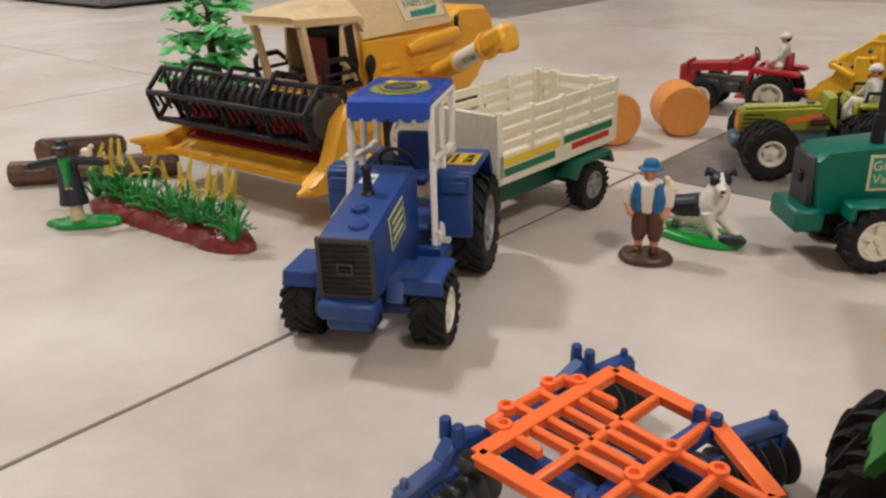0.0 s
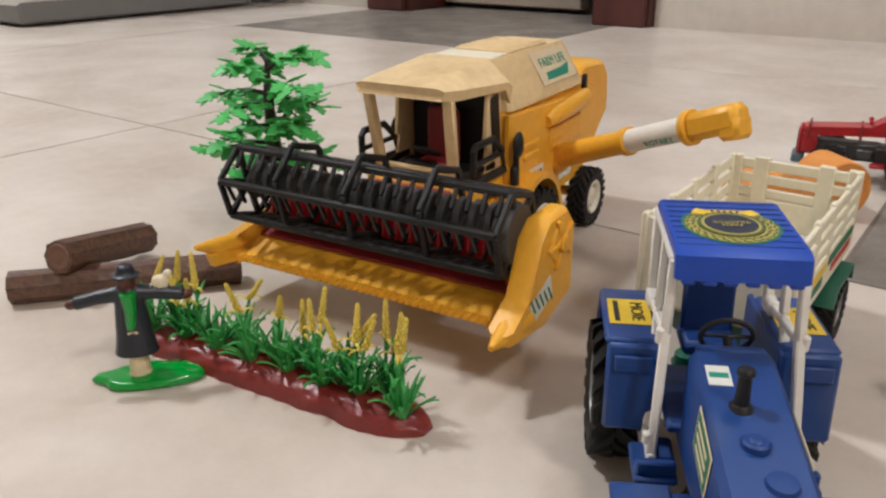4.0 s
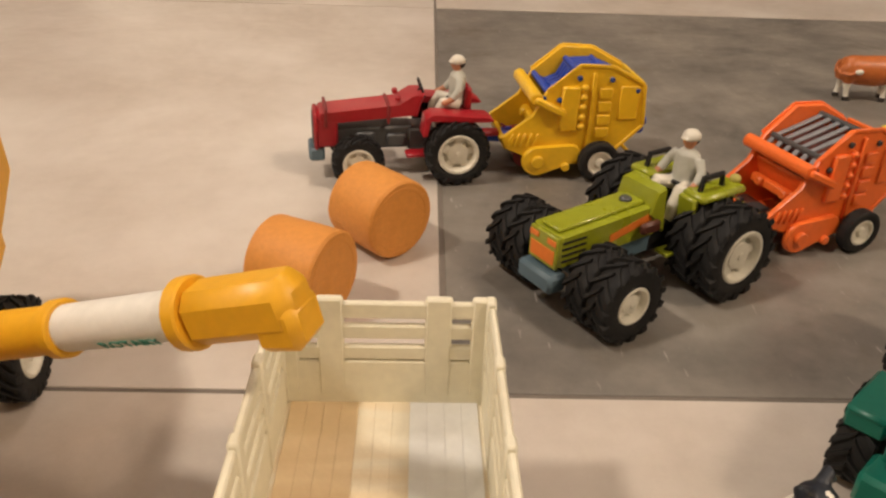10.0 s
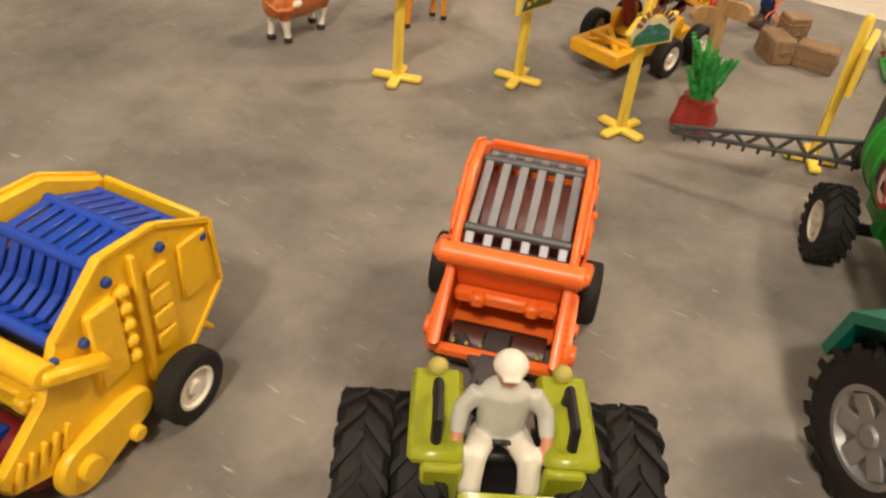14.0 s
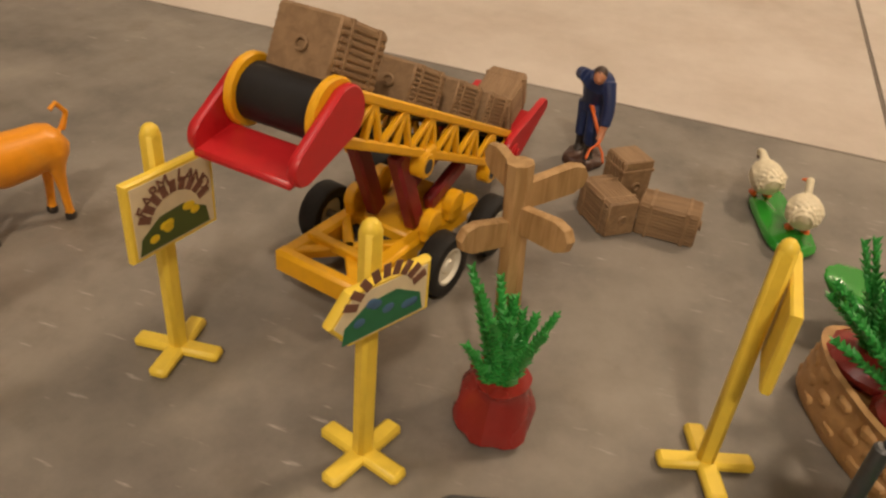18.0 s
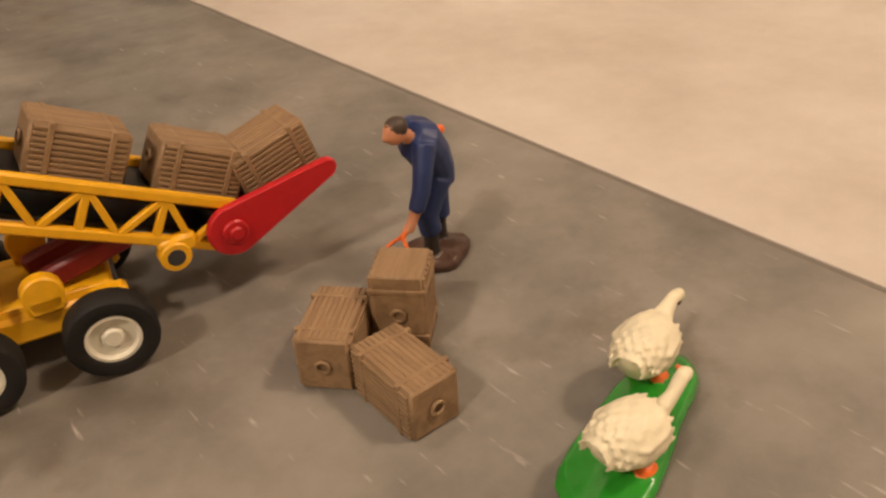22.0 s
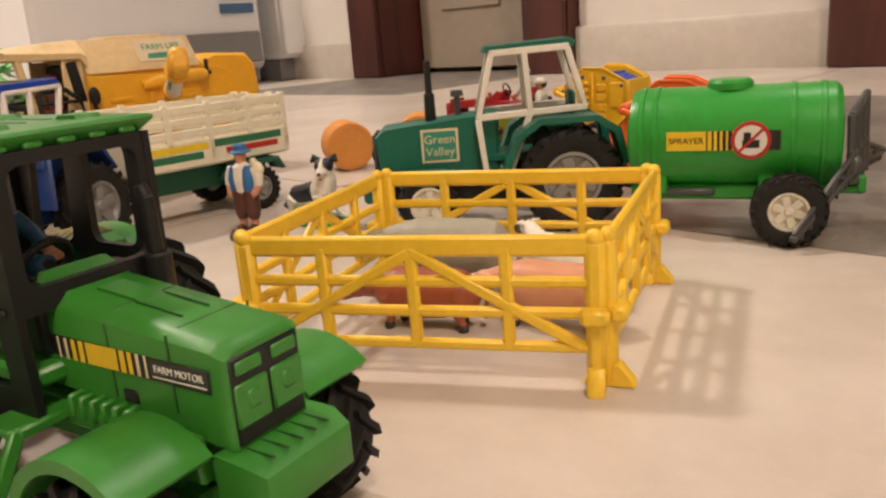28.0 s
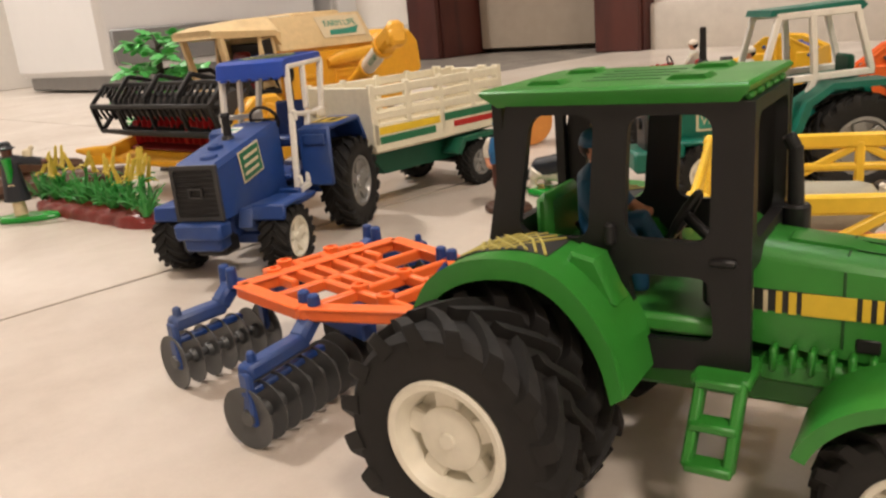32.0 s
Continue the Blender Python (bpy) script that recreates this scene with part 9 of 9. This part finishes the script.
# ---- geese ----
f = Figure()
base_slab(f.paint(GREEN_BASE), 3.05, 0.98, 0.4, 0.3, 36, 12.0)
f.s.moved(Matrix.Translation((-0.2, -0.32, 0)))
f.grain, f.wear = 0.04, 9
rg = random.Random(9)
for x, y, up, yaw in ((-1.2, -0.62, True, -20), (1.4, 0.12, False, -2)):
    i0 = len(f.s.v)
    for sd in (-1, 1):
        f.paint(BEAK).tube([(0, sd * 0.3, 0.9), (0.08, sd * 0.32, 0.45)], [0.13, 0.12], 7).ball((0.25, sd * 0.36, 0.45), (0.34, 0.22, 0.12), 8)
    s = f.paint(GOOSE)
    s.tube([(-1.2, 0, 1.9), (-1.0, 0, 1.75), (-0.55, 0, 1.52), (0, 0, 1.42), (0.5, 0, 1.42), (0.85, 0, 1.52), (1.0, 0, 1.6)], [0.1, 0.32, 0.68, 0.82, 0.72, 0.46, 0.3], 20, 0.98)
    # overlapping feather tips over the back and wings
    for row in range(9):
        t = -1.0 + 0.2 * row
        for k in range(-4, 5):
            a = radians(25 * (k + 0.5 * (row % 2)))
            r = 0.78 * math.sqrt(max(0.05, 1 - (t / 1.2) ** 2))
            c = Vector((t, r * math.sin(a), 1.49 + r * math.cos(a) * 0.98))
            s.ball(c - Vector((0, 0, 0.02)), (0.3, 0.12, 0.045), 8, turn=(-math.degrees(a), 8, rg.uniform(-10, 10)))
    for sd in (-1, 1):
        for j in range(3):
            s.tube([(0.45, sd * (0.72 - 0.05 * j), 1.75 - 0.22 * j), (-0.3, sd * (0.78 - 0.04 * j), 1.72 - 0.2 * j), (-1.0, sd * 0.34, 1.82 - 0.1 * j)], [0.07, 0.1, 0.05], 8)
    if up:
        s.tube([(0.7, 0, 1.6), (1.05, 0.0, 1.62), (1.4, 0.0, 1.85), (1.72, 0.05, 2.15)], [0.4, 0.24, 0.19, 0.2], 10)
        s.ball((1.82, 0.05, 2.22), (0.28, 0.2, 0.2), 10)
        f.paint(BEAK).tube([(1.9, 0.15, 2.22), (2.0, 0.46, 2.14)], [0.13, 0.06], 7)
    else:
        s.tube([(0.7, 0, 1.68), (1.15, 0, 1.88), (1.6, 0, 2.0), (1.95, 0, 1.92)], [0.42, 0.25, 0.19, 0.2], 10)
        s.ball((2.05, 0, 1.86), (0.26, 0.19, 0.2), 10)
        f.paint(BROWN).tube([(2.12, 0, 1.78), (2.18, 0, 1.4)], [0.14, 0.06], 7)
    f.s.moved(Matrix.Translation((x, y, 0.08)) @ Matrix.Rotation(radians(yaw), 4, "Z") @ Matrix.Scale(0.83, 4), i0)
f.make("geese_figurine", "pair of cream geese figurines on a glossy green stand", "figurine", 51.15, 5.75, 16, size=1.0)

# ---- goats on a tilted green stand ----
f = Figure()
s = f.paint(GREEN_BASE)
vs, fs, n = [], [], 32
prof = ((0.75, -0.35), (0.97, -0.1), (1.0, 0.12), (0.9, 0.3), (0.5, 0.34), (0.02, 0.34))
for q, z in prof:
    for i in range(n):
        t = 2 * math.pi * i / n
        x = 4.6 * q * math.copysign(abs(math.cos(t)) ** 0.8, math.cos(t))
        y = 1.32 * q * math.copysign(abs(math.sin(t)) ** 0.75, math.sin(t)) * (1 + 0.12 * math.cos(2 * t + 0.6))
        vs.append((x, y + 0.045 * x * x, z + 0.55 + 0.05 * x * x * (1.05 if x > 0 else 0.45)))
for k in range(5):
    for i in range(n):
        j = (i + 1) % n
        fs.append((k * n + i, k * n + j, k * n + n + j, k * n + n + i))
s.add(vs, fs + [tuple(range(n))[::-1], tuple(5 * n + i for i in range(n))])


def goat(f, x, y, z, yaw, tilt, k, saddle):
    """A goat of the group, built into the same figurine."""
    m = Matrix.Translation((x, y, z)) @ Matrix.Rotation(radians(yaw), 4, "Z") @ Matrix.Rotation(radians(-tilt), 4, "Y") @ Matrix.Diagonal((0.88 * k, 0.95 * k, 1.1 * k, 1.0))
    i0 = len(f.s.v)
    s = f.paint(GOAT)
    s.tube([(-1.35, 0, 1.6), (-1.1, 0, 1.5), (-0.3, 0, 1.45), (0.6, 0, 1.5), (1.1, 0, 1.6)], [0.25, 0.5, 0.55, 0.52, 0.3], 14)
    s.tube([(0.9, 0, 1.7), (1.4, 0, 1.95), (1.75, 0, 2.05)], [0.38, 0.27, 0.22], 10)
    s.ball((1.9, 0, 2.05), (0.3, 0.2, 0.22), 10).tube([(1.95, 0, 2.0), (2.3, 0, 1.75)], [0.18, 0.12], 8)
    s.tube([(-1.35, 0, 1.8), (-1.55, 0, 2.15), (-1.45, 0, 2.45)], [0.2, 0.2, 0.1], 8)
    for j in range(44):
        a, x0 = rg.uniform(-2.2, 2.2), rg.uniform(-1.25, 0.95)
        c = Vector((x0, 0.53 * math.sin(a), 1.47 + 0.53 * math.cos(a)))
        s.ball(c, (0.07, 0.05, 0.2), 6, turn=(-math.degrees(a) + 90, rg.uniform(-30, 30), 0))
    for lx in (0.75, -1.0):
        for sd in (-1, 1):
            s.tube([(lx, sd * 0.28, 1.4), (lx + 0.05, sd * 0.3, 0.8), (lx + 0.1 * sd, sd * 0.3, 0.15)], [0.26, 0.15, 0.13], 8)
    s = f.paint(HOOF)
    for lx in (0.75, -1.0):
        for sd in (-1, 1):
            s.lathe([(0.22, 0), (0.19, 0.16), (0.16, 0.32)], (lx + 0.1 * sd, sd * 0.3, 0), (0, 0, 1), 10)
    f.paint(saddle).tube([(-1.15, 0, 1.66), (-0.7, 0, 1.68), (0.0, 0, 1.68), (0.6, 0, 1.74)], [0.25, 0.45, 0.46, 0.3], 14)
    s = f.paint(saddle)
    s.ball((1.82, 0, 2.13), (0.28, 0.22, 0.2), 10)
    s = f.paint(GOAT_DARK)
    for sd in (-1, 1):
        s.tube([(1.8, sd * 0.15, 2.2), (1.65, sd * 0.32, 2.45)], [0.1, 0.05], 6)
    f.s.moved(m, i0)


goat(f, -2.85, 0.7, 0.8, -42, 4, 0.8, GOAT_BROWN)
goat(f, 0.95, 0.3, 1.2, 178, -20, 0.98, GOAT_DARK)
goat(f, -0.95, 0.2, 0.75, 190, -8, 0.42, GOAT)
f.make("goats_figurine", "cream goats and a kid on a curved glossy green stand", "figurine", 44.0, -0.93, 66, size=1.17)
